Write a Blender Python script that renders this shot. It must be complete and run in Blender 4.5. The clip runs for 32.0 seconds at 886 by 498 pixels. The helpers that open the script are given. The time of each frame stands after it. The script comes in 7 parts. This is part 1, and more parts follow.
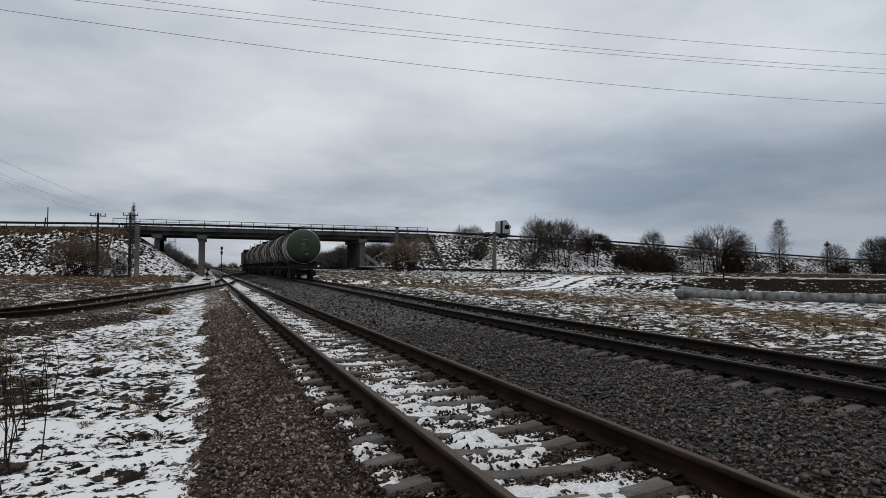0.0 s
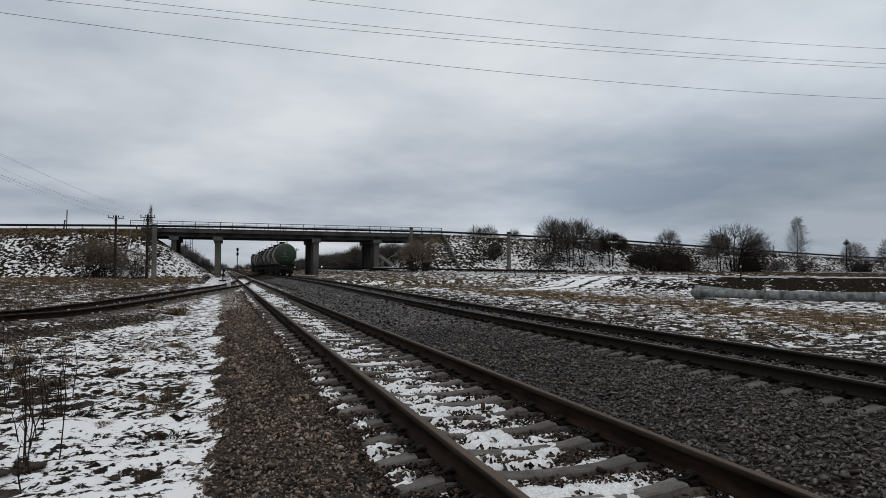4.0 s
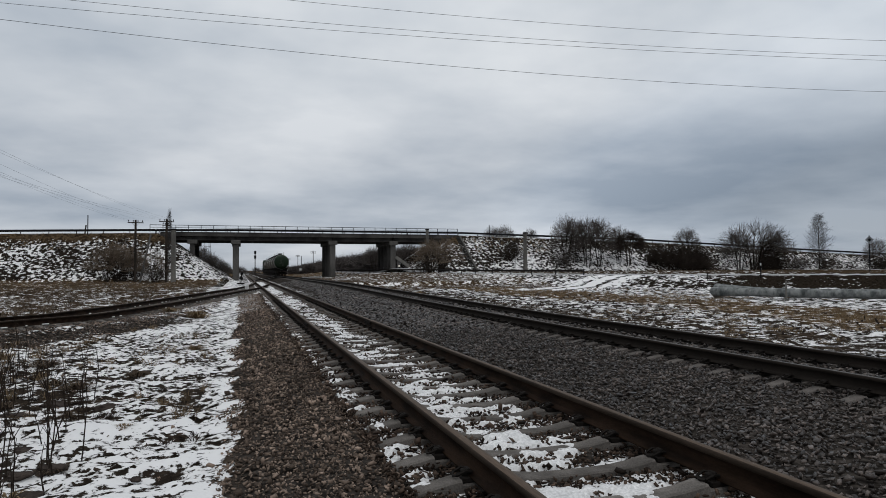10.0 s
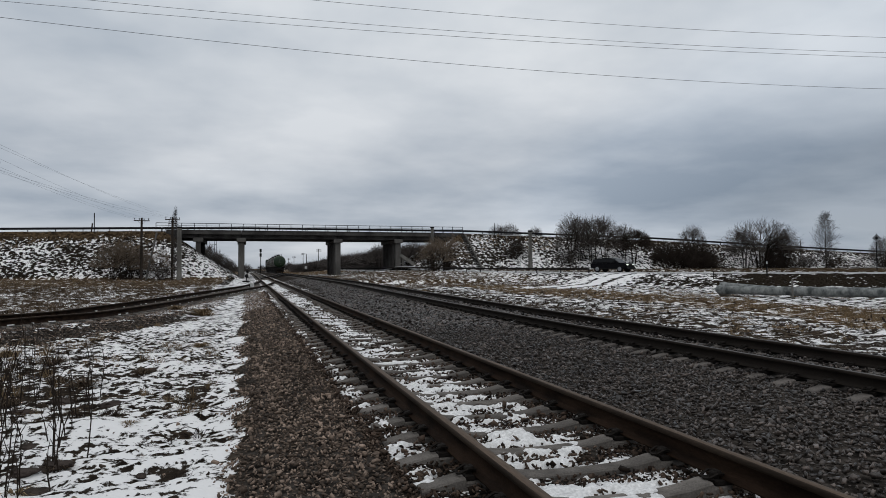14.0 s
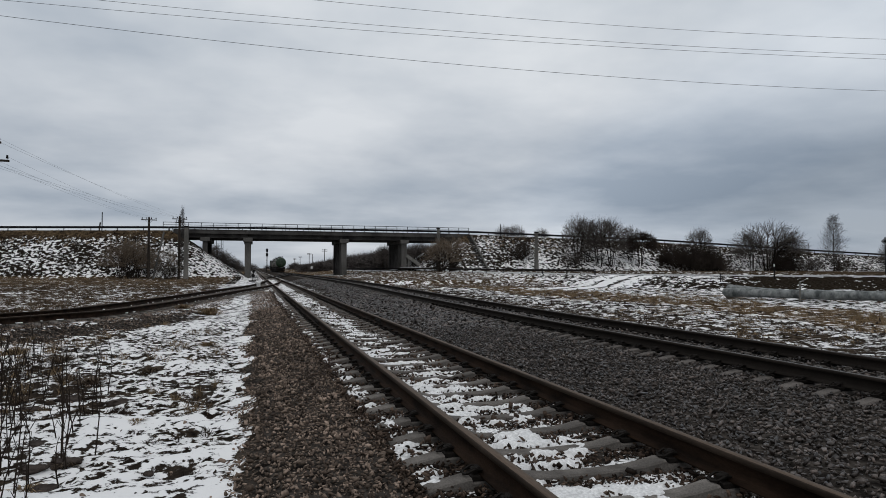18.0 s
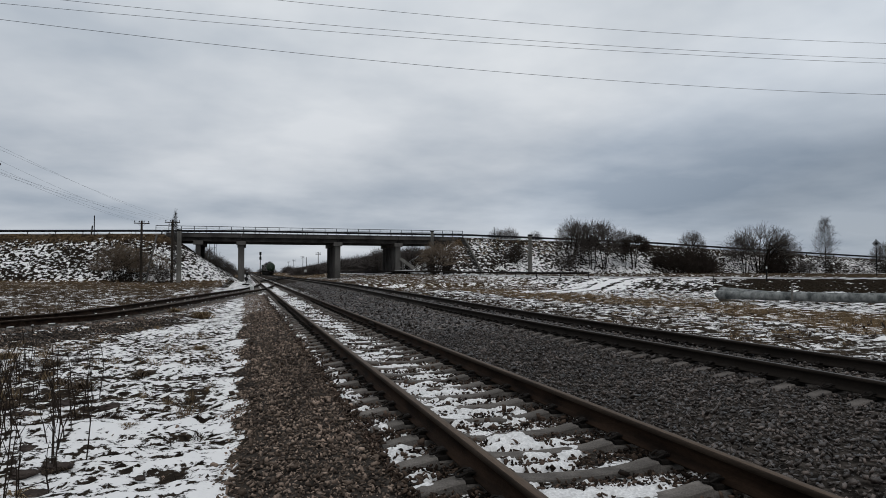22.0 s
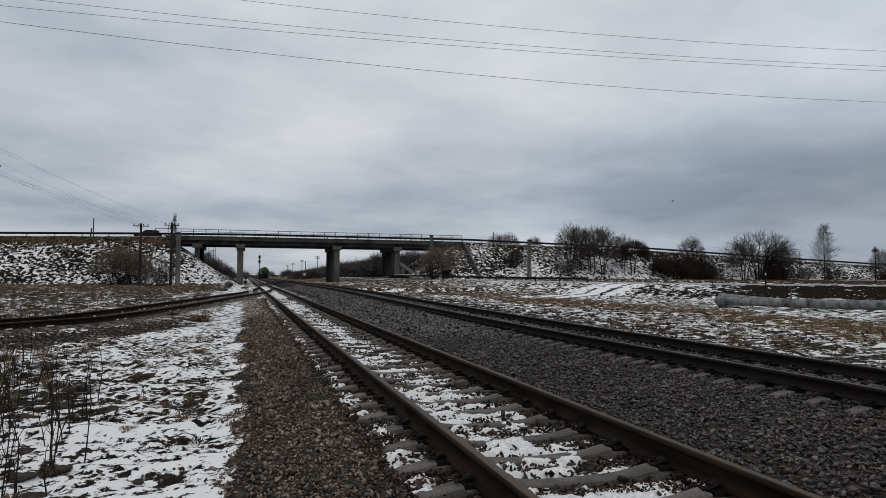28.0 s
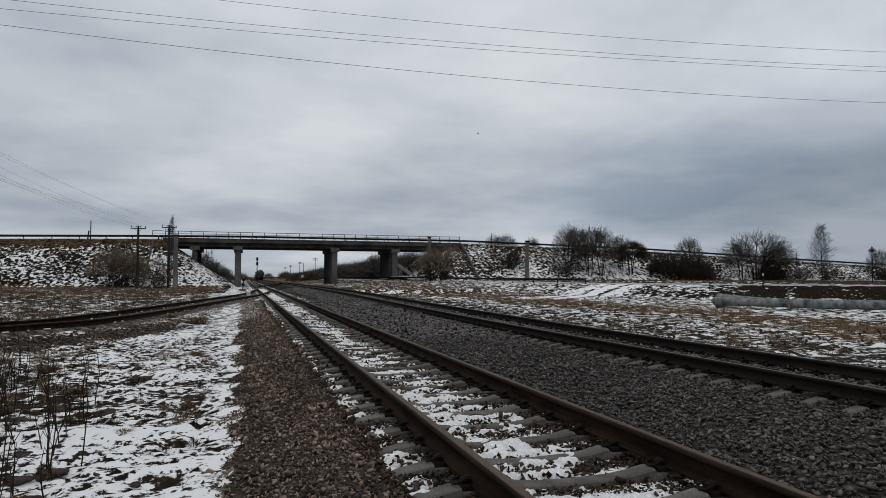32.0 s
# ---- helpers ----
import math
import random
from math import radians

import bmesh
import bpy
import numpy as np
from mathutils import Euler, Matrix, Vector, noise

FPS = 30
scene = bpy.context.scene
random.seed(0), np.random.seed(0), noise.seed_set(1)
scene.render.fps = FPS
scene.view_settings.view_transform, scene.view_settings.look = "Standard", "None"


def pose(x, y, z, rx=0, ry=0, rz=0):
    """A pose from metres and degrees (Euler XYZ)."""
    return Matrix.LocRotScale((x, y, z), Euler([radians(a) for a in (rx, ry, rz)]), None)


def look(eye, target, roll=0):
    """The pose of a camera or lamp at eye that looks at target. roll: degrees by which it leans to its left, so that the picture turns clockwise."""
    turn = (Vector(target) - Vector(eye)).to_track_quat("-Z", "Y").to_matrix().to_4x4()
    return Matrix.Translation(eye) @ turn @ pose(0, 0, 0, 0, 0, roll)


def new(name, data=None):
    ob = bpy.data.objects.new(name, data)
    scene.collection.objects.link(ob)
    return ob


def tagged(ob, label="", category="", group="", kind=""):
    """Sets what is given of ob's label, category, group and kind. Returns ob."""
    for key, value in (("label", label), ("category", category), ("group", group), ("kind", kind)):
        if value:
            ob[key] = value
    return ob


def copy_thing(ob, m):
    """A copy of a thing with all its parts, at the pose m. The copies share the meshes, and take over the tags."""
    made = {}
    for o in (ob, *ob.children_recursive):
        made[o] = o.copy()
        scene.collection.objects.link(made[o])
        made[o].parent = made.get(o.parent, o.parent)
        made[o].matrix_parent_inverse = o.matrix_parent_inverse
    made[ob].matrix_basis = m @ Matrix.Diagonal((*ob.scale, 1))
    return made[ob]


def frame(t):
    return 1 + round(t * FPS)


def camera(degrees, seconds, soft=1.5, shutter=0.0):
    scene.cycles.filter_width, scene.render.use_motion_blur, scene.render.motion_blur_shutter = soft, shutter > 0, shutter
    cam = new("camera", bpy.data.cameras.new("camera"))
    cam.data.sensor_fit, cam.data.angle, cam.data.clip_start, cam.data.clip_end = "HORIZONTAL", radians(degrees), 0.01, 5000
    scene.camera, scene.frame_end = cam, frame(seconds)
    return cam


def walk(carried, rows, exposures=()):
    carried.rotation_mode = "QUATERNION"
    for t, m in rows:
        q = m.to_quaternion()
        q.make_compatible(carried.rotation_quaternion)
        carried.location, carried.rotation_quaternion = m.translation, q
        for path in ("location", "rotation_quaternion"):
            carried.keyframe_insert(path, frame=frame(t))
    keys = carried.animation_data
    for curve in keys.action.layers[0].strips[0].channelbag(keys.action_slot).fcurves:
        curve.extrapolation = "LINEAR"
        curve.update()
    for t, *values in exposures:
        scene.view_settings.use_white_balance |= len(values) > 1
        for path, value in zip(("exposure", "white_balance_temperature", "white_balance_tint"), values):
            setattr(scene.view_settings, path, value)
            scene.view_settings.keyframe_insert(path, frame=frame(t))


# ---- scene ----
PATH = (
    (0, -0.025, -0.004, 1.287, 91.774, -0.483, -19.925),
    (0.5, -0.025, -0.010, 1.285, 91.840, -0.238, -19.778),
    (1, -0.019, -0.002, 1.285, 91.841, -0.265, -19.591),
    (1.5, -0.015, -0.006, 1.285, 91.776, -0.102, -19.209),
    (2, -0.015, -0.003, 1.281, 91.762, -0.086, -18.873),
    (2.5, -0.007, 0.003, 1.285, 91.745, -0.083, -18.865),
    (3, -0.009, -0.004, 1.284, 91.789, -0.065, -18.867),
    (3.5, -0.010, -0.004, 1.285, 91.791, -0.161, -18.801),
    (5.5, -0.009, 0.003, 1.282, 91.796, -0.234, -18.169),
    (6, -0.000, -0.002, 1.283, 91.951, -0.033, -18.062),
    (6.5, 0.001, 0.001, 1.283, 91.967, 0.142, -17.852),
    (7, -0.009, -0.007, 1.281, 91.775, -0.237, -17.758),
    (7.5, -0.012, 0.008, 1.280, 91.843, -0.511, -17.874),
    (8, -0.013, 0.007, 1.279, 91.868, -0.344, -17.740),
    (8.5, -0.002, 0.008, 1.280, 91.900, -0.078, -17.527),
    (9, -0.004, 0.010, 1.279, 91.907, -0.073, -17.347),
    (9.5, -0.007, 0.005, 1.277, 92.138, -0.078, -17.223),
    (10, 0.000, 0.004, 1.281, 91.874, 0.296, -17.208),
    (10.5, 0.005, 0.004, 1.280, 91.828, 0.203, -17.232),
    (11, 0.005, 0.005, 1.281, 91.800, 0.136, -17.156),
    (11.5, 0.004, 0.007, 1.278, 91.877, 0.118, -16.878),
    (12, 0.006, 0.010, 1.277, 91.918, -0.083, -16.859),
    (12.5, 0.003, -0.001, 1.282, 91.824, 0.036, -16.825),
    (13, 0.009, 0.005, 1.280, 91.826, 0.040, -16.758),
    (13.5, 0.011, 0.004, 1.278, 91.693, 0.207, -16.758),
    (14, 0.009, 0.002, 1.279, 91.709, 0.251, -16.764),
    (14.5, 0.004, 0.008, 1.277, 91.696, -0.002, -16.698),
    (16.5, 0.001, 0.001, 1.278, 91.774, 0.099, -16.280),
    (17, 0.004, 0.005, 1.276, 91.723, 0.170, -16.217),
    (17.5, 0.000, 0.005, 1.276, 91.713, 0.104, -16.300),
    (18, -0.004, 0.003, 1.275, 91.781, -0.097, -16.255),
    (18.5, -0.005, 0.004, 1.273, 91.769, -0.090, -16.163),
    (19, 0.003, 0.001, 1.275, 91.839, 0.014, -16.222),
    (19.5, 0.002, -0.002, 1.276, 92.019, 0.143, -16.377),
    (20, 0.009, -0.005, 1.279, 92.070, 0.168, -16.457),
    (20.5, 0.005, -0.001, 1.275, 92.044, 0.279, -16.567),
    (21, 0.001, 0.003, 1.276, 92.081, 0.125, -16.461),
    (21.5, 0.002, 0.003, 1.273, 92.101, -0.070, -16.702),
    (22, 0.003, -0.001, 1.272, 92.052, 0.023, -16.788),
    (22.5, 0.000, -0.002, 1.274, 91.905, 0.019, -16.790),
    (23, -0.002, -0.004, 1.277, 92.045, -0.104, -16.839),
    (23.5, -0.003, 0.000, 1.276, 92.082, -0.015, -16.830),
    (24, -0.002, -0.004, 1.278, 92.208, 0.040, -16.827),
    (24.5, 0.003, -0.002, 1.279, 92.280, -0.123, -16.710),
    (25, 0.006, -0.005, 1.276, 92.449, -0.444, -16.601),
    (25.5, -0.005, -0.008, 1.274, 92.516, -0.342, -16.470),
    (27.5, -0.006, -0.004, 1.273, 92.398, -0.349, -16.851),
    (28, -0.006, -0.004, 1.275, 92.447, -0.313, -16.870),
    (28.5, -0.007, -0.013, 1.272, 92.474, -0.359, -16.852),
    (29, -0.007, -0.006, 1.273, 92.471, -0.408, -16.775),
    (29.5, -0.009, -0.013, 1.273, 92.431, -0.388, -16.940),
    (30, -0.002, -0.010, 1.276, 92.589, -0.386, -17.074),
    (30.5, -0.003, -0.009, 1.275, 92.656, -0.405, -17.027),
    (31, -0.004, -0.011, 1.275, 92.558, -0.291, -17.110),
    (31.5, 0.003, -0.011, 1.276, 92.554, -0.172, -17.048),
    (32, 0.002, -0.010, 1.276, 92.572, -0.116, -17.048),
)


cam = camera(68.57, 32.0, soft=0.6)
walk(cam, [(t, pose(x, y, z, a, b, c)) for t, x, y, z, a, b, c in PATH], ((0, 0.0), (25.5, 0.0), (27.5, -0.08), (32, -0.08)))

# ---- world, sun, exposure ----
SUN_ELEV, SUN_TURN = 66.0, 205.0
world = bpy.data.worlds.new("overcast_sky")
world.use_nodes = True
scene.world = world


def build_world():
    nt = world.node_tree
    nt.nodes.clear()
    N, L = nt.nodes.new, nt.links.new
    out, bg = N("ShaderNodeOutputWorld"), N("ShaderNodeBackground")
    sky = N("ShaderNodeTexSky")
    sky.sky_type, sky.sun_disc = "NISHITA", False
    sky.sun_elevation, sky.sun_rotation = radians(SUN_ELEV), radians(SUN_TURN)
    sky.air_density, sky.dust_density, sky.ozone_density = 1.0, 3.0, 1.0
    dim = N("ShaderNodeVectorMath")
    dim.operation = "SCALE"
    dim.inputs["Scale"].default_value = 0.10
    L(sky.outputs[0], dim.inputs[0])
    co = N("ShaderNodeTexCoord")
    # cloud sheet: the direction is laid out on a flat layer overhead
    sep = N("ShaderNodeSeparateXYZ")
    L(co.outputs["Generated"], sep.inputs[0])
    up = N("ShaderNodeMath")
    up.operation = "MAXIMUM"
    up.inputs[1].default_value = 0.0
    L(sep.outputs[2], up.inputs[0])
    lift = N("ShaderNodeMath")
    lift.inputs[1].default_value = 0.16
    L(up.outputs[0], lift.inputs[0])
    flat = N("ShaderNodeCombineXYZ")
    for i in (0, 1):
        dv = N("ShaderNodeMath")
        dv.operation = "DIVIDE"
        L(sep.outputs[i], dv.inputs[0])
        L(lift.outputs[0], dv.inputs[1])
        L(dv.outputs[0], flat.inputs[i])
    big = N("ShaderNodeTexNoise")
    big.inputs["Scale"].default_value, big.inputs["Detail"].default_value = 0.55, 6.0
    big.inputs["Roughness"].default_value = 0.52
    L(flat.outputs[0], big.inputs[0])
    ramp = N("ShaderNodeValToRGB")
    e = ramp.color_ramp.elements
    e[0].position, e[0].color = 0.37, (0.36, 0.405, 0.462, 1)
    e[1].position, e[1].color = 0.60, (0.678, 0.700, 0.724, 1)
    L(big.outputs[0], ramp.inputs[0])
    # the sheet thickens towards the horizon and thins to a pale strip right at it
    hr = N("ShaderNodeValToRGB")
    h = hr.color_ramp.elements
    h[0].position, h[0].color = 0.0, (0.80, 0.82, 0.85, 1)
    h[1].position, h[1].color = 1.0, (1.60, 1.60, 1.58, 1)
    for pos, col in ((0.035, (0.95, 0.97, 1.0, 1)), (0.075, (0.90, 0.925, 0.97, 1)), (0.16, (0.98, 0.985, 1.0, 1)), (0.34, (1.15, 1.15, 1.14, 1))):
        n = h.new(pos)
        n.color = col
    L(up.outputs[0], hr.inputs[0])
    mul = N("ShaderNodeMix")
    mul.data_type, mul.blend_type = "RGBA", "MULTIPLY"
    mul.inputs[0].default_value = 1.0
    L(ramp.outputs[0], mul.inputs[6])
    L(hr.outputs[0], mul.inputs[7])
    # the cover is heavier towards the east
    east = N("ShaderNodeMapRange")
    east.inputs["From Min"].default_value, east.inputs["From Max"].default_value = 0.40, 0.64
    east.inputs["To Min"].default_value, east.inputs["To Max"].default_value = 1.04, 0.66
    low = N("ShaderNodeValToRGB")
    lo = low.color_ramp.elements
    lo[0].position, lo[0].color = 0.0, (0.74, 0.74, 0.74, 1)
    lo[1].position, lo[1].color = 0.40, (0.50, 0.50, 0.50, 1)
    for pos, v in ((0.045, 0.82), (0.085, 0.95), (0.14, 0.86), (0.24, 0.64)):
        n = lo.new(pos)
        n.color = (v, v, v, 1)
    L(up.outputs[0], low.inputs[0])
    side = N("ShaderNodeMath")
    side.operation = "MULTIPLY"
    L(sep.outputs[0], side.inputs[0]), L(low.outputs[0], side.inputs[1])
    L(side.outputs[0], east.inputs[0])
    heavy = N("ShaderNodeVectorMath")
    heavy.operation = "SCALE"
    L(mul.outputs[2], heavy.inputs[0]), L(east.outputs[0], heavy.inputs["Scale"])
    cool = N("ShaderNodeMix")
    cool.data_type, cool.blend_type = "RGBA", "MULTIPLY"
    cool.inputs[7].default_value = (0.93, 0.99, 1.06, 1)
    tint = N("ShaderNodeMapRange")
    tint.inputs["From Min"].default_value, tint.inputs["From Max"].default_value = 0.30, 0.60
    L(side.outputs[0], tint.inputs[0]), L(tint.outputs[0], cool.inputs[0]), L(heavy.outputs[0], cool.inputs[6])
    mix = N("ShaderNodeMix")
    mix.data_type = "RGBA"
    mix.inputs[0].default_value = 0.90
    L(dim.outputs[0], mix.inputs[6])
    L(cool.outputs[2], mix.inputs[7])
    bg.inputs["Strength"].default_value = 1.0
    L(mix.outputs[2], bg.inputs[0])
    L(bg.outputs[0], out.inputs[0])


build_world()
sun = new("sun", bpy.data.lights.new("sun", "SUN"))
sun.data.energy, sun.data.angle, sun.data.color = 0.22, radians(50), (1.0, 0.98, 0.95)
sun.matrix_world = look((0, 0, 0), (-math.sin(radians(SUN_TURN)) * math.cos(radians(SUN_ELEV)), -math.cos(radians(SUN_TURN)) * math.cos(radians(SUN_ELEV)), -math.sin(radians(SUN_ELEV))))
scene.view_settings.exposure = 0.0


# ---- materials ----
def mat(name, base, rough=0.8, metal=0.0, dark=0.6, scale=3.0, fine=40.0, bump=0.3, stain=None, island=0.0, piece=0.0, spec=0.02, stretch=(1, 1, 1), depth=0.02, mixed=False):
    """Base colour with blotches at one scale, grain at another, relief, and a change from piece to piece."""
    m = bpy.data.materials.new(name)
    m.use_nodes = True
    nt = m.node_tree
    N, L = nt.nodes.new, nt.links.new
    b = nt.nodes["Principled BSDF"]
    b.inputs["Metallic"].default_value = metal
    b.inputs["Specular IOR Level"].default_value = spec
    co, mp = N("ShaderNodeTexCoord"), N("ShaderNodeMapping")
    mp.inputs["Scale"].default_value = stretch
    L(co.outputs["Object"], mp.inputs[0])
    n1, n2 = N("ShaderNodeTexNoise"), N("ShaderNodeTexNoise")
    n1.inputs["Scale"].default_value, n1.inputs["Detail"].default_value = scale, 6
    n2.inputs["Scale"].default_value, n2.inputs["Detail"].default_value = fine, 4
    L(mp.outputs[0], n1.inputs[0]), L(mp.outputs[0], n2.inputs[0])
    ramp = N("ShaderNodeValToRGB")
    lo = tuple(c * dark for c in base) if stain is None else stain
    ramp.color_ramp.elements[0].position, ramp.color_ramp.elements[0].color = 0.35, (*lo, 1)
    ramp.color_ramp.elements[1].position, ramp.color_ramp.elements[1].color = 0.62, (*base, 1)
    L(n1.outputs[0], ramp.inputs[0])
    grain = N("ShaderNodeMapRange")
    grain.inputs["From Min"].default_value, grain.inputs["From Max"].default_value = 0.25, 0.75
    grain.inputs["To Min"].default_value, grain.inputs["To Max"].default_value = 0.72, 1.25
    L(n2.outputs[0], grain.inputs[0])
    val = grain.outputs[0]
    for amount, src in ((island, "island"), (piece, "piece")):
        if amount:
            if src == "island":
                r = N("ShaderNodeNewGeometry").outputs["Random Per Island"]
            else:
                r = N("ShaderNodeObjectInfo").outputs["Random"]
            mr = N("ShaderNodeMapRange")
            mr.inputs["To Min"].default_value, mr.inputs["To Max"].default_value = 1 - amount, 1 + amount
            if mixed:
                # many dull stones, a few pale ones
                pw = N("ShaderNodeMath")
                pw.operation = "POWER"
                pw.inputs[1].default_value = 2.0
                L(r, pw.inputs[0])
                r = pw.outputs[0]
                mr.inputs["To Min"].default_value, mr.inputs["To Max"].default_value = 0.40, 2.15
            L(r, mr.inputs[0])
            mm = N("ShaderNodeMath")
            mm.operation = "MULTIPLY"
            L(val, mm.inputs[0]), L(mr.outputs[0], mm.inputs[1])
            val = mm.outputs[0]
    sc = N("ShaderNodeVectorMath")
    sc.operation = "SCALE"
    L(ramp.outputs[0], sc.inputs[0]), L(val, sc.inputs["Scale"])
    L(sc.outputs[0], b.inputs["Base Color"])
    rr = N("ShaderNodeMapRange")
    rr.inputs["To Min"].default_value, rr.inputs["To Max"].default_value = max(0.05, rough - 0.12), min(1, rough + 0.12)
    L(n1.outputs[0], rr.inputs[0]), L(rr.outputs[0], b.inputs["Roughness"])
    if bump:
        bp = N("ShaderNodeBump")
        bp.inputs["Strength"].default_value, bp.inputs["Distance"].default_value = bump, depth
        L(n2.outputs[0], bp.inputs["Height"]), L(bp.outputs[0], b.inputs["Normal"])
    return m


BALLAST = mat("granite_ballast", (0.068, 0.053, 0.045), 0.38, dark=0.5, scale=1.2, fine=60, island=0.95, bump=0.2, spec=0.42, mixed=True)
ROCK = mat("dark_field_rock", (0.060, 0.048, 0.042), 0.8, dark=0.5, scale=9, fine=60, bump=0.5)
GRAVEL = mat("brown_gravel", (0.184, 0.137, 0.107), 0.65, dark=0.6, scale=1.5, fine=60, island=0.85, bump=0.2, spec=0.05, mixed=True)
LOOSE_GRAVEL = mat("loose_gravel_stone", (0.184, 0.137, 0.107), 0.65, dark=0.6, scale=1.5, fine=60, piece=0.85, bump=0.2, spec=0.05, mixed=True)
LOOSE_BALLAST = mat("loose_ballast_stone", (0.068, 0.053, 0.045), 0.38, dark=0.5, scale=1.2, fine=60, piece=0.95, bump=0.2, spec=0.42, mixed=True)
RUSTY_BALLAST = mat("rust_stained_ballast", (0.070, 0.049, 0.037), 0.65, dark=0.55, scale=1.5, fine=60, island=0.85, bump=0.3, spec=0.05)
SLEEPER = mat("sleeper_concrete", (0.155, 0.140, 0.127), 0.85, dark=0.62, scale=5, fine=70, piece=0.18, bump=0.35)
# webs darker than the head flanks: shade below the rail head, put into colour
RUST = mat("rusty_shaded_rail_web", (0.024, 0.0145, 0.0095), 0.8, dark=0.30, scale=9, fine=110, bump=0.3, stretch=(1, 0.25, 1), spec=0.04)
HEAD_SIDE = mat("rail_head_flank", (0.036, 0.026, 0.019), 0.7, dark=0.5, scale=7, fine=110, bump=0.2, stretch=(1, 0.2, 1), spec=0.06)
DARK_FLANK = mat("oily_rail_flank", (0.028, 0.022, 0.018), 0.7, dark=0.6, scale=6, fine=110, bump=0.2, stretch=(1, 0.2, 1), spec=0.06)
DARK_RAIL = mat("oily_shaded_rail_web", (0.019, 0.0155, 0.013), 0.8, dark=0.6, scale=6, fine=110, bump=0.25, stretch=(1, 0.25, 1), spec=0.04)
RAIL_TOP = mat("worn_rail_head", (0.10, 0.092, 0.085), 0.5, metal=0.4, dark=0.6, scale=4, fine=60, bump=0.1, stretch=(1, 0.15, 1))
DULL_TOP = mat("rusty_rail_head", (0.105, 0.076, 0.056), 0.55, metal=0.2, dark=0.7, scale=4, fine=60, bump=0.1, stretch=(1, 0.15, 1))
IRON = mat("dark_iron", (0.022, 0.019, 0.017), 0.7, metal=0.3, dark=0.6, scale=8, fine=80, bump=0.2)
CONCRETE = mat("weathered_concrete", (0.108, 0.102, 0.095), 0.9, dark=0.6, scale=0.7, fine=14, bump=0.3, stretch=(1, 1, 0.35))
# stained deck concrete; also painted shade on the rear pier columns
DECK = mat("stained_shaded_concrete", (0.075, 0.070, 0.066), 0.9, dark=0.5, scale=0.5, fine=10, bump=0.3, stretch=(1, 1, 0.3))
POLE_CONC = mat("pole_concrete", (0.165, 0.157, 0.143), 0.9, dark=0.6, scale=1.2, fine=20, bump=0.25, stretch=(1, 1, 0.2))
WOOD = mat("tarred_pole_wood", (0.045, 0.037, 0.031), 0.85, dark=0.6, scale=3, fine=40, bump=0.4, stretch=(1, 1, 0.1))
STEEL = mat("galvanised_steel", (0.024, 0.024, 0.026), 0.6, metal=0.3, dark=0.6, scale=2, fine=30, bump=0.1)
WIRE = mat("aluminium_wire", (0.075, 0.075, 0.08), 0.6, metal=0.3, bump=0)
PIPE = mat("grey_pipe_cladding", (0.205, 0.212, 0.205), 0.55, scale=3.1, fine=11, bump=0.10, spec=0.15, stain=(0.050, 0.055, 0.054), stretch=(1, 1, 0.6))
PIPE_END = mat("pale_pipe_wrapping", (0.20, 0.175, 0.15), 0.75, dark=0.5, scale=3, fine=14, bump=0.2)
WHITE = mat("dirty_white_paint", (0.62, 0.62, 0.60), 0.6, dark=0.7, scale=4, fine=40, bump=0.1)
BLACK = mat("matt_black_paint", (0.018, 0.018, 0.018), 0.6, bump=0.1)
BARK = mat("grey_brown_bark", (0.034, 0.028, 0.024), 0.95, dark=0.55, scale=3, fine=30, bump=0.5, stretch=(1, 1, 0.3))
BIRCH_TWIG = mat("grey_birch_twigs", (0.080, 0.074, 0.072), 0.95, dark=0.7, scale=0.5, fine=6, island=0.3, bump=0)
TWIG = mat("bare_twigs", (0.100, 0.086, 0.078), 0.95, dark=0.7, scale=0.5, fine=6, island=0.3, bump=0)
RED_TWIG = mat("dark_bare_twigs", (0.052, 0.041, 0.034), 0.95, dark=0.7, scale=0.5, fine=6, island=0.3, bump=0)
TAN_TWIG = mat("tan_bare_twigs", (0.18, 0.14, 0.105), 0.95, dark=0.7, scale=0.5, fine=6, island=0.3, bump=0)
FAR_TWIG = mat("far_bare_woods", (0.100, 0.087, 0.081), 0.95, dark=0.7, scale=0.1, fine=2, island=0.25, bump=0)
DRY = mat("dry_grass", (0.215, 0.152, 0.090), 0.95, dark=0.6, scale=0.6, fine=5, island=0.4, bump=0)
ROUGH_GRASS = mat("brown_rough_grass", (0.120, 0.088, 0.062), 0.95, dark=0.55, scale=0.4, fine=5, island=0.5, bump=0)
WEED = mat("dead_weed_stalk", (0.034, 0.026, 0.021), 0.95, dark=0.6, scale=2, fine=30, island=0.25, bump=0)
ASPHALT = mat("wet_road_asphalt", (0.40, 0.40, 0.40), 0.55, dark=0.65, scale=0.25, fine=12, bump=0.15, spec=0.5)
TANK_GREEN = mat("green_tank_paint", (0.011, 0.030, 0.010), 0.45, dark=0.55, scale=0.8, fine=16, bump=0.06, spec=0.4)
TANK_CREAM = mat("cream_tank_paint", (0.33, 0.285, 0.225), 0.55, scale=1.1, fine=12, bump=0.06, stain=(0.055, 0.045, 0.037), spec=0.4, stretch=(1, 1.6, 0.25))
FRAME_BLACK = mat("oily_underframe", (0.022, 0.020, 0.019), 0.7, dark=0.6, scale=2, fine=30, bump=0.2)
WHEEL_STEEL = mat("wagon_wheel_steel", (0.030, 0.025, 0.022), 0.6, metal=0.3, scale=4, fine=40)
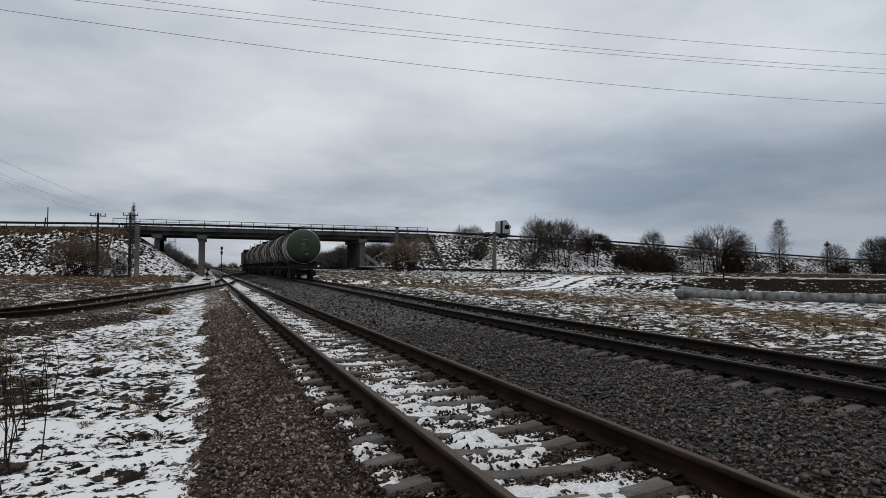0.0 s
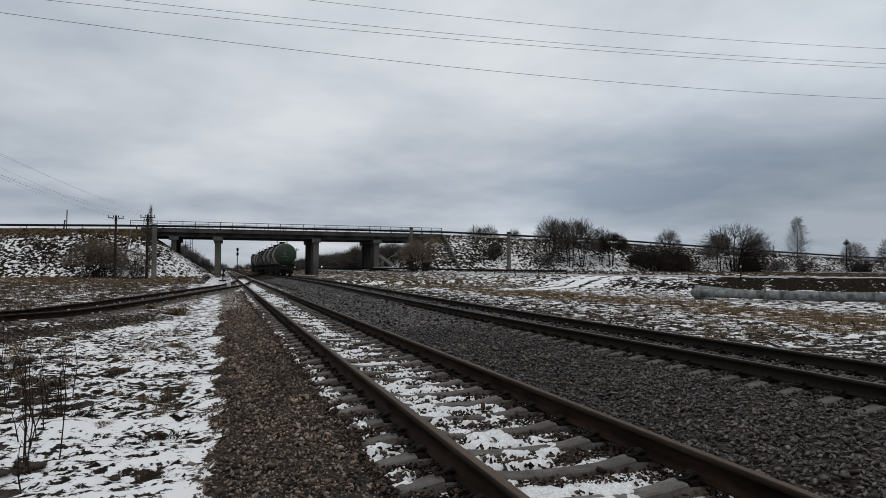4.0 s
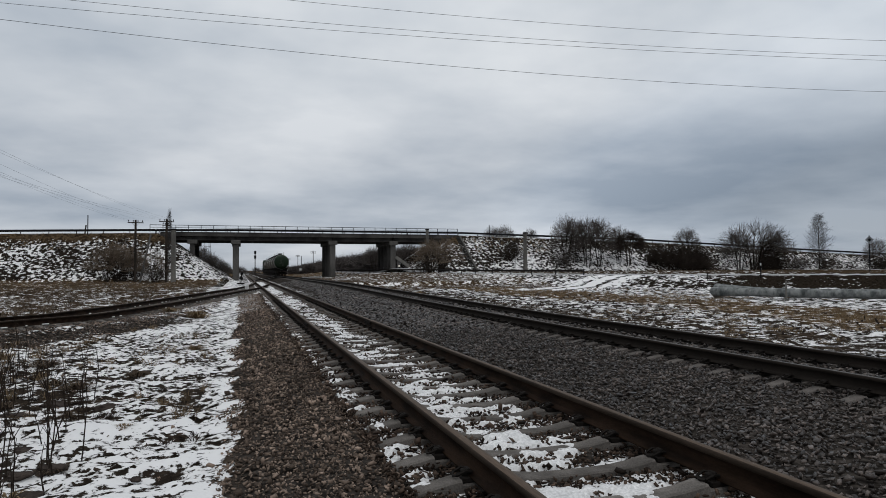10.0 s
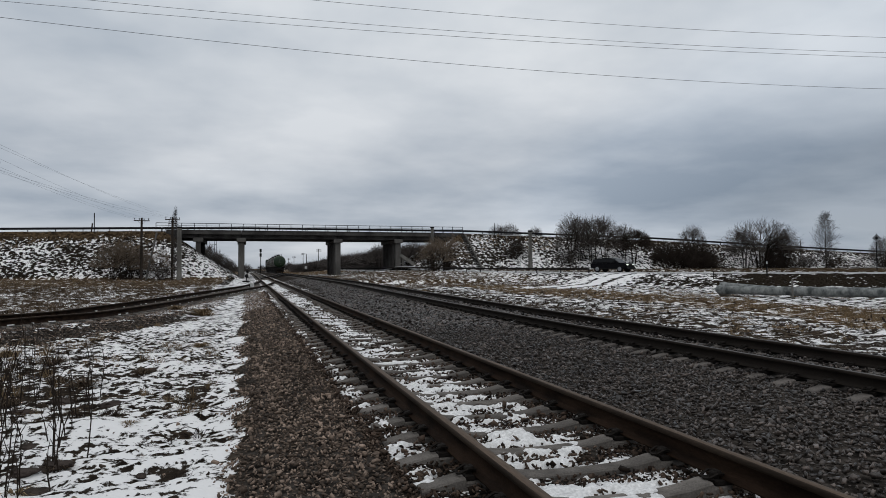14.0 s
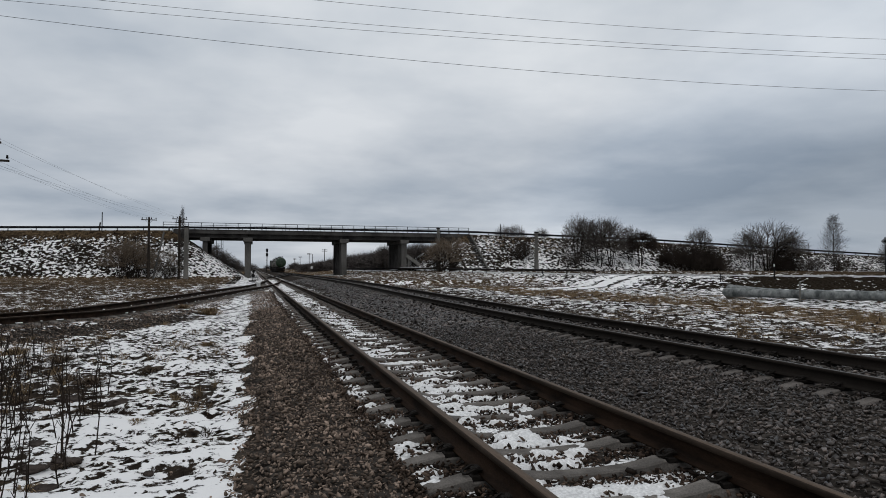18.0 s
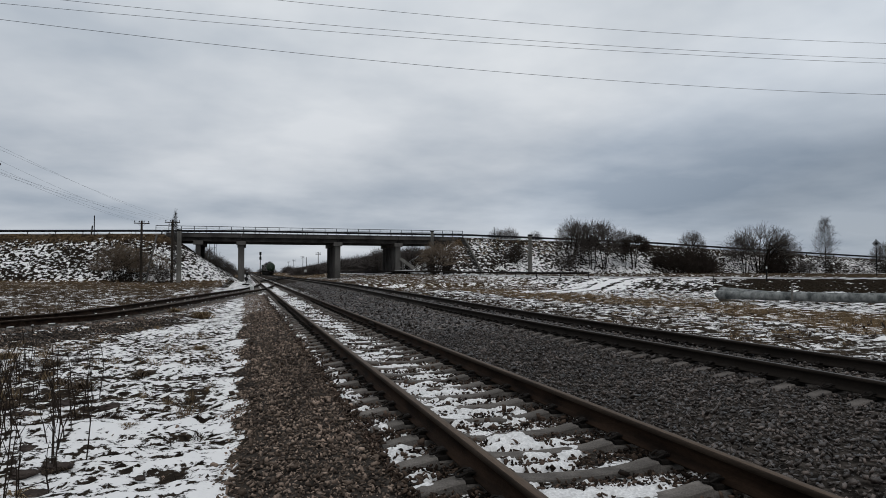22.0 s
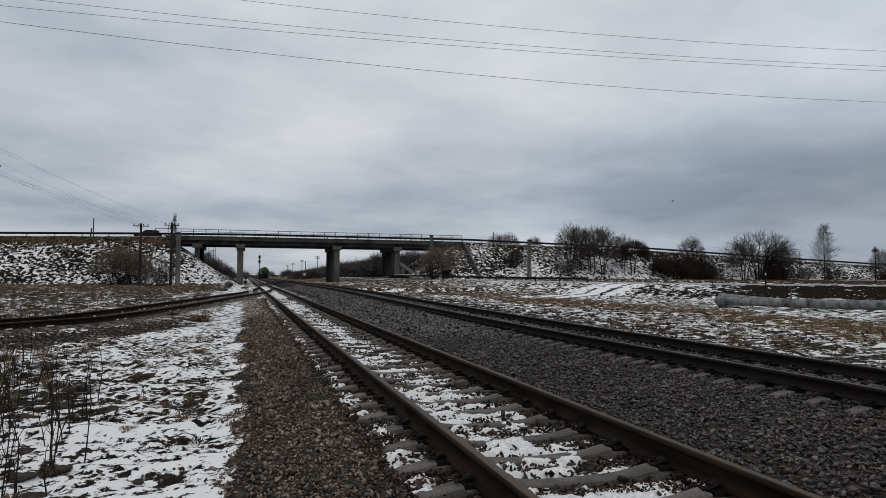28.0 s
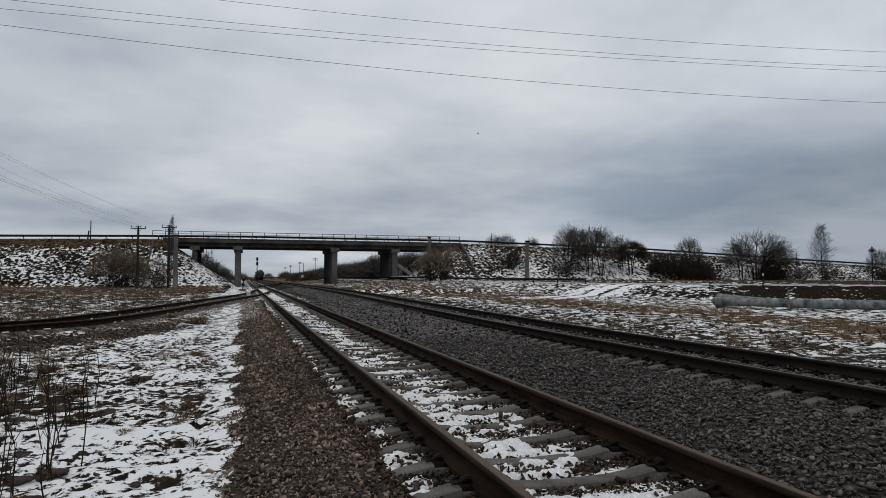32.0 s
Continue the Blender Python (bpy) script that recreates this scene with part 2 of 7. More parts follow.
SUV_PAINT = mat("black_car_paint", (0.005, 0.005, 0.006), 0.35, dark=0.8, scale=1, fine=10, bump=0, spec=0.06)
CAR_PAINT = mat("dark_car_paint", (0.012, 0.013, 0.016), 0.3, dark=0.8, scale=1, fine=10, bump=0, spec=0.25)
CAB_PAINT = mat("light_grey_cab_paint", (0.36, 0.37, 0.375), 0.4, dark=0.75, scale=1, fine=10, bump=0, spec=0.5)
GLASS = mat("dark_car_glass", (0.006, 0.007, 0.008), 0.15, bump=0, spec=0.12)
RIM = mat("alloy_wheel_rim", (0.30, 0.30, 0.31), 0.4, metal=0.6, bump=0)
RUBBER = mat("tyre_rubber", (0.014, 0.014, 0.014), 0.85, bump=0.1)
SIGN_YELLOW = mat("grey_sign_back", (0.20, 0.21, 0.22), 0.5, metal=0.3, bump=0)


def lamp_mat(name, col, power):
    m = bpy.data.materials.new(name)
    m.use_nodes = True
    b = m.node_tree.nodes["Principled BSDF"]
    b.inputs["Base Color"].default_value = (*col, 1)
    b.inputs["Emission Color"].default_value = (*col, 1)
    b.inputs["Emission Strength"].default_value = power
    return m


HEADLIGHT = lamp_mat("lit_headlight", (1.0, 0.96, 0.86), 5.0)


def ground_mat():
    """Soil, dead grass and thin broken snow; the snow's cover comes with the ground's points."""
    m = bpy.data.materials.new("snowy_ground")
    m.use_nodes = True
    nt = m.node_tree
    N, L = nt.nodes.new, nt.links.new
    b = nt.nodes["Principled BSDF"]
    b.inputs["Specular IOR Level"].default_value = 0.0
    co = N("ShaderNodeTexCoord")

    def noise_tex(scale, detail=5, rough=0.55, stretch=None):
        n = N("ShaderNodeTexNoise")
        n.inputs["Scale"].default_value, n.inputs["Detail"].default_value, n.inputs["Roughness"].default_value = scale, detail, rough
        if stretch:
            mp = N("ShaderNodeMapping")
            mp.inputs["Scale"].default_value = stretch
            L(co.outputs["Object"], mp.inputs[0]), L(mp.outputs[0], n.inputs[0])
        else:
            L(co.outputs["Object"], n.inputs[0])
        return n.outputs[0]

    def attr(name):
        a = N("ShaderNodeAttribute")
        a.attribute_name = name
        return a.outputs["Fac"]

    def math2(op, a, c):
        n = N("ShaderNodeMath")
        n.operation = op
        for i, v in enumerate((a, c)):
            if isinstance(v, (int, float)):
                n.inputs[i].default_value = v
            else:
                L(v, n.inputs[i])
        return n.outputs[0]

    def mixc(f, a, c):
        n = N("ShaderNodeMix")
        n.data_type = "RGBA"
        L(f, n.inputs[0])
        for i, v in ((6, a), (7, c)):
            if isinstance(v, tuple):
                n.inputs[i].default_value = (*v, 1)
            else:
                L(v, n.inputs[i])
        return n.outputs[2]

    def step(v, lo, hi):
        n = N("ShaderNodeMapRange")
        n.interpolation_type = "SMOOTHSTEP"
        n.inputs["From Min"].default_value, n.inputs["From Max"].default_value = lo, hi
        L(v, n.inputs[0])
        return n.outputs[0]

    n_big, n_mid, n_small, n_fine = noise_tex(0.35, 4), noise_tex(2.1, 5, 0.55), noise_tex(7.0, 5), noise_tex(45, 4)
    n_grit = noise_tex(19.0, 5, 0.6)
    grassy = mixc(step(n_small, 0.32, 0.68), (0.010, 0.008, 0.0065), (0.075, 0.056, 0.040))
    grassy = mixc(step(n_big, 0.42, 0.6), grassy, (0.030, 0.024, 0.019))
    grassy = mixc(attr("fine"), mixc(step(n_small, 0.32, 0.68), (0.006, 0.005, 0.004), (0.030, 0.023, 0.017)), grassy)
    straw = mixc(step(n_mid, 0.36, 0.64), (0.044, 0.029, 0.017), (0.150, 0.102, 0.057))
    grassy = mixc(attr("straw"), grassy, straw)
    stony = mixc(step(n_small, 0.35, 0.65), (0.011, 0.0095, 0.0085), (0.056, 0.048, 0.042))
    soil = mixc(attr("stony"), grassy, stony)
    tint = N("ShaderNodeVectorMath")
    tint.operation = "SCALE"
    g = N("ShaderNodeMapRange")
    g.inputs["To Min"].default_value, g.inputs["To Max"].default_value = 0.45, 1.55
    L(n_fine, g.inputs[0]), L(soil, tint.inputs[0]), L(g.outputs[0], tint.inputs["Scale"])
    # cover 0..1 against mottling of tussocks and grains
    close = attr("close")
    mid_w = math2("SUBTRACT", 2.1, math2("MULTIPLY", close, 1.5))
    mott = math2("ADD", math2("MULTIPLY", math2("SUBTRACT", n_mid, 0.5), mid_w), math2("MULTIPLY", math2("SUBTRACT", n_small, 0.5), math2("ADD", math2("ADD", 0.6, math2("MULTIPLY", close, 1.1)), math2("MULTIPLY", attr("fine"), 0.6))))
    mott = math2("ADD", mott, math2("MULTIPLY", math2("SUBTRACT", n_grit, 0.5), math2("MULTIPLY", attr("fine"), 0.95)))
    mott = math2("ADD", mott, math2("MULTIPLY", math2("SUBTRACT", n_fine, 0.5), math2("MULTIPLY", attr("fine"), 0.4)))
    n_wide = noise_tex(1.0, 4, 0.5)
    mott = math2("ADD", mott, math2("MULTIPLY", math2("SUBTRACT", n_wide, 0.5), math2("SUBTRACT", 0.7, math2("MULTIPLY", attr("fine"), 0.7))))
    s = math2("ADD", attr("cover"), mott)
    snow = step(s, 0.44, 0.58)
    col = mixc(snow, tint.outputs[0], (0.735, 0.722, 0.712))
    L(col, b.inputs["Base Color"])
    rg = N("ShaderNodeMapRange")
    rg.inputs["To Min"].default_value, rg.inputs["To Max"].default_value = 0.95, 0.7
    L(snow, rg.inputs[0]), L(rg.outputs[0], b.inputs["Roughness"])
    hgt = math2("ADD", math2("MULTIPLY", snow, 0.5), math2("MULTIPLY", n_small, 0.8))
    hgt = math2("ADD", hgt, math2("MULTIPLY", n_fine, 0.25))
    bp = N("ShaderNodeBump")
    bp.inputs["Strength"].default_value, bp.inputs["Distance"].default_value = 0.55, 0.05
    L(hgt, bp.inputs["Height"]), L(bp.outputs[0], b.inputs["Normal"])
    return m


GROUND = ground_mat()
SNOW = mat("old_snow", (0.70, 0.69, 0.68), 0.75, dark=0.88, scale=6, fine=40, bump=0.3)


# ---- mesh helpers ----
def part(name, bm, material, parent, label=""):
    me = bpy.data.meshes.new(name)
    bm.to_mesh(me)
    bm.free()
    return link(name, me, material, parent, label)


def link(name, me, material, parent, label=""):
    if material and not me.materials:
        me.materials.append(material)
    ob = new(name, me)
    ob.parent = parent
    if label:
        tagged(ob, label)
    return ob


def empty(name, label, category, group="", kind="", m=None):
    ob = tagged(new(name), label, category, group, kind)
    if m is not None:
        ob.matrix_basis = m
    return ob


def add_box(bm, cx, cy, cz, sx, sy, sz, bevel=0.0, m=None):
    t = Matrix.Translation((cx, cy, cz)) @ Matrix.Diagonal((sx, sy, sz, 1))
    if m is not None:
        t = m @ t
    r = bmesh.ops.create_cube(bm, size=1, matrix=t)
    if bevel:
        es = list({e for v in r["verts"] for e in v.link_edges})
        bmesh.ops.bevel(bm, geom=es, offset=bevel, segments=1, affect="EDGES", profile=0.5)


def box_bm(*a, **k):
    bm = bmesh.new()
    add_box(bm, *a, **k)
    return bm


def add_rod(bm, p, q, r0, r1=None, n=8, caps=True):
    p, q = Vector(p), Vector(q)
    r1 = r0 if r1 is None else r1
    d = q - p
    m = Matrix.Translation((p + q) / 2) @ d.to_track_quat("Z", "Y").to_matrix().to_4x4()
    bmesh.ops.create_cone(bm, cap_ends=caps, segments=n, radius1=r0, radius2=r1, depth=d.length, matrix=m)


def rod_bm(*a, **k):
    bm = bmesh.new()
    add_rod(bm, *a, **k)
    return bm


def mesh_np(name, verts, faces, smooth=False):
    """A mesh from arrays: verts (n, 3), faces (m, k)."""
    me = bpy.data.meshes.new(name)
    faces = np.asarray(faces, np.int32)
    me.vertices.add(len(verts))
    me.vertices.foreach_set("co", np.asarray(verts, np.float32).ravel())
    me.loops.add(faces.size)
    me.loops.foreach_set("vertex_index", faces.ravel())
    me.polygons.add(len(faces))
    me.polygons.foreach_set("loop_start", np.arange(0, faces.size, faces.shape[1], dtype=np.int32))
    if smooth:
        me.polygons.foreach_set("use_smooth", np.ones(len(faces), bool))
    me.update(calc_edges=True)
    me.validate()
    return me


def sweep(path, profile, closed=True):
    """Profile (across, up) carried along a level path of points; returns verts and quads."""
    path, prof = np.asarray(path, float), np.asarray(profile, float)
    t = np.gradient(path[:, :2], axis=0)
    t /= np.linalg.norm(t, axis=1)[:, None]
    nx = np.stack([t[:, 1], -t[:, 0]], 1)
    v = np.empty((len(path), len(prof), 3))
    v[:, :, :2] = path[:, None, :2] + nx[:, None, :] * prof[None, :, :1]
    v[:, :, 2] = path[:, None, 2] + prof[None, :, 1]
    k = len(prof)
    a = np.arange(len(path) - 1)[:, None] * k
    j = np.arange(k if closed else k - 1)[None, :]
    j2 = (j + 1) % k
    q = np.stack([a + j, a + j2, a + k + j2, a + k + j], -1).reshape(-1, 4)
    return v.reshape(-1, 3), q


def hash2(ix, iy, seed):
    h = (ix * 374761393 + iy * 668265263 + seed * 1442695041) & 0xFFFFFFFF
    h = ((h ^ (h >> 13)) * 1274126177) & 0xFFFFFFFF
    return ((h ^ (h >> 16)) & 0xFFFF) / 65535.0


def fbm(x, y, octaves=4, seed=0, rough=0.55):
    """Smooth value noise, about 0.5."""
    x, y = np.asarray(x, float), np.asarray(y, float)
    out, amp, tot = 0.0, 1.0, 0.0
    for o in range(octaves):
        fx, fy = np.floor(x), np.floor(y)
        ix, iy = fx.astype(np.int64), fy.astype(np.int64)
        u, v = x - fx, y - fy
        u, v = u * u * (3 - 2 * u), v * v * (3 - 2 * v)
        n = (hash2(ix, iy, seed + o) * (1 - u) + hash2(ix + 1, iy, seed + o) * u) * (1 - v) + (hash2(ix, iy + 1, seed + o) * (1 - u) + hash2(ix + 1, iy + 1, seed + o) * u) * v
        out, tot, amp = out + amp * n, tot + amp, amp * rough
        x, y = x * 2.03 + 7.1, y * 2.03 - 3.7
    return out / tot


def sstep(v, a, b):
    t = np.clip((np.asarray(v, float) - a) / (b - a), 0, 1)
    return t * t * (3 - 2 * t)


def spline(pts, n=16):
    p = np.asarray(pts, float)
    p = np.vstack([2 * p[0] - p[1], p, 2 * p[-1] - p[-2]])
    k = np.linspace(0, 1, n, endpoint=False)[:, None]
    out = [0.5 * (2 * p[i] + (p[i + 1] - p[i - 1]) * k + (2 * p[i - 1] - 5 * p[i] + 4 * p[i + 1] - p[i + 2]) * k ** 2 + (3 * p[i] - p[i - 1] - 3 * p[i + 1] + p[i + 2]) * k ** 3) for i in range(1, len(p) - 2)]
    return np.vstack(out + [p[-2:-1]])


def even(path, step, first=0.0):
    """Points every step metres along a path, with the headings."""
    path = np.asarray(path, float)
    d = np.r_[0, np.cumsum(np.linalg.norm(np.diff(path, axis=0), axis=1))]
    s = np.arange(first, d[-1], step)
    p = np.stack([np.interp(s, d, path[:, i]) for i in range(path.shape[1])], 1)
    q = np.stack([np.interp(s + 0.05, d, path[:, i]) for i in range(path.shape[1])], 1) - np.stack([np.interp(s - 0.05, d, path[:, i]) for i in range(path.shape[1])], 1)
    return p, np.arctan2(q[:, 1], q[:, 0])


def dist_to(x, y, path):
    """Distance from points to a polyline."""
    best = np.full(np.shape(x), 1e9)
    for (ax, ay), (bx, by) in zip(path[:-1, :2], path[1:, :2]):
        dx, dy = bx - ax, by - ay
        t = np.clip(((x - ax) * dx + (y - ay) * dy) / (dx * dx + dy * dy + 1e-9), 0, 1)
        best = np.minimum(best, np.hypot(x - ax - t * dx, y - ay - t * dy))
    return best


# ---- plan: rails run along y, the road over them along x ----
TRACK_1, TRACK_2, GAUGE = 2.415, 7.90, 1.595


def rise(y):
    """The main track climbs a little away from the camera."""
    t = np.clip((np.asarray(y, float) - 12) / 48, 0, 1)
    return 0.27 * t * t * (3 - 2 * t)


SIDING = spline([(-34, -14), (-22, 0), (-12.6, 12), (-6.6, 20.4), (-4.45, 25.0), (-1.15, 44), (0.50, 54), (1.62, 66), (2.20, 77), (2.415, 90)], 14)
ROAD = spline([(32, 420), (29, 260), (27.3, 190), (25.2, 172), (24.5, 158), (24.4, 147), (26, 135.5), (30, 119), (32.5, 105), (33, 95), (35.5, 80), (41.5, 62), (53.5, 44), (66, 28), (82, 8), (104, -18)], 10)
SPUR = spline([(41.5, 61.5), (37.5, 59.8), (34.0, 58.6), (29.8, 55.2), (25.6, 50.4)], 8)
SIDE = spline([(80, 2), (86, 30), (96, 60), (105, 80), (113, 96), (118, 104), (121.5, 108)], 8)
BRIDGE_Y0, BRIDGE_Y1, DECK_X0, DECK_X1 = 119.0, 132.0, -13.2, 40.0


def road_z(x):
    return np.interp(x, [-400, -60, -16, 0, 41, 62, 83, 119, 144, 200, 400], [4.5, 6.9, 7.75, 7.95, 7.95, 7.45, 6.95, 5.35, 4.4, 2.6, 1.0])


def bank(x, y):
    """Height of the two embankments that carry the upper road."""
    dy = np.maximum(np.maximum(BRIDGE_Y0 + 0.2 - y, y - BRIDGE_Y1 - 0.2), 0)
    zl = road_z(x) - np.hypot(np.maximum(x + 13.5, 0), dy) / 1.5
    zr = road_z(x) - np.hypot(np.maximum(39.2 - x, 0), dy) / 1.5
    return np.maximum(zl, zr)


def behind_road(x, y):
    """The side of the lower road away from the tracks, up to the embankment."""
    return (y > -25) & (y < 125) & (x > np.interp(y, ROAD[::-1, 1], ROAD[::-1, 0]))


def ground_z(x, y):
    x, y = np.asarray(x, float), np.asarray(y, float)
    d3, dr = dist_to(x, y, SIDING), dist_to(x, y, ROAD)
    z = np.full(np.broadcast(x, y).shape, -0.46) + 0.12 * sstep(y, 40, 110)
    z = z + (fbm(x * 0.22, y * 0.22, 3, 5) - 0.5) * 0.22 * sstep(np.abs(x - 4.8), 5.5, 8)
    # the low ground beside the lower road climbs to it
    z = np.where(x > 9, np.maximum(z, 0.66 + 0.25 * sstep(y, 60, 115) - 1.15 * sstep(dr, 3.6, 10.5)), z)
    z = np.where((x > 9) & (y > 70), np.maximum(z, 0.85 * sstep(x, 12, 26) * sstep(y, 70, 100)), z)
    z = np.where(behind_road(x, y) & (y < 119), np.maximum(z, 0.70 + 0.27 * sstep(dr, 2.8, 7.0)), z)
    z = np.where((x < -14), np.maximum(z, -0.46 + 0.25 * sstep(y, 60, 105)), z)
    rough = sstep(x, 11.4, 13.0) * sstep(dr, 2.7, 4.0) + (1 - sstep(x, -3.0, -2.0)) * sstep(y, 24, 32)
    z = z + rough * sstep(dist_to(x, y, SPUR), 1.5, 3.5) * ((fbm(x * 0.9, y * 0.9, 3, 35) - 0.5) * 0.30)
    bed = sstep(x, -0.55, 0.75) * (1 - sstep(x, 10.0, 11.0))
    z = z * (1 - bed) + (-0.275 + rise(y) * sstep(x, 4.2, 6.4)) * bed
    b3 = 1 - sstep(d3, 1.55, 2.7)
    z = np.where(x < 1.5, z * (1 - b3) + (-0.26) * b3, z)
    z = np.maximum(z, bank(x, y) + (fbm(x * 0.5, y * 0.5, 3, 9) - 0.5) * 0.35)
    z = z + sstep(np.hypot(x, y), 420, 1500) * 6 * (fbm(x / 260, y / 260, 3, 2) - 0.2)
    return z


def snow_cover(x, y):
    """How much of the ground the snow hides, 0 to 1, patch by patch, and how stony the rest is."""
    d3, dr, ds = dist_to(x, y, SIDING), dist_to(x, y, ROAD), dist_to(x, y, SPUR)
    c = np.full(x.shape, 0.46)
    x = x + (fbm(x * 1.3, y * 1.3, 3, 14) - 0.5) * 0.7 * (np.abs(x) < 1.2)
    left = 1 - sstep(x, -0.25, 0.25)
    near = left * (1 - sstep(y, 24, 36))
    c = c + near * (-0.06 + 0.22 * sstep(x, -3.9, -1.5) + 0.12 * (1 - sstep(y, 4.5, 7)))
    c = c + left * sstep(y, 26, 34) * (0.20 * sstep(x, -9, -1) - 0.06)
    c = np.where((x < -2) & (y > 30) & (d3 > 2), 0.40 - 0.15 * sstep(y, 52, 80), c)
    c = np.where((x < -2) & (y > 95) & (bank(x, y) < -0.2), 0.24, c)
    bedm = sstep(x, -0.14, 0.12) * (1 - sstep(x, 11.0, 12.2))
    c = c * (1 - bedm) + bedm * (-0.6)
    t1 = 1 - sstep(np.abs(x - TRACK_1), 1.0, 1.45)
    c = c + t1 * bedm * 1.10
    c = c + bedm * 1.05 * sstep(y, 24, 48) * (1 - sstep(x, 4.4, 5.4))
    c = np.where((x > -5.5) & (x < 0.9) & (y > 27) & (y < 75), 0.50 + 0.10 * sstep(x, -3, -0.8), c)
    c = np.where((d3 < 3.0) & (x < 0.9) & (y < 30), c - 0.22 * (1 - sstep(d3, 2.2, 2.8)), c)
    c = np.where((d3 < 1.8) & (x < 0.9), 0.14 + 0.22 * (d3 > 1.3) + 0.20 * sstep(y, 18, 26), c)
    right = sstep(x, 10.6, 12)
    xb = x + (fbm(x * 0.12, y * 0.12, 3, 15) - 0.5) * 5
    c = np.where(x > 11.6, 0.465 - 0.12 * (1 - sstep(x, 13.0, 15.6)) - 0.13 * sstep(xb, 18.0, 19.6) + 0.17 * sstep(xb, 23.5, 25.0), c)
    c = np.where((x > 10.6) & (dr < 9) & (dr > 3.4) & (y < 58), 0.14 + 0.26 * sstep(y, 46, 52) + (fbm(x * 0.5, y * 0.5, 3, 27) - 0.5) * 0.5, c)
    track = 1.30 - 0.22 * ds - 0.85 * np.exp(-((ds - 1.0) / 0.45) ** 2)
    c = np.where((x > 10.6) & (ds < 3.6), np.where(ds < 1.8, track, np.maximum(c, track)), c)
    c = np.where((x > 10.6) & (dr < 3.4), 0.30 + 0.22 * (np.abs(dr - 2.6) < 0.7), c)
    c = np.where((x > 11.6) & (y > 62) & (dr > 3.4) & (bank(x, y) < 0.5), 0.47 - 0.12 * sstep(xb, 16, 18) * (1 - sstep(xb, 21, 24)), c)
    b = bank(x, y)
    slope = (b > 0.0)
    c = np.where(slope, 0.50 - np.where(x > 40, 0.16, 0.42) * sstep(b / road_z(x) + (fbm(x * 0.11, y * 0.11, 3, 20) - 0.5) * 0.35, 0.78, 0.94) - 0.03 * (x > 0) - 0.10 * (x < -24) + (fbm(x * 0.16, y * 0.16, 3, 19) - 0.5) * 0.55, c)
    c = np.where(slope & (y > BRIDGE_Y0) & (y < BRIDGE_Y1) & (x > -14) & (x < 38), 0.28, c)
    c = np.where(y > 140, np.minimum(c, 0.22 + 0.2 * (np.abs(x - 2.4) < 4)), c)
    c = np.where(behind_road(x, y) & (dr > 3.0) & (b < 0.9), 0.16 + 0.3 * (dist_to(x, y, SIDE) < 5.5) + 0.16 * (1 - sstep(x, 50, 58)) * (1 - sstep(dr, 8, 14)), c)
    c = np.where((x > 4.2) & (x < 10.4) & (y > 46), -0.05, c)
    stony = np.clip(bedm + (1 - sstep(d3, 2.2, 2.8)) + 0.6 * (dr < 3.6), 0, 1)
    return c, stony


def straw_cover(x, y):
    """Where dead grass hides the soil, 0 to 1."""
    b, dr = bank(x, y), dist_to(x, y, ROAD)
    wave = (fbm(x * 0.11, y * 0.11, 3, 20) - 0.5) * 0.35
    xb = x + (fbm(x * 0.12, y * 0.12, 3, 15) - 0.5) * 5
    s = np.where(x > 40, 0.14, 0.55) * sstep(b / road_z(x) + wave, 0.74, 0.92) * (b > 0)
    s = np.where((x > 11.6) & (b < 0.2) & (dr > 3), 0.95 * sstep(xb, 18.0, 19.6) * (1 - sstep(xb, 23.5, 26.0)), s)
    s = np.where((x > 10.9) & (x < 32) & (y > 56) & (b < 0.2) & (dr > 3), 0.75, s)
    s = np.where(behind_road(x, y) & (dr > 3) & (b < 0.9), 0.35, s)
    s = np.where((x < -3) & (y > 26) & (b < 0.2) & (dist_to(x, y, SIDING) > 2.2), 0.35 + 0.5 * sstep(y, 55, 90), s)
    return s


def steps(*runs):
    """Grid lines: (start, end, spacing) runs joined."""
    return np.unique(np.round(np.concatenate([np.arange(a, b, s) for a, b, s in runs]), 4))


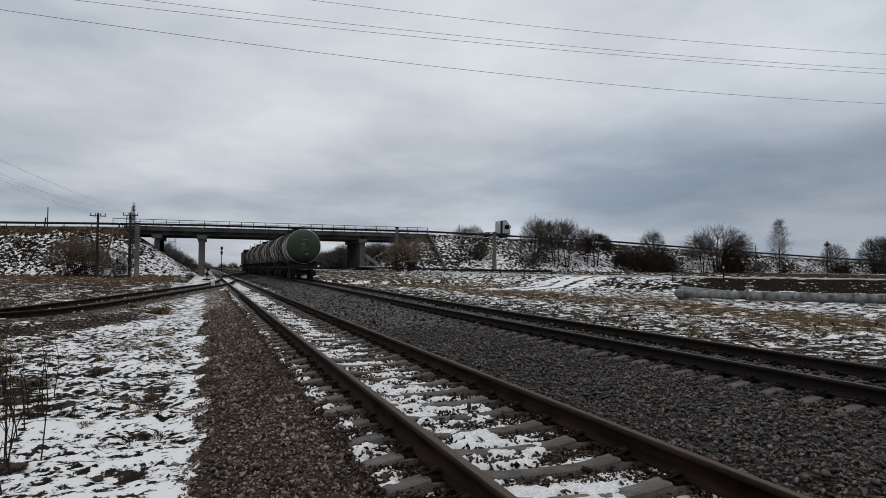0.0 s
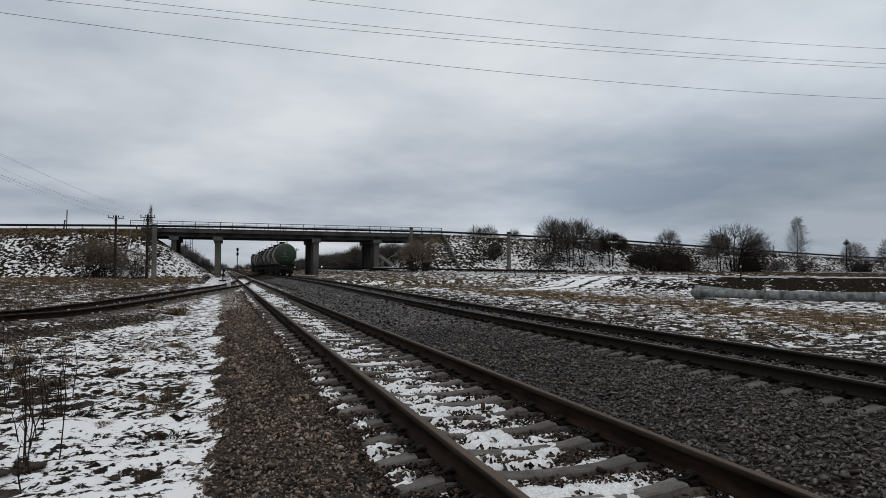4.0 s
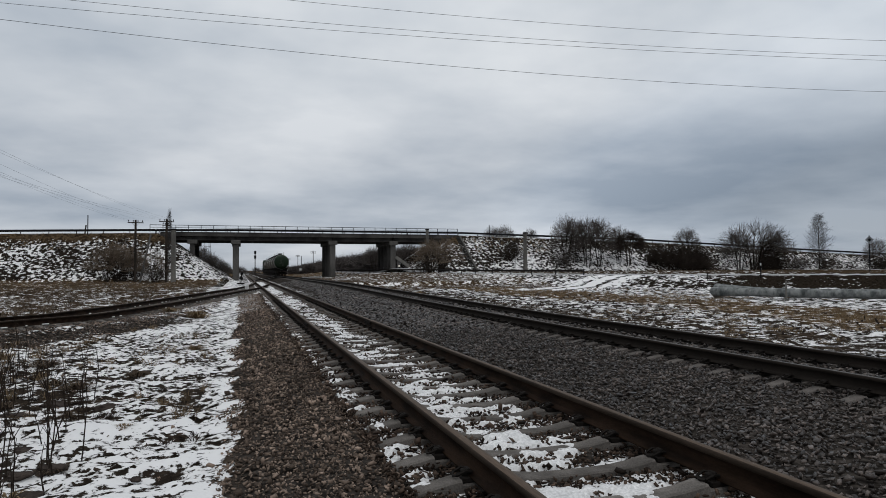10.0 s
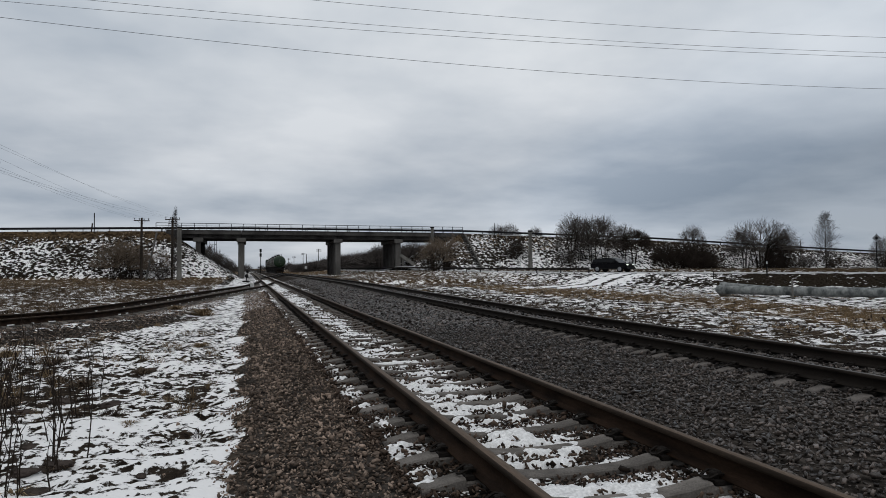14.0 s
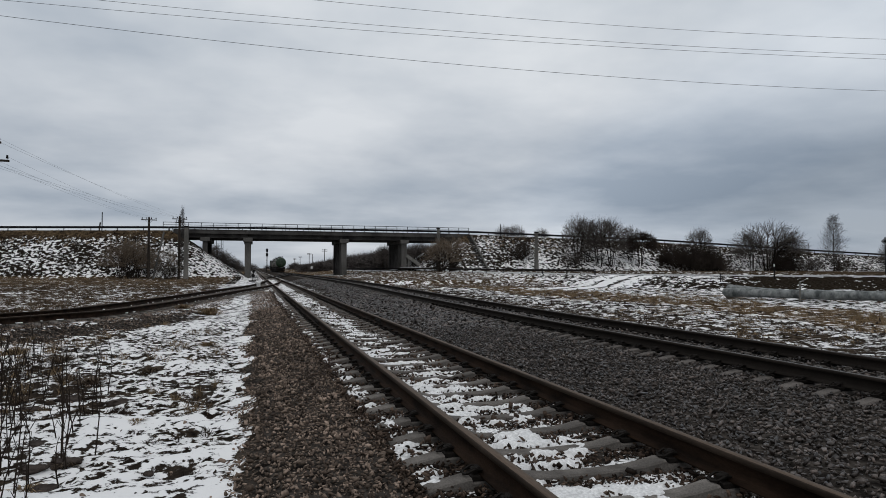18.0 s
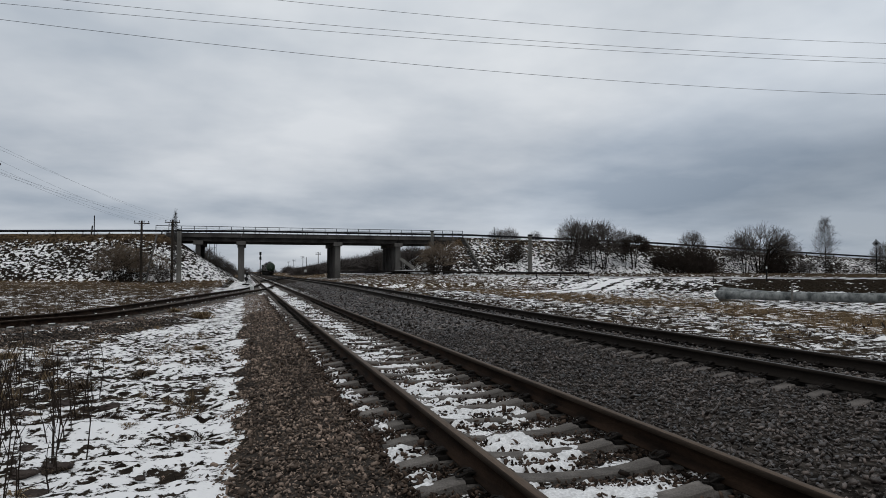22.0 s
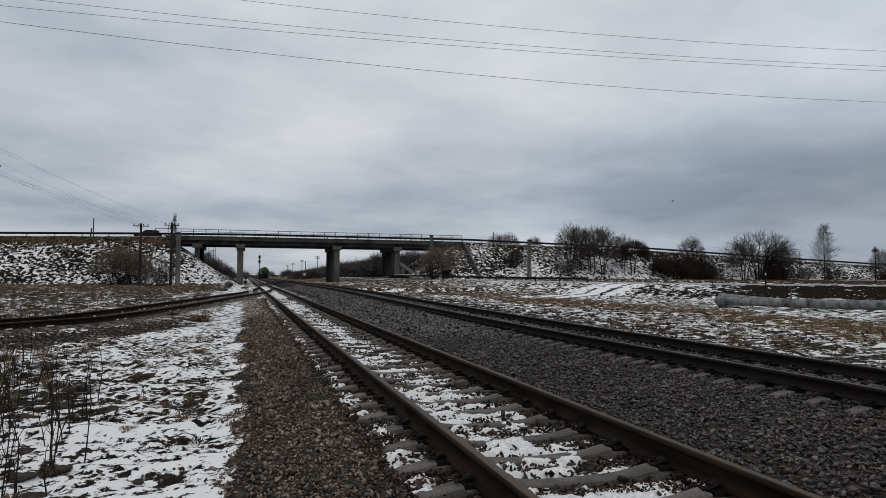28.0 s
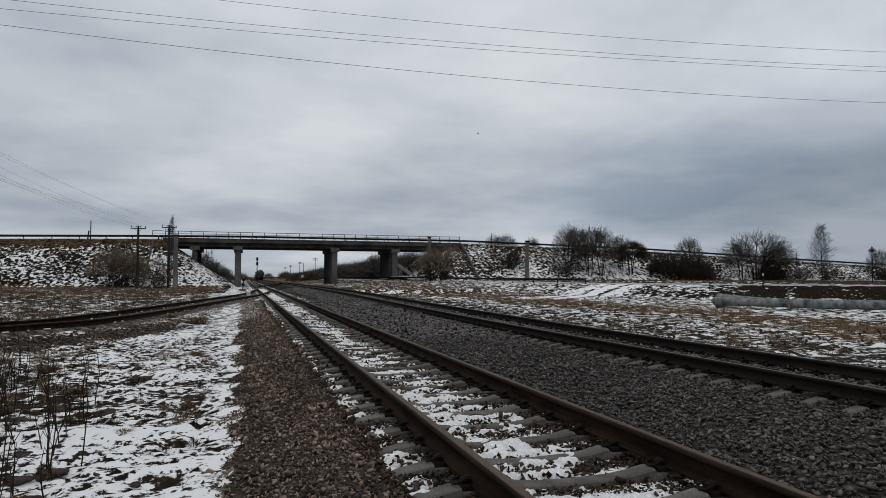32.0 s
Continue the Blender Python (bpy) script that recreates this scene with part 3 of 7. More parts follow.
def build_ground():
    xs = steps((-3000, -300, 300), (-300, -80, 10), (-80, -30, 1.6), (-30, -9, 0.5), (-9, 0.2, 0.075), (0.2, 11.4, 0.4), (11.4, 45, 0.45), (45, 110, 1.0), (110, 200, 4), (200, 320, 15), (320, 3001, 335))
    ys = steps((-400, -40, 60), (-40, 1.5, 1.5), (1.5, 13, 0.08), (13, 24, 0.16), (24, 60, 0.45), (60, 104, 0.8), (104, 122, 0.45), (122, 150, 0.8), (150, 420, 9), (420, 3001, 215))
    X, Y = np.meshgrid(xs, ys)
    Z = ground_z(X, Y)
    c, stony = snow_cover(X, Y)
    near = (1 - sstep(Y, 20, 28)) * (1 - sstep(X, -0.5, -0.1)) * sstep(X, -13, -9)
    lump = fbm(X * 3.2, Y * 5.6, 4, 21, 0.75) - 0.5
    c = c + near * (lump * 0.60 + (fbm(X * 1.1, Y * 1.5, 3, 23) - 0.5) * 0.6 - 0.01 - 0.13 * sstep(Y, 7, 10) * (1 - sstep(Y, 15, 20)) * (1 - sstep(X, -2.4, -0.8)) - 0.05 * (1 - sstep(X, -3.0, -1.4)) + 0.24 * (1 - sstep(X, -5.0, -3.0)) * sstep(Y, 8, 12) + 0.12 * (1 - sstep(X, -2.6, -2.0)) * sstep(Y, 10, 13) - 0.12 * sstep(X, -1.6, -1.0) * sstep(Y, 7.5, 10) - 0.32 * (1 - sstep(dist_to(X, Y, SIDING), 2.3, 3.5)) + 0.025)
    Z = Z + near * (np.clip(c - 0.5, -0.12, 0.22) * 0.22 + (fbm(X * 6, Y * 6, 2, 31) - 0.5) * 0.045 + (fbm(X * 1.7, Y * 1.7, 2, 33) - 0.5) * 0.10)
    n, k = len(ys), len(xs)
    i = np.arange((n - 1) * (k - 1))
    a = (i // (k - 1)) * k + i % (k - 1)
    me = mesh_np("ground", np.stack([X, Y, Z], -1).reshape(-1, 3), np.stack([a, a + 1, a + k + 1, a + k], 1), True)
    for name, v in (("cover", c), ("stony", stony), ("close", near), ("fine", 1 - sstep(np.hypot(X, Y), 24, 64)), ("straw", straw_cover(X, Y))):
        at = me.attributes.new(name, "FLOAT", "POINT")
        at.data.foreach_set("value", v.astype(np.float32).ravel())
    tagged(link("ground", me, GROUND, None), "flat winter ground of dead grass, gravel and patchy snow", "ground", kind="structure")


build_ground()


def strip(name, path, half, lift, material, label, cat, crown=0.0):
    p, a = even(path, 1.2)
    z = ground_z(p[:, 0], p[:, 1]) + lift
    z = np.convolve(np.pad(z, 4, "edge"), np.ones(9) / 9, "valid")
    prof = [(-half, -0.25), (-half, 0), (0, crown), (half, 0), (half, -0.25)]
    v, q = sweep(np.c_[p, z], prof, False)
    return tagged(link(name, mesh_np(name, v, q), material, None), label, cat, kind="structure")


strip("lower_road", ROAD, 3.3, 0.05, ASPHALT, "wet grey asphalt road edged with thin snow", "road", 0.05)
strip("side_road", SIDE, 3.6, 0.03, ASPHALT, "pale wet asphalt side road below the embankment", "road", 0.04)


def build_upper_road():
    xs = np.arange(-380, 390, 4.0)
    v, q = sweep(np.stack([xs, np.full(len(xs), 125.5), road_z(xs) + 0.12], 1), [(-5.4, -0.4), (-5.4, 0), (0, 0.08), (5.4, 0), (5.4, -0.4)], False)
    tagged(link("upper_road", mesh_np("upper_road", v, q), ASPHALT, None), "grey asphalt road along the embankment and over the bridge", "road", kind="structure")


build_upper_road()

# ---- railway tracks ----
RAIL_PROFILE = [(-0.075, -0.180), (-0.075, -0.169), (-0.022, -0.150), (-0.010, -0.135), (-0.010, -0.052), (-0.036, -0.040), (-0.0375, -0.010), (-0.030, 0.0), (0.030, 0.0), (0.0375, -0.010), (0.036, -0.040), (0.010, -0.052), (0.010, -0.135), (0.022, -0.150), (0.075, -0.169), (0.075, -0.180)]


def rail(path, across, top, parent, name="rail", lift=lambda c: np.zeros(len(c)), web=None, flank=None):
    p = np.asarray(path, float)
    t = np.gradient(p, axis=0)
    t /= np.linalg.norm(t, axis=1)[:, None]
    c = p + np.stack([t[:, 1], -t[:, 0]], 1) * across
    v, q = sweep(np.c_[c, lift(c)], RAIL_PROFILE)
    me = mesh_np(name, v, q)
    me.materials.append(web or RUST), me.materials.append(top), me.materials.append(flank or HEAD_SIDE)
    idx = np.zeros(len(q), np.int32)
    # faces below the head keep the darker web tone as painted shade
    face = np.arange(len(q)) % len(RAIL_PROFILE)
    idx[(face >= 5) & (face <= 9)] = 2
    idx[face == 7] = 1
    me.polygons.foreach_set("material_index", idx)
    return link(name, me, None, parent)


def sleeper_mesh():
    """Prestressed concrete sleeper: raised shoulders, rail seats cut into them, a low waist, sloped flanks."""
    half = [(0.0, 0.074, -0.234), (0.30, 0.076, -0.228), (0.46, 0.080, -0.212), (0.60, 0.086, -0.186), (0.632, 0.086, -0.184), (0.640, 0.086, -0.216), (0.925, 0.086, -0.216), (0.933, 0.086, -0.190), (0.97, 0.086, -0.191), (1.21, 0.084, -0.238), (1.25, 0.080, -0.252)]
    st = [(-x, w, z) for x, w, z in half[:0:-1]] + half
    v, f = [], []
    for x, w, z in st:
        v += [(x, -w * 1.18, -0.40), (x, -w, z - 0.012), (x, -w + 0.014, z), (x, w - 0.014, z), (x, w, z - 0.012), (x, w * 1.18, -0.40)]
    for i in range(len(st) - 1):
        for j in range(5):
            a = i * 6 + j
            f.append((a, a + 6, a + 7, a + 1))
    n = (len(st) - 1) * 6
    for b in (0, n):
        f += [(b, b + 1, b + 4, b + 5), (b + 1, b + 2, b + 3, b + 4)]
    me = bpy.data.meshes.new("sleeper")
    me.from_pydata(v, [], f)
    me.materials.append(SLEEPER)
    return me


SLEEPER_ME = sleeper_mesh()
OILY_SLEEPER = mat("oily_sleeper_concrete", (0.125, 0.111, 0.101), 0.85, dark=0.55, scale=5, fine=70, piece=0.2, bump=0.35)


def fastening_mesh():
    """Rail pad, cast anchors and the bent spring clip on each side of the foot."""
    bm = bmesh.new()
    add_box(bm, 0, 0, -0.200, 0.27, 0.15, 0.036, 0.004)
    for s in (-1, 1):
        add_box(bm, s * 0.094, 0, -0.165, 0.050, 0.060, 0.055, 0.008)
        add_box(bm, s * 0.070, 0, -0.145, 0.030, 0.075, 0.030, 0.006)
        ring = [(0.050, -0.045, -0.150), (0.105, -0.055, -0.140), (0.165, -0.048, -0.168), (0.178, 0.0, -0.178), (0.165, 0.048, -0.168), (0.105, 0.055, -0.140), (0.050, 0.045, -0.150)]
        for p, q in zip(ring[:-1], ring[1:]):
            add_rod(bm, (s * p[0], p[1], p[2]), (s * q[0], q[1], q[2]), 0.010, n=5)
    me = bpy.data.meshes.new("rail_fastening")
    bm.to_mesh(me)
    bm.free()
    me.materials.append(IRON)
    return me


FASTENING_ME = fastening_mesh()


def sleepers(track, path, spacing, first, single_from, single_to, detail_to, drop=0.0, lift=None, oily=False):
    """Sleepers one by one in the stretch the camera is near; the rest joined."""
    p, a = even(path, spacing, first)
    rest = []
    rng = np.random.default_rng(int(spacing * 1000))
    for (x, y), h in zip(p, a):
        m = pose(x + rng.normal(0, 0.012), y + rng.normal(0, 0.012), rng.normal(-0.004, 0.005) - drop + (float(lift(y)) if lift else 0.0), rng.normal(0, 0.4), 0, math.degrees(h) - 90 + rng.normal(0, 0.5))
        if single_from <= y < single_to:
            ob = new("sleeper", SLEEPER_ME)
            ob.parent, ob.matrix_basis = track, m
            if oily:
                ob.material_slots[0].link = "OBJECT"
                ob.material_slots[0].material = OILY_SLEEPER
            if y < detail_to:
                for s in (-1, 1):
                    fo = new("rail_fastening", FASTENING_ME)
                    fo.parent, fo.matrix_basis = track, m @ pose(s * GAUGE / 2, 0, 0.004 + drop)
        else:
            rest.append(m)
    if rest:
        sv = np.array([(x, y, z) for x in (-1.25, 0.0, 1.25) for y, z in ((-0.10, -0.40), (-0.085, -0.225), (0.085, -0.225), (0.10, -0.40))])
        quads = np.array([(i + j, i + j + 4, i + j + 5, i + j + 1) for i in (0, 4) for j in range(3)] + [(0, 1, 2, 3), (8, 11, 10, 9)])
        V = np.concatenate([sv @ np.array(m.to_3x3()).T + np.array(m.translation) for m in rest])
        Fq = np.concatenate([quads + i * len(sv) for i in range(len(rest))])
        tagged(link("far_sleepers", mesh_np("far_sleepers", V, Fq), SLEEPER, track), kind="stuff")


def straight(x, y0=-30.0, y1=520.0):
    ys = np.r_[np.arange(y0, 30, 1.0), np.arange(30, y1, 6.0)]
    return np.stack([np.full(len(ys), x), ys], 1)


near_track = empty("near_railway_track", "rusty railway track on concrete sleepers half buried in snow", "railway track", kind="structure")
main_track = empty("main_railway_track", "railway track with worn shiny rails on dark ballast", "railway track", kind="structure")
siding_track = empty("siding_railway_track", "curved rusty siding that joins the near track", "railway track", kind="structure")
for s in (-1, 1):
    rail(straight(TRACK_1), s * GAUGE / 2, DULL_TOP, near_track)
    rail(straight(TRACK_2), s * GAUGE / 2, RAIL_TOP, main_track, lift=lambda c: rise(c[:, 1]), web=DARK_RAIL, flank=DARK_FLANK)
    rail(SIDING, s * GAUGE / 2, DULL_TOP, siding_track)
# crossover from the near to the main track beyond the bridge
CROSS = spline([(2.415, 84), (2.47, 92), (3.1, 104), (5.2, 122), (7.2, 140), (7.8, 150), (7.9, 158)], 8)
for s in (-1, 1):
    rail(CROSS, s * GAUGE / 2, RAIL_TOP, main_track, "crossover_rail", lambda c: 0.27 * sstep(c[:, 0], 2.2, 7.0), DARK_RAIL, DARK_FLANK)


# joint bars on the near track's rails
def joint_bars():
    for y in (17.1, 29.6):
        for s in (-1, 1):
            bm = bmesh.new()
            for d in (-1, 1):
                add_box(bm, TRACK_1 + s * GAUGE / 2 + d * 0.024, y, -0.092, 0.022, 0.80, 0.085, 0.005)
                for k in range(6):
                    add_rod(bm, (TRACK_1 + s * GAUGE / 2 + d * 0.034, y - 0.35 + k * 0.14, -0.09), (TRACK_1 + s * GAUGE / 2 + d * 0.062, y - 0.35 + k * 0.14, -0.09), 0.017, n=6)
            part("joint_bar", bm, IRON, near_track)


joint_bars()


# ---- loose stones ----
def stone_shapes(n, rng, fine):
    if fine == "round":
        g = (1 + 5 ** 0.5) / 2
        b = np.array([(-1, g, 0), (1, g, 0), (-1, -g, 0), (1, -g, 0), (0, -1, g), (0, 1, g), (0, -1, -g), (0, 1, -g), (g, 0, -1), (g, 0, 1), (-g, 0, -1), (-g, 0, 1)], float)
        f = np.array([(0, 11, 5), (0, 5, 1), (0, 1, 7), (0, 7, 10), (0, 10, 11), (1, 5, 9), (5, 11, 4), (11, 10, 2), (10, 7, 6), (7, 1, 8), (3, 9, 4), (3, 4, 2), (3, 2, 6), (3, 6, 8), (3, 8, 9), (4, 9, 5), (2, 4, 11), (6, 2, 10), (8, 6, 7), (9, 8, 1)])
    elif fine:
        b = np.array([(-1, -1, -1), (1, -1, -1), (1, 1, -1), (-1, 1, -1), (-1, -1, 1), (1, -1, 1), (1, 1, 1), (-1, 1, 1)], float)
        f = np.array([(0, 2, 1), (0, 3, 2), (4, 5, 6), (4, 6, 7), (0, 1, 5), (0, 5, 4), (1, 2, 6), (1, 6, 5), (2, 3, 7), (2, 7, 6), (3, 0, 4), (3, 4, 7)])
    else:
        b = np.array([(1, 0, 0), (-1, 0, 0), (0, 1, 0), (0, -1, 0), (0, 0, 1), (0, 0, -1)], float)
        f = np.array([(0, 2, 4), (2, 1, 4), (1, 3, 4), (3, 0, 4)])
    b /= np.linalg.norm(b, axis=1)[:, None]
    out = []
    for _ in range(n):
        v = b * rng.uniform(0.74, 1.16, (len(b), 1)) + rng.normal(0, 0.14, b.shape)
        out.append(v * np.array([1.15, rng.uniform(0.5, 0.9), rng.uniform(0.22, 0.46)]))
    return out, f


def stones(name, x0, x1, y0, y1, per_m2, size, material, label, seed, fine=True, sink=0.25, keep=None, base=None, parent=None, single=None, loose=None):
    """Countless stones, joined; those inside the box single (x0, x1, y0, y1) are pieces of their own."""
    rng = np.random.default_rng(seed)
    # two layers of a loosened grid, so that stones pack side by side with gaps
    p = math.sqrt(2 / per_m2)
    gx, gy = np.meshgrid(np.arange(x0, x1, p), np.arange(y0, y1, p))
    x, y = np.concatenate([gx.ravel(), gx.ravel() + p / 2]), np.concatenate([gy.ravel(), gy.ravel() + p / 2])
    low = np.arange(len(x)) < gx.size
    x, y = x + rng.uniform(-0.42, 0.42, len(x)) * p, y + rng.uniform(-0.42, 0.42, len(x)) * p
    k = low | (rng.uniform(0, 1, len(x)) < 0.78)
    x, y, low = x[k], y[k], low[k]
    if keep is not None:
        k = keep(x, y, rng)
        x, y, low = x[k], y[k], low[k]
    n = len(x)
    shapes, f = stone_shapes(20, rng, fine)
    r = size * np.exp(rng.normal(0, 0.28, n)) / 2
    z = (ground_z(x, y) if base is None else base(x, y)) + r * np.where(low, rng.uniform(-sink - 1.3, -0.2, n) if fine else rng.uniform(-sink - 0.5, 0.1, n), rng.uniform(-sink, 1.25 if fine else 1.0, n))
    q = rng.normal(size=(n, 4))
    q[:, 1:3] *= 0.42 if fine else 0.25
    q /= np.linalg.norm(q, axis=1)[:, None]
    w, a, b, c = q.T
    R = np.stack([1 - 2 * (b * b + c * c), 2 * (a * b - c * w), 2 * (a * c + b * w), 2 * (a * b + c * w), 1 - 2 * (a * a + c * c), 2 * (b * c - a * w), 2 * (a * c - b * w), 2 * (b * c + a * w), 1 - 2 * (a * a + b * b)], 1).reshape(n, 3, 3)
    kinds = rng.integers(0, len(shapes), n)
    base_v = np.array(shapes)[kinds]
    apart = np.zeros(n, bool)
    if single:
        apart = (x > single[0]) & (x < single[1]) & (y > single[2]) & (y < single[3])
        taken = [(x[i], y[i], z[i], r[i], R[i], int(kinds[i])) for i in np.flatnonzero(apart)]
    keep_in = ~apart
    n, R, r, base_v, x, y, z = int(keep_in.sum()), R[keep_in], r[keep_in], base_v[keep_in], x[keep_in], y[keep_in], z[keep_in]
    V = np.einsum("nij,nkj->nki", R, base_v) * r[:, None, None] + np.stack([x, y, z], 1)[:, None, :]
    nv = base_v.shape[1]
    Fa = (f[None] + (np.arange(n) * nv)[:, None, None]).reshape(-1, 3)
    bed = tagged(link(name, mesh_np(name, V.reshape(-1, 3), Fa), material, parent), label, "gravel" if label else "", kind="stuff")
    if single:
        forms = [mesh_np("stone", v, f) for v in shapes]
        for me in forms:
            me.materials.append(loose)
        for px, py, pz, pr, turn, kind in taken:
            ob = new("stone", forms[kind])
            m = Matrix(turn.tolist()).to_4x4() @ Matrix.Diagonal((pr, pr, pr, 1))
            m.translation = (px, py, pz)
            ob.parent, ob.matrix_basis = bed, m


def clear_of(track, spacing, first):
    """Keeps stones off the sleepers' tops."""
    def keep(x, y, rng):
        off = np.abs((y + 6 - first + spacing / 2) % spacing - spacing / 2)
        return (off > 0.092) | (np.abs(x - track) > 1.25)
    return keep


def thaw(x, y):
    """Where the thin snow of the near track has melted: high values are open ballast."""
    return fbm(x * 3.4, y * 6.2, 5, 77, 0.66) + 0.05 * sstep(x - TRACK_1, 0.05, 0.6) - 0.035 * (1 - sstep(x - TRACK_1, -0.5, 0.1)) + 0.075 * (1 - sstep(x - TRACK_1, -0.92, -0.80)) + 0.022 * (1 - sstep(y, 9, 14))


def bare(x, y, rng):
    """Inside the near track the stones only show through gaps of the snow."""
    open_ground = thaw(x, y) + rng.uniform(-0.06, 0.06, len(x)) > 0.452
    dark_strip = np.minimum(np.abs(x - TRACK_1 + GAUGE / 2), np.abs(x - TRACK_1 - GAUGE / 2)) < 0.24
    return (open_ground | dark_strip | (rng.uniform(0, 1, len(x)) > 0.93)) & clear_of(TRACK_1, 0.63, 0.36)(x, y, rng)


def ragged(x, y, rng):
    """The shoulder's edge frays out into the snow."""
    return clear_of(TRACK_1, 0.63, 0.36)(x, y, rng) & (x > -0.10 - 0.7 * (fbm(x * 1.6, y * 1.6, 4, 88, 0.7) - 0.5) - np.abs(rng.normal(0, 0.05, len(x))))


def filled(x, y):
    """The main track's bays are filled higher than its shoulders."""
    return ground_z(x, y) + 0.055 * (np.abs(x - TRACK_2) < 0.66)


def drifted(x, y, rng):
    """Snow lies over part of the stones right of the near track, more of it farther along."""
    edge = 3.5 + 1.5 * sstep(y, 26, 48)
    return (x > edge) | (fbm(x * 1.2, y * 0.8, 3, 52) + rng.uniform(-0.05, 0.05, len(x)) > 0.50 + 0.06 * sstep(y, 40, 60))


stones("near_shoulder_gravel", -0.75, 1.14, 2.6, 7.5, 1500, 0.041, GRAVEL, "brown broken gravel shoulder beside the near track", 12, keep=ragged, single=(0.10, 0.70, 4.55, 4.95), loose=LOOSE_GRAVEL)
stones("shoulder_gravel", -0.75, 1.12, 7.5, 11, 1150, 0.044, GRAVEL, "brown broken gravel shoulder beside the near track", 1, keep=ragged)
stones("near_track_ballast", 3.36, 7.0, 2.2, 9, 740, 0.056, BALLAST, "dark crushed granite ballast between the two tracks", 13, single=(3.75, 4.55, 3.75, 4.35), loose=LOOSE_BALLAST, keep=lambda x, y, r: clear_of(TRACK_1, 0.63, 0.36)(x, y, r) & (clear_of(TRACK_2, 0.545, 0.475)(x, y, r) | (r.uniform(0, 1, len(x)) < 0.06)))
stones("track_ballast", 3.36, 6.75, 9, 16, 520, 0.062, BALLAST, "dark crushed granite ballast between the two tracks", 2, keep=lambda x, y, r: clear_of(TRACK_1, 0.63, 0.36)(x, y, r) & (clear_of(TRACK_2, 0.545, 0.475)(x, y, r) | (r.uniform(0, 1, len(x)) < 0.06)))
stones("ballast_in_snow", 1.05, 3.50, 2.0, 15, 1050, 0.047, RUSTY_BALLAST, "ballast stones showing through snow between the rails", 3, keep=bare, sink=0.1, base=lambda x, y: -0.262 + 0.012 * (1 - sstep(x, 1.30, 1.40)))
stones("main_track_ballast", 6.75, 11.7, 4.5, 17, 330, 0.070, BALLAST, "dark ballast around the main track", 4, base=filled, keep=lambda x, y, r: clear_of(TRACK_2, 0.545, 0.475)(x, y, r) | (r.uniform(0, 1, len(x)) < 0.06))
stones("ballast_in_far_snow", 1.05, 3.50, 15, 46, 400, 0.062, RUSTY_BALLAST, "ballast stones showing through snow farther along", 8, fine=False, keep=bare, sink=0.1, base=lambda x, y: np.full(len(x), -0.25))
stones("middle_gravel", -0.75, 1.12, 11, 15, 560, 0.056, GRAVEL, "brown gravel shoulder beside the near track", 11, keep=ragged)
stones("farther_gravel", -0.75, 1.1, 15, 46, 360, 0.058, GRAVEL, "brown gravel shoulder farther along the track", 5, fine=False, keep=ragged)
stones("farthest_ballast", 3.4, 10.6, 46, 84, 110, 0.10, BALLAST, "dark ballast along the tracks before the bridge", 10, fine=False, keep=drifted)
stones("farther_ballast", 3.4, 11.6, 16, 46, 290, 0.086, BALLAST, "dark ballast farther along the tracks", 6, fine=False, keep=drifted, base=filled)
stones("siding_gravel", -15, -1.0, 9.5, 36, 210, 0.064, GRAVEL, "brown gravel bed of the curved siding", 9, fine=False, keep=lambda x, y, r: dist_to(x, y, SIDING) < 2.1 + np.abs(r.normal(0, 0.75, len(x))) * (fbm(x * 0.6, y * 0.6, 3, 61) + 0.35) * (1.1 - sstep(y, 17, 24)))
stones("rear_ballast", 3.4, 11.6, -9, 2.4, 70, 0.09, BALLAST, "dark ballast along the tracks behind the viewpoint", 14, fine=False)
stones("rear_gravel", -0.5, 1.2, -9, 2.7, 90, 0.08, GRAVEL, "brown gravel shoulder behind the viewpoint", 15, fine=False)
stones("verge_clods", 11.5, 22, 9, 50, 9, 0.10, ROCK, "dark clods of earth in the thin snow of the verge", 16, fine="round", sink=0.5, keep=lambda x, y, r: (dist_to(x, y, ROAD) > 3.6) & (dist_to(x, y, SPUR) > 3) & (fbm(x * 0.4, y * 0.4, 3, 40) > 0.42))
stones("spur_bank_clods", 24, 44, 44, 70, 5, 0.15, ROCK, "dark clods of earth on the snowy bank of the lower road", 17, fine="round", sink=0.5, keep=lambda x, y, r: (dist_to(x, y, ROAD) > 4) & (dist_to(x, y, SPUR) > 2.8) & (fbm(x * 0.4, y * 0.4, 3, 41) > 0.45))
stones("stones_in_snow_field", -9, -0.35, 2.5, 16, 9, 0.05, GRAVEL, "scattered stones in the snowy field", 7)


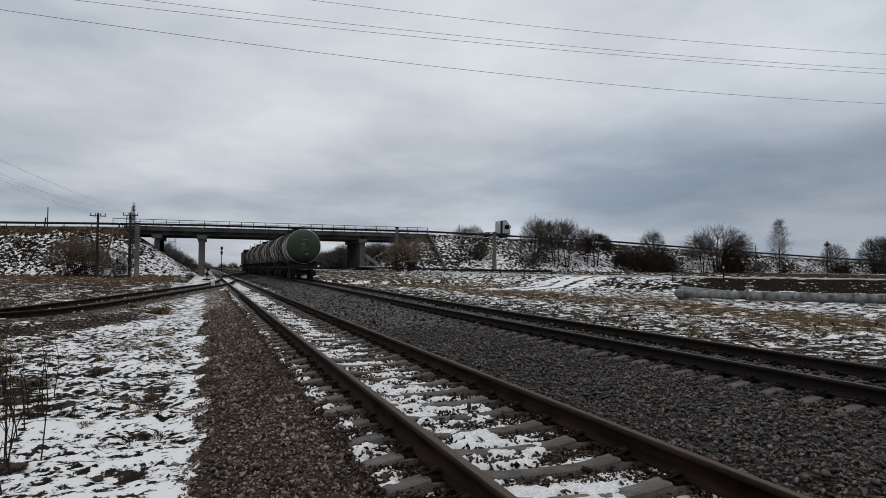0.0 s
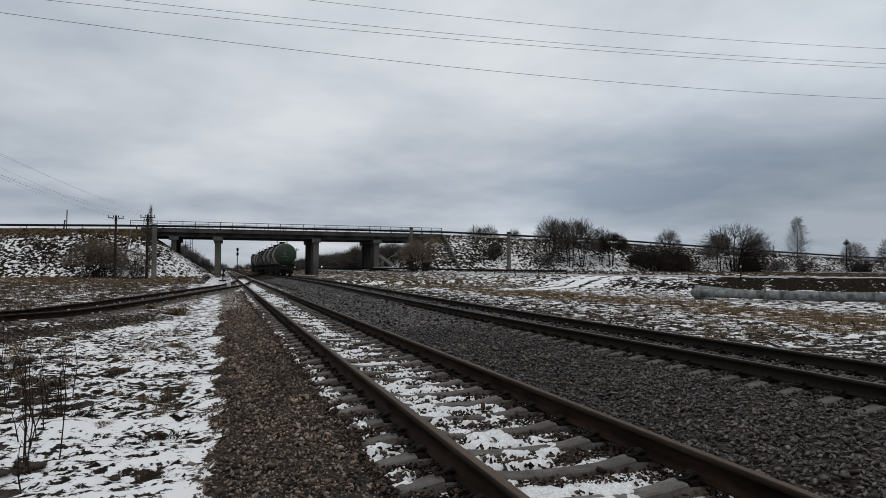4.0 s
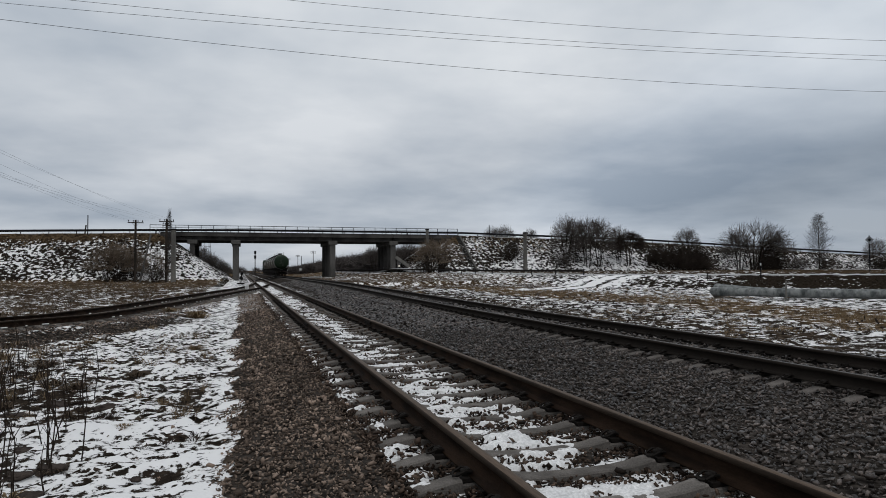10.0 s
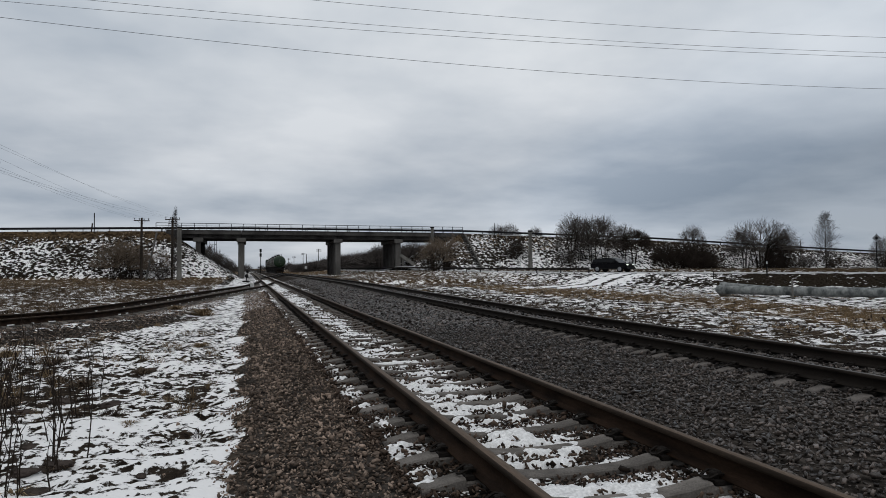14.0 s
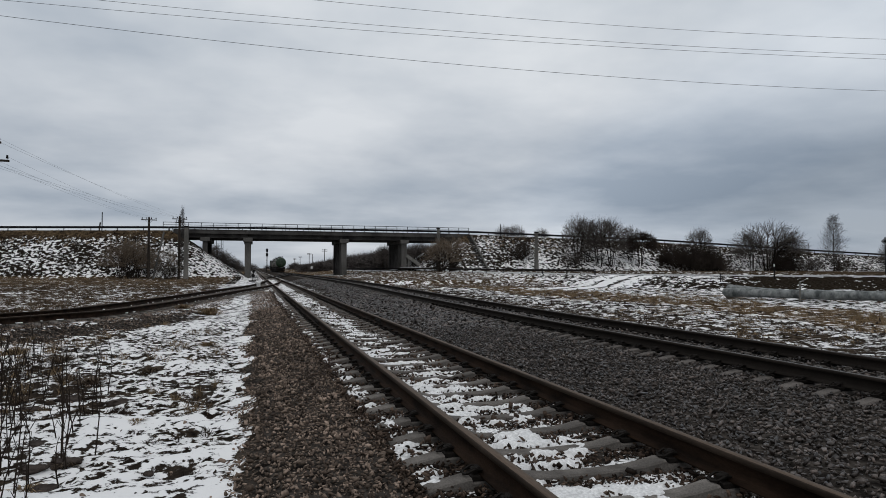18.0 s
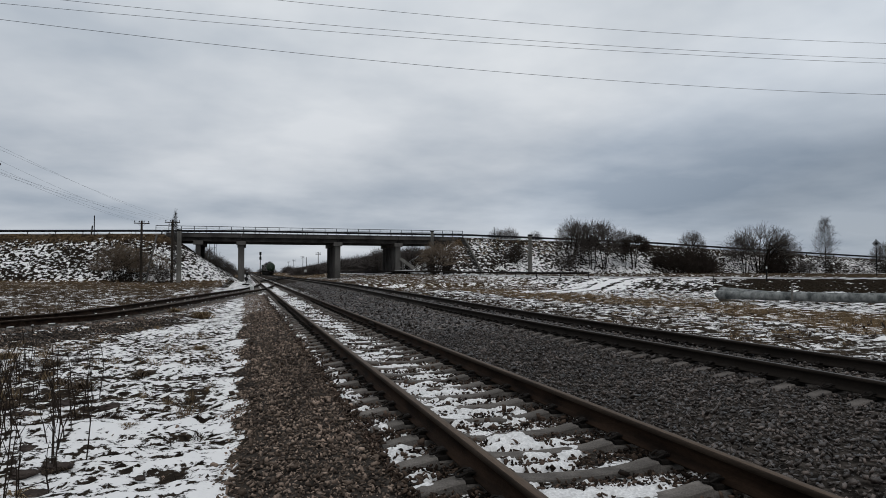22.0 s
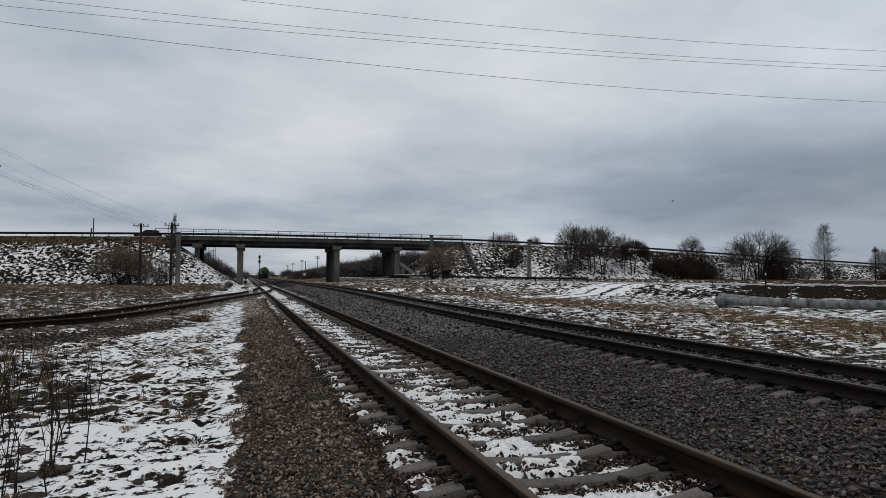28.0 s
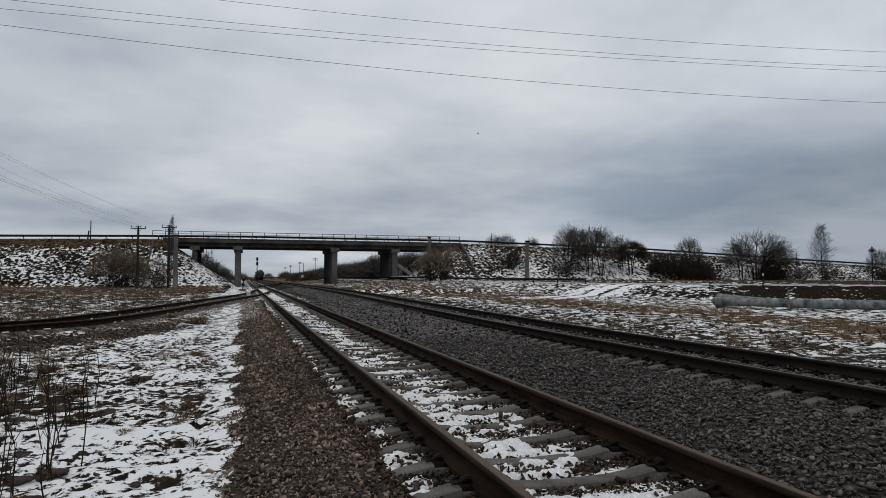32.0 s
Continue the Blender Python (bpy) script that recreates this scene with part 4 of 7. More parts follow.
# ---- snow between the rails ----
def snow_bed():
    """Thin broken snow over the bays of the near track; sinks below the ballast where it has melted."""
    xs, ys = np.arange(0.85, 3.62, 0.025), np.concatenate([np.arange(1.6, 10, 0.022), np.arange(10, 34, 0.07), np.arange(34, 92, 0.30)])
    X, Y = np.meshgrid(xs, ys)
    h = thaw(X, Y)
    under = np.minimum(np.abs(X - TRACK_1 + GAUGE / 2), np.abs(X - TRACK_1 - GAUGE / 2))
    Z = -0.256 + np.clip(0.480 - h, -0.4, 0.12) * 0.30 + (fbm(X * 11, Y * 11, 3, 12) - 0.5) * 0.034 - 0.004 * sstep(Y, 9, 14) + 0.024 * sstep(Y, 22, 36) - 0.075 * (1 - sstep(under, 0.12, 0.30)) - 0.07 * sstep(np.abs(X - TRACK_1), 1.12, 1.42) - 0.02 * sstep(X - TRACK_1, 0.15, 0.5) * (1 - sstep(X - TRACK_1, 0.85, 0.95))
    # drift left along the outer side of the right-hand rail
    Z = Z + 0.125 * np.exp(-((X - TRACK_1 - 0.98) / 0.085) ** 2) * sstep(fbm(X * 1.5, Y * 2.4, 3, 44), 0.52, 0.60)
    k = len(xs)
    i = np.arange((len(ys) - 1) * (k - 1))
    a = (i // (k - 1)) * k + i % (k - 1)
    me = mesh_np("snow_on_track", np.stack([X, Y, Z], -1).reshape(-1, 3), np.stack([a, a + 1, a + k + 1, a + k], 1), True)
    tagged(link("snow_on_track", me, SNOW, None), "thin broken snow between the rails of the near track", "snow", kind="stuff")


snow_bed()


def siding_snow():
    """Short strips of snow left on the rail feet of the siding, bay by bay."""
    rng = np.random.default_rng(31)
    bm = bmesh.new()
    p, a = even(SIDING, 0.63, 0.41)
    for (x, y), h in zip(p, a):
        if not 8 < y < 60:
            continue
        for across in (-GAUGE / 2, GAUGE / 2):
            if rng.uniform() < 0.42:
                continue
            for side, top in ((1, -0.156), (-1, -0.154)):
                m = pose(x, y, 0, 0, 0, math.degrees(h) - 90) @ Matrix.Translation((across + side * 0.062, rng.normal(0, 0.03), 0))
                add_box(bm, 0, 0, (top - 0.19) / 2, 0.035 + 0.04 * rng.uniform(), rng.uniform(0.06, 0.24), 0.19 + top, 0.015, m=m)
    me = bpy.data.meshes.new("snow_on_siding")
    bm.to_mesh(me)
    bm.free()
    tagged(link("snow_on_siding", me, SNOW, None), "strips of snow along the feet of the siding rails", "snow", kind="stuff")


siding_snow()


# ---- road bridge ----
def build_bridge():
    br = empty("road_bridge", "weathered concrete road bridge over the tracks with steel railing", "bridge")
    y0, y1 = BRIDGE_Y0, BRIDGE_Y1
    spans = [(-13.2, -8.1), (-8.1, -1.0), (-1.0, 15.9), (15.9, 27.2), (27.2, 38.9)]
    # girders, span by span, set back under the overhanging slab
    for a, b in spans:
        for k in range(6):
            y = y0 + 1.15 + k * (y1 - y0 - 2.3) / 5
            bm = bmesh.new()
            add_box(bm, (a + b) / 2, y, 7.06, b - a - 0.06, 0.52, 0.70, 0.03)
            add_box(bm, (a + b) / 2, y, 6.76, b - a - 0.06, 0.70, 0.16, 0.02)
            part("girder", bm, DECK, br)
    for a, b in ((DECK_X0, -1.0), (-1.0, 15.9), (15.9, 27.2), (27.2, DECK_X1)):
        bm = bmesh.new()
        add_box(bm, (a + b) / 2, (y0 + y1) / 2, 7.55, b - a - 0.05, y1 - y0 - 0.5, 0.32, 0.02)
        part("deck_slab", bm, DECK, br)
        for y in (y0 + 0.16, y1 - 0.16):
            bm = bmesh.new()
            add_box(bm, (a + b) / 2, y, 7.66, b - a - 0.05, 0.34, 0.62, 0.03)
            add_box(bm, (a + b) / 2, y, 8.00, b - a - 0.05, 0.46, 0.10, 0.02)
            part("edge_beam", bm, DECK, br)
    # piers
    for px in (-8.1, -1.0, 15.9, 27.2):
        bm = bmesh.new()
        add_box(bm, px, (y0 + y1) / 2, 6.40, 1.25, y1 - y0 - 0.4, 0.54, 0.05)
        for y in (y0 + 0.25, y1 - 0.25):
            add_box(bm, px, y, 6.40, 1.6, 0.5, 0.72, 0.05)
        part("pier_cap", bm, CONCRETE, br)
        slim = px < -5
        for k in ((0, 4) if slim else range(5)):
            y = y0 + 0.75 + k * (y1 - y0 - 1.5) / 4
            gz = float(min(ground_z(px, y), 5.0))
            bm = bmesh.new()
            add_box(bm, px, y, (6.13 + gz - 0.6) / 2, 0.82 if slim else 1.02, 0.70, 6.13 - gz + 0.6, 0.09)
            # rear columns take the darker concrete as painted shade under the deck
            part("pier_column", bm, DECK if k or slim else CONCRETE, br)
    # abutments
    for ax, s in ((DECK_X0 - 0.1, -1), (39.6, 1)):
        bm = bmesh.new()
        add_box(bm, ax, (y0 + y1) / 2, 6.1, 1.5, y1 - y0 - 0.3, 2.3, 0.04)
        part("abutment", bm, CONCRETE, br)
    for y in (y0 + 0.35, y1 - 0.35):
        bm = bmesh.new()
        add_box(bm, 40.4, y, 7.25, 2.4, 0.4, 1.3, 0.04)
        part("wing_wall", bm, CONCRETE, br)
    part("abutment_ledge", box_bm(39.0, 118.85, 6.95, 2.8, 0.6, 0.5, 0.06), POLE_CONC, br, "pale concrete ledge at the abutment")
    # railing
    for y in (y0 + 0.14, y1 - 0.14):
        n = 28
        xs = np.linspace(-14.8, 39.9, n)
        for x in xs:
            bm = box_bm(float(x), y, 8.65, 0.09, 0.09, 1.2, 0.01)
            part("railing_post", bm, STEEL, br)
        for z, w in ((9.22, 0.09), (8.80, 0.06)):
            part("handrail", box_bm(12.55, y, z, 54.8, 0.06, w, 0.01), STEEL, br)
    return br


build_bridge()


def guard_rail(y, x0, x1, label):
    g = empty("guard_rail", label, "guard rail", "crash barriers")
    xs = np.arange(x0, x1 + 0.1, 2.0)
    zz = road_z(xs)
    side = -1 if y < 125 else 1
    v, q = sweep(np.stack([xs, np.full(len(xs), y), zz + 0.40], 1), [(-0.02, 0), (-0.07, 0.06), (-0.07, 0.13), (-0.01, 0.18), (-0.07, 0.24), (-0.07, 0.31), (-0.02, 0.37), (0.02, 0.37), (0.02, 0)])
    link("beam", mesh_np("beam", v, q), STEEL, g)
    me = bpy.data.meshes.new("guard_post")
    bm = box_bm(0, 0, 0, 0.10, 0.14, 1.25, 0.01)
    bm.to_mesh(me)
    bm.free()
    me.materials.append(STEEL)
    for x in xs[::2]:
        ob = new("guard_post", me)
        ob.parent = g
        ob.matrix_basis = pose(float(x), y - side * 0.12, float(road_z(x)) + 0.02)


guard_rail(119.75, -110, -14.0, "galvanised crash barrier along the embankment road")
guard_rail(119.75, -13.9, 40.2, "galvanised crash barrier on the bridge deck")
guard_rail(119.75, 40.25, 165, "galvanised crash barrier on the falling embankment road")
guard_rail(131.3, -110, 165, "galvanised crash barrier on the far road edge")


def road_barrier():
    """Low barrier on the track side of the lower road."""
    g = empty("guard_rail", "dark low crash barrier along the lower road", "guard rail", "crash barriers")
    p, h = even(ROAD, 2.0)
    c = p + np.stack([np.sin(h), -np.cos(h)], 1) * 3.7
    k = (c[:, 1] > 63) & (c[:, 1] < 150)
    c = c[k]
    z = ground_z(c[:, 0], c[:, 1])
    z = np.convolve(np.pad(z, 3, "edge"), np.ones(7) / 7, "valid")
    v, q = sweep(np.c_[c, z + 0.36], [(-0.02, 0), (-0.06, 0.04), (-0.06, 0.09), (-0.01, 0.12), (-0.06, 0.16), (-0.06, 0.21), (-0.02, 0.25), (0.02, 0.25), (0.02, 0)])
    link("beam", mesh_np("beam", v, q), IRON, g)
    for (x, y), gz in zip(c[::2], z[::2]):
        part("guard_post", box_bm(float(x) + 0.12, float(y), float(gz) + 0.22, 0.10, 0.14, 0.80, 0.01), STEEL, g)


road_barrier()


def cone_stairs():
    """Concrete service steps with a low rail down the embankment beside the bridge."""
    st = empty("embankment_steps", "narrow concrete steps down the snowy embankment slope", "steps")
    n = 26
    for i in range(n):
        f = i / (n - 1)
        y = 118.6 - f * 10.6
        z = float(bank(39.7, y)) + 0.04
        z = max(z, 0.9)
        part("step", box_bm(39.7 - f * 0.1, y, z, 0.75, 0.46, 0.16, 0.015), DECK, st)
    p0, p1 = Vector((40.22, 118.8, float(bank(39.7, 118.8)) + 0.15)), Vector((40.12, 108.6, 1.05))
    d = p1 - p0
    m = Matrix.Translation((p0 + p1) / 2) @ d.to_track_quat("Y", "Z").to_matrix().to_4x4()
    part("side_beam", box_bm(0, 0, 0, 0.34, d.length, 0.34, 0.03, m=m), CONCRETE, st, "grey concrete side beam")


cone_stairs()


def slope_chute():
    """Concrete drainage chute on short posts beside the last pier."""
    ch = empty("drain_chute", "sloping pale concrete drain chute on short posts beside the last pier", "drain chute")
    a, b = Vector((27.6, 119.6, 3.75)), Vector((31.6, 119.0, 0.95))
    d = b - a
    m = Matrix.Translation((a + b) / 2) @ d.to_track_quat("X", "Z").to_matrix().to_4x4()
    part("chute_floor", box_bm(0, 0, -0.12, d.length, 0.9, 0.18, 0.02, m=m), POLE_CONC, ch)
    for s in (-1, 1):
        part("chute_wall", box_bm(0, s * 0.45, 0.08, d.length, 0.16, 0.62, 0.03, m=m), POLE_CONC, ch)
    for f in (0.12, 0.5, 0.88):
        p = a + d * f
        g = float(ground_z(p.x, p.y)) - 0.3
        part("support_post", box_bm(p.x, p.y, (p.z - 0.15 + g) / 2, 0.30, 0.7, p.z - 0.15 - g, 0.03), CONCRETE, ch)


slope_chute()


# ---- poles and wires ----
def insulator(parent, x, y, z):
    bm = bmesh.new()
    add_rod(bm, (x, y, z), (x, y, z + 0.10), 0.012, n=5)
    add_rod(bm, (x, y, z + 0.09), (x, y, z + 0.30), 0.075, 0.05, n=8)
    part("insulator", bm, BLACK, parent)


def telegraph_pole(x, y, height, arms, label, turn=0.0, thick=0.15, z=None):
    gz = float(ground_z(x, y)) - 0.05 if z is None else z
    po = empty("telegraph_pole", label, "telegraph pole", "telegraph line", m=pose(x, y, gz, 0, 0, turn))
    part("pole", rod_bm((0, 0, -0.4), (0, 0, height), thick, thick * 0.66, n=10), WOOD, po)
    tips = []
    for az, half in arms:
        part("crossarm", box_bm(0, -0.14, az, half * 2, 0.11, 0.13, 0.01), WOOD, po)
        for k in range(4):
            ix = -half + 0.12 + k * (2 * half - 0.24) / 3
            insulator(po, ix, -0.14, az + 0.06)
            tips.append(Matrix(po.matrix_basis) @ Vector((ix, -0.14, az + 0.26)))
    bm = bmesh.new()
    add_rod(bm, (0.0, -0.12, arms[0][0] - 0.55), (arms[0][1] * 0.5, -0.14, arms[0][0] - 0.05), 0.018, n=5)
    add_rod(bm, (0.0, -0.12, arms[0][0] - 0.55), (-arms[0][1] * 0.5, -0.14, arms[0][0] - 0.05), 0.018, n=5)
    part("arm_brace", bm, IRON, po)
    return tips


TIPS_A = telegraph_pole(-14.8, 103.6, 9.1, [(8.70, 1.05)], "dark wooden telegraph pole with one crossarm and insulators", 8, 0.22)
TIPS_B = telegraph_pole(-10.8, 105.4, 9.6, [(9.15, 1.05), (8.60, 0.6)], "dark wooden telegraph pole with two crossarms beside a concrete pole", 8, 0.23)
TIPS_L = telegraph_pole(-15.6, 46.2, 9.9, [(8.50, 0.95), (7.95, 0.45), (9.62, 0.5)], "dark wooden telegraph pole with two crossarms near the siding", 6)
# the brace pole that leans on the second one
brace = empty("leaning_pole", "grey leaning concrete brace pole on the slope", "pole")
part("pole", rod_bm((-14.2, 103.4, -0.5), (-13.2, 107.2, 6.9), 0.17, 0.14, n=8), CONCRETE, brace)


def concrete_pole(x, y, height, width, label):
    gz = float(ground_z(x, y))
    po = empty("concrete_pole", label, "utility pole", "concrete poles", m=pose(x, y, gz))
    bm = bmesh.new()
    r = bmesh.ops.create_cone(bm, cap_ends=True, segments=4, radius1=width * 0.78, radius2=width * 0.60, depth=height + 0.5, matrix=Matrix.Translation((0, 0, height / 2 - 0.25)) @ Matrix.Rotation(radians(45), 4, "Z"))
    bmesh.ops.bevel(bm, geom=bm.edges[:], offset=0.03, segments=1, affect="EDGES")
    part("shaft", bm, POLE_CONC, po)
    bm = bmesh.new()
    add_box(bm, 0, 0, height + 0.04, width * 1.1, width * 1.1, 0.22, 0.02)
    part("cap", bm, BLACK, po)


concrete_pole(-9.5, 102.0, 7.7, 0.62, "thick square grey concrete pole beside the bridge")
concrete_pole(30.0, 105.8, 7.3, 0.50, "square grey concrete pole before the bridge abutment")
concrete_pole(46.7, 102.8, 6.6, 0.54, "square grey concrete pole before the snowy slope")


def wire(p, q, sag, r, label, group, n=20):
    p, q = np.array(p, float), np.array(q, float)
    f = np.linspace(0, 1, n)[:, None]
    c = p + (q - p) * f
    c[:, 2] -= (4 * sag * f * (1 - f))[:, 0]
    d = (q - p) / np.linalg.norm(q - p)
    side = np.cross(d, (0, 0, 1))
    side /= np.linalg.norm(side)
    up = np.cross(side, d)
    ring = np.array([side * math.cos(k) + up * math.sin(k) for k in (0, 2.094, 4.189)]) * r
    V = (c[:, None] + ring[None]).reshape(-1, 3)
    i = np.arange(n - 1)[:, None] * 3
    j = np.arange(3)[None]
    Fq = np.stack([i + j, i + (j + 1) % 3, i + 3 + (j + 1) % 3, i + 3 + j], -1).reshape(-1, 4)
    tagged(link("overhead_wire", mesh_np("overhead_wire", V, Fq), WIRE, None), label, "wire", group)


for k, (a, b) in enumerate(((0, 0), (1, 1), (3, 3))):
    wire(TIPS_L[a], TIPS_A[b], 0.35, 0.006, "thin sagging telegraph wire", "telegraph wires")
for a, b in ((5, 0), (7, 2), (9, 3), (11, 1)):
    wire(TIPS_L[a], TIPS_B[b], 0.35, 0.006, "thin sagging telegraph wire", "telegraph wires")
# the power line that crosses overhead, on poles outside the view
def power_pole(x, y, fixings):
    """Concrete pole that carries the power line, one arm for each wire."""
    gz = float(ground_z(x, y))
    po = empty("power_pole", "tall grey concrete power line pole with steel arms", "utility pole", "power line poles", m=pose(x, y, gz))
    top = max(z for _, z in fixings) - gz + 0.3
    part("shaft", rod_bm((0, 0, -0.4), (0, 0, top), 0.17, 0.11, n=12), POLE_CONC, po)
    for wy, wz in fixings:
        part("arm", box_bm(0, (wy - y) / 2, wz - gz - 0.22, 0.08, abs(wy - y) + 0.16, 0.08, 0.01), IRON, po)
        part("insulator", rod_bm((0, wy - y, wz - gz - 0.2), (0, wy - y, wz - gz), 0.05, 0.035, n=8), BLACK, po)


wire((-22.00, 20.33, 9.04), (40.00, 17.90, 9.18), 1.431, 0.007, "power line wire high over the tracks", "power line", 40)
wire((-22.00, 24.01, 10.04), (40.00, 17.20, 10.14), 0.915, 0.007, "power line wire high over the tracks", "power line", 40)
wire((-22.00, 23.75, 10.45), (40.00, 17.37, 10.49), 1.132, 0.007, "power line wire high over the tracks", "power line", 40)
wire((-22.00, 24.26, 11.75), (40.00, 17.18, 11.18), 1.454, 0.007, "power line wire high over the tracks", "power line", 40)
power_pole(-22, 23.09, [(20.33, 9.04), (24.01, 10.04), (23.75, 10.45), (24.26, 11.75)])
power_pole(40, 17.41, [(17.9, 9.18), (17.2, 10.14), (17.37, 10.49), (17.18, 11.18)])


# ---- bare trees and shrubs ----
def tubes(limbs, name):
    V, Fa, o = [], [], 0
    for pts, rs in limbs:
        d = pts[-1] - pts[0]
        d = d / (np.linalg.norm(d) + 1e-9)
        u = np.cross(d, (0.31, 0.87, 0.38))
        u /= np.linalg.norm(u) + 1e-9
        w = np.cross(d, u)
        k = np.array([u * math.cos(x) + w * math.sin(x) for x in (0, 2.094, 4.189)])
        V.append((pts[:, None] + k[None] * rs[:, None, None]).reshape(-1, 3))
        i = np.arange(len(pts) - 1)[:, None] * 3 + o
        j = np.arange(3)[None]
        Fa.append(np.stack([i + j, i + (j + 1) % 3, i + 3 + (j + 1) % 3, i + 3 + j], -1).reshape(-1, 4))
        o += len(pts) * 3
    return mesh_np(name, np.concatenate(V), np.concatenate(Fa))


def grow(seed, stems, height, spread, levels=4, kids=3, r0=0.07, upward=0.35, bend=0.22, lean=0.25, thin=0.012, start=0.25, trunk_share=0.42, cone=0.0, reach=(0.48, 0.75)):
    """Tapered limbs that fork to twigs; returns the stems and one mesh of twigs."""
    rng = np.random.default_rng(seed)
    thick, fine = [], []

    def limb(p, d, length, r, level):
        n = 4 if level < 2 else (3 if level < 3 else 2)
        pts, rs = [p], [r]
        for i in range(n):
            d = d + rng.normal(0, bend, 3) + np.array([0, 0, upward * (0.25 if level == 0 else 0.5)])
            d = d / np.linalg.norm(d)
            p = p + d * length / n
            pts.append(p)
            rs.append(max(thin, r * (1 - 0.62 * (i + 1) / n)))
        (thick[-1] if level < 2 else fine).append((np.array(pts), np.array(rs)))
        if level + 1 < levels:
            m = kids + (level == 0) * 3 if not cone else (46, 6, 4, 0)[level]
            for _ in range(m):
                f = rng.uniform(start if level == 0 else 0.2, 1.0)
                i = min(int(f * n), n - 1)
                q = pts[i] + (pts[i + 1] - pts[i]) * (f * n - i)
                side = rng.normal(0, 1, 3)
                side -= d * side.dot(d)
                side /= np.linalg.norm(side) + 1e-6
                nd = d * rng.uniform(0.5, 0.9) + side * spread * rng.uniform(0.6, 1.1)
                limb(q, nd / np.linalg.norm(nd), length * rng.uniform(*reach) * (1.0 if level or not cone else cone * (1.12 - f)), rs[i] * 0.62, level + 1)

    for s in range(stems):
        thick.append([])
        a, o = rng.uniform(0, 6.283), rng.uniform(0, 0.09) * height * (stems > 1)
        d0 = np.array([math.cos(a) * lean, math.sin(a) * lean, 1.0]) * 1.0
        limb(np.array([math.cos(a) * o, math.sin(a) * o, -0.3]), d0 / np.linalg.norm(d0), height * rng.uniform(0.85, 1.1) * (trunk_share + 0.2 if levels < 4 else trunk_share + 0.12), r0 * rng.uniform(0.7, 1.1), 0)

    return [tubes(t, "stem") for t in thick], tubes(fine, "twigs")


def dome_tree(seed, height, half, stems, boughs, twigs, base=0.05, thin=0.018, r0=0.12, middle=0.40, low=-0.15, sprigs=2):
    """Many-stemmed bare tree whose fine twigs end on a dome: stems fork to boughs, boughs to twigs, twigs to sprigs."""
    rng = np.random.default_rng(seed)
    c, axes = np.array([0, 0, middle * height]), np.array([half, half, (1 - middle) * height])
    thick, fine = [], []

    def bow(p, q, r, r1, sag, n=4):
        k = np.linspace(0, 1, n)[:, None]
        m = (p + q) / 2 + sag + rng.normal(0, 0.05, 3) * np.linalg.norm(q - p)
        return (1 - k) ** 2 * p + 2 * k * (1 - k) * m + k ** 2 * q, np.linspace(r, r1, n)

    def near_to(d, spread):
        e = d + rng.normal(0, spread, 3)
        e[2] = max(e[2], low)
        return e / np.linalg.norm(e)

    for i in range(stems):
        up = low + (1 - low) * ((i + 0.5) / stems) ** 0.8
        a = i * 2.39996 + rng.uniform(-0.3, 0.3)
        d = np.array([math.cos(a) * math.sqrt(max(0.0, 1 - up * up)), math.sin(a) * math.sqrt(max(0.0, 1 - up * up)), up])
        foot = np.array([math.cos(a), math.sin(a), 0]) * base * height * rng.uniform(0.3, 1.0) + np.array([0, 0, -0.3])
        n1 = c + d * axes * rng.uniform(0.30, 0.48)
        r = r0 * rng.uniform(0.6, 1.1)
        thick.append([bow(foot, n1, r, r * 0.6, np.array([0, 0, 0.06 * height]), 6)])
        for _ in range(boughs):
            e = near_to(d, 0.36)
            n2 = c + e * axes * rng.uniform(0.60, 0.80)
            pts, rs = bow(n1 if rng.uniform() < 0.6 else thick[-1][0][0][-2], n2, r * 0.5, max(thin * 1.5, r * 0.24), np.array([0, 0, 0.03 * height]))
            thick[-1].append((pts, rs))
            for _ in range(twigs):
                w = near_to(e, 0.22)
                tip = c + w * axes * rng.uniform(0.86, 1.06)
                q = pts[int(rng.integers(1, 4))]
                tp, tr = bow(q, tip, max(thin * 1.3, r * 0.2), thin, np.array([0, 0, 0.02 * height]), 3)
                fine.append((tp, tr))
                for _ in range(sprigs):
                    k = rng.uniform(0.35, 1.0)
                    o = q + (tip - q) * k
                    g = (tip - q) / (np.linalg.norm(tip - q) + 1e-6) + rng.normal(0, 0.45, 3) + np.array([0, 0, 0.25])
                    fine.append((np.array([o, o + g / np.linalg.norm(g) * height * rng.uniform(0.05, 0.11)]), np.array([thin, thin * 0.7])))
    return [tubes(t, "stem") for t in thick], tubes(fine, "twigs")


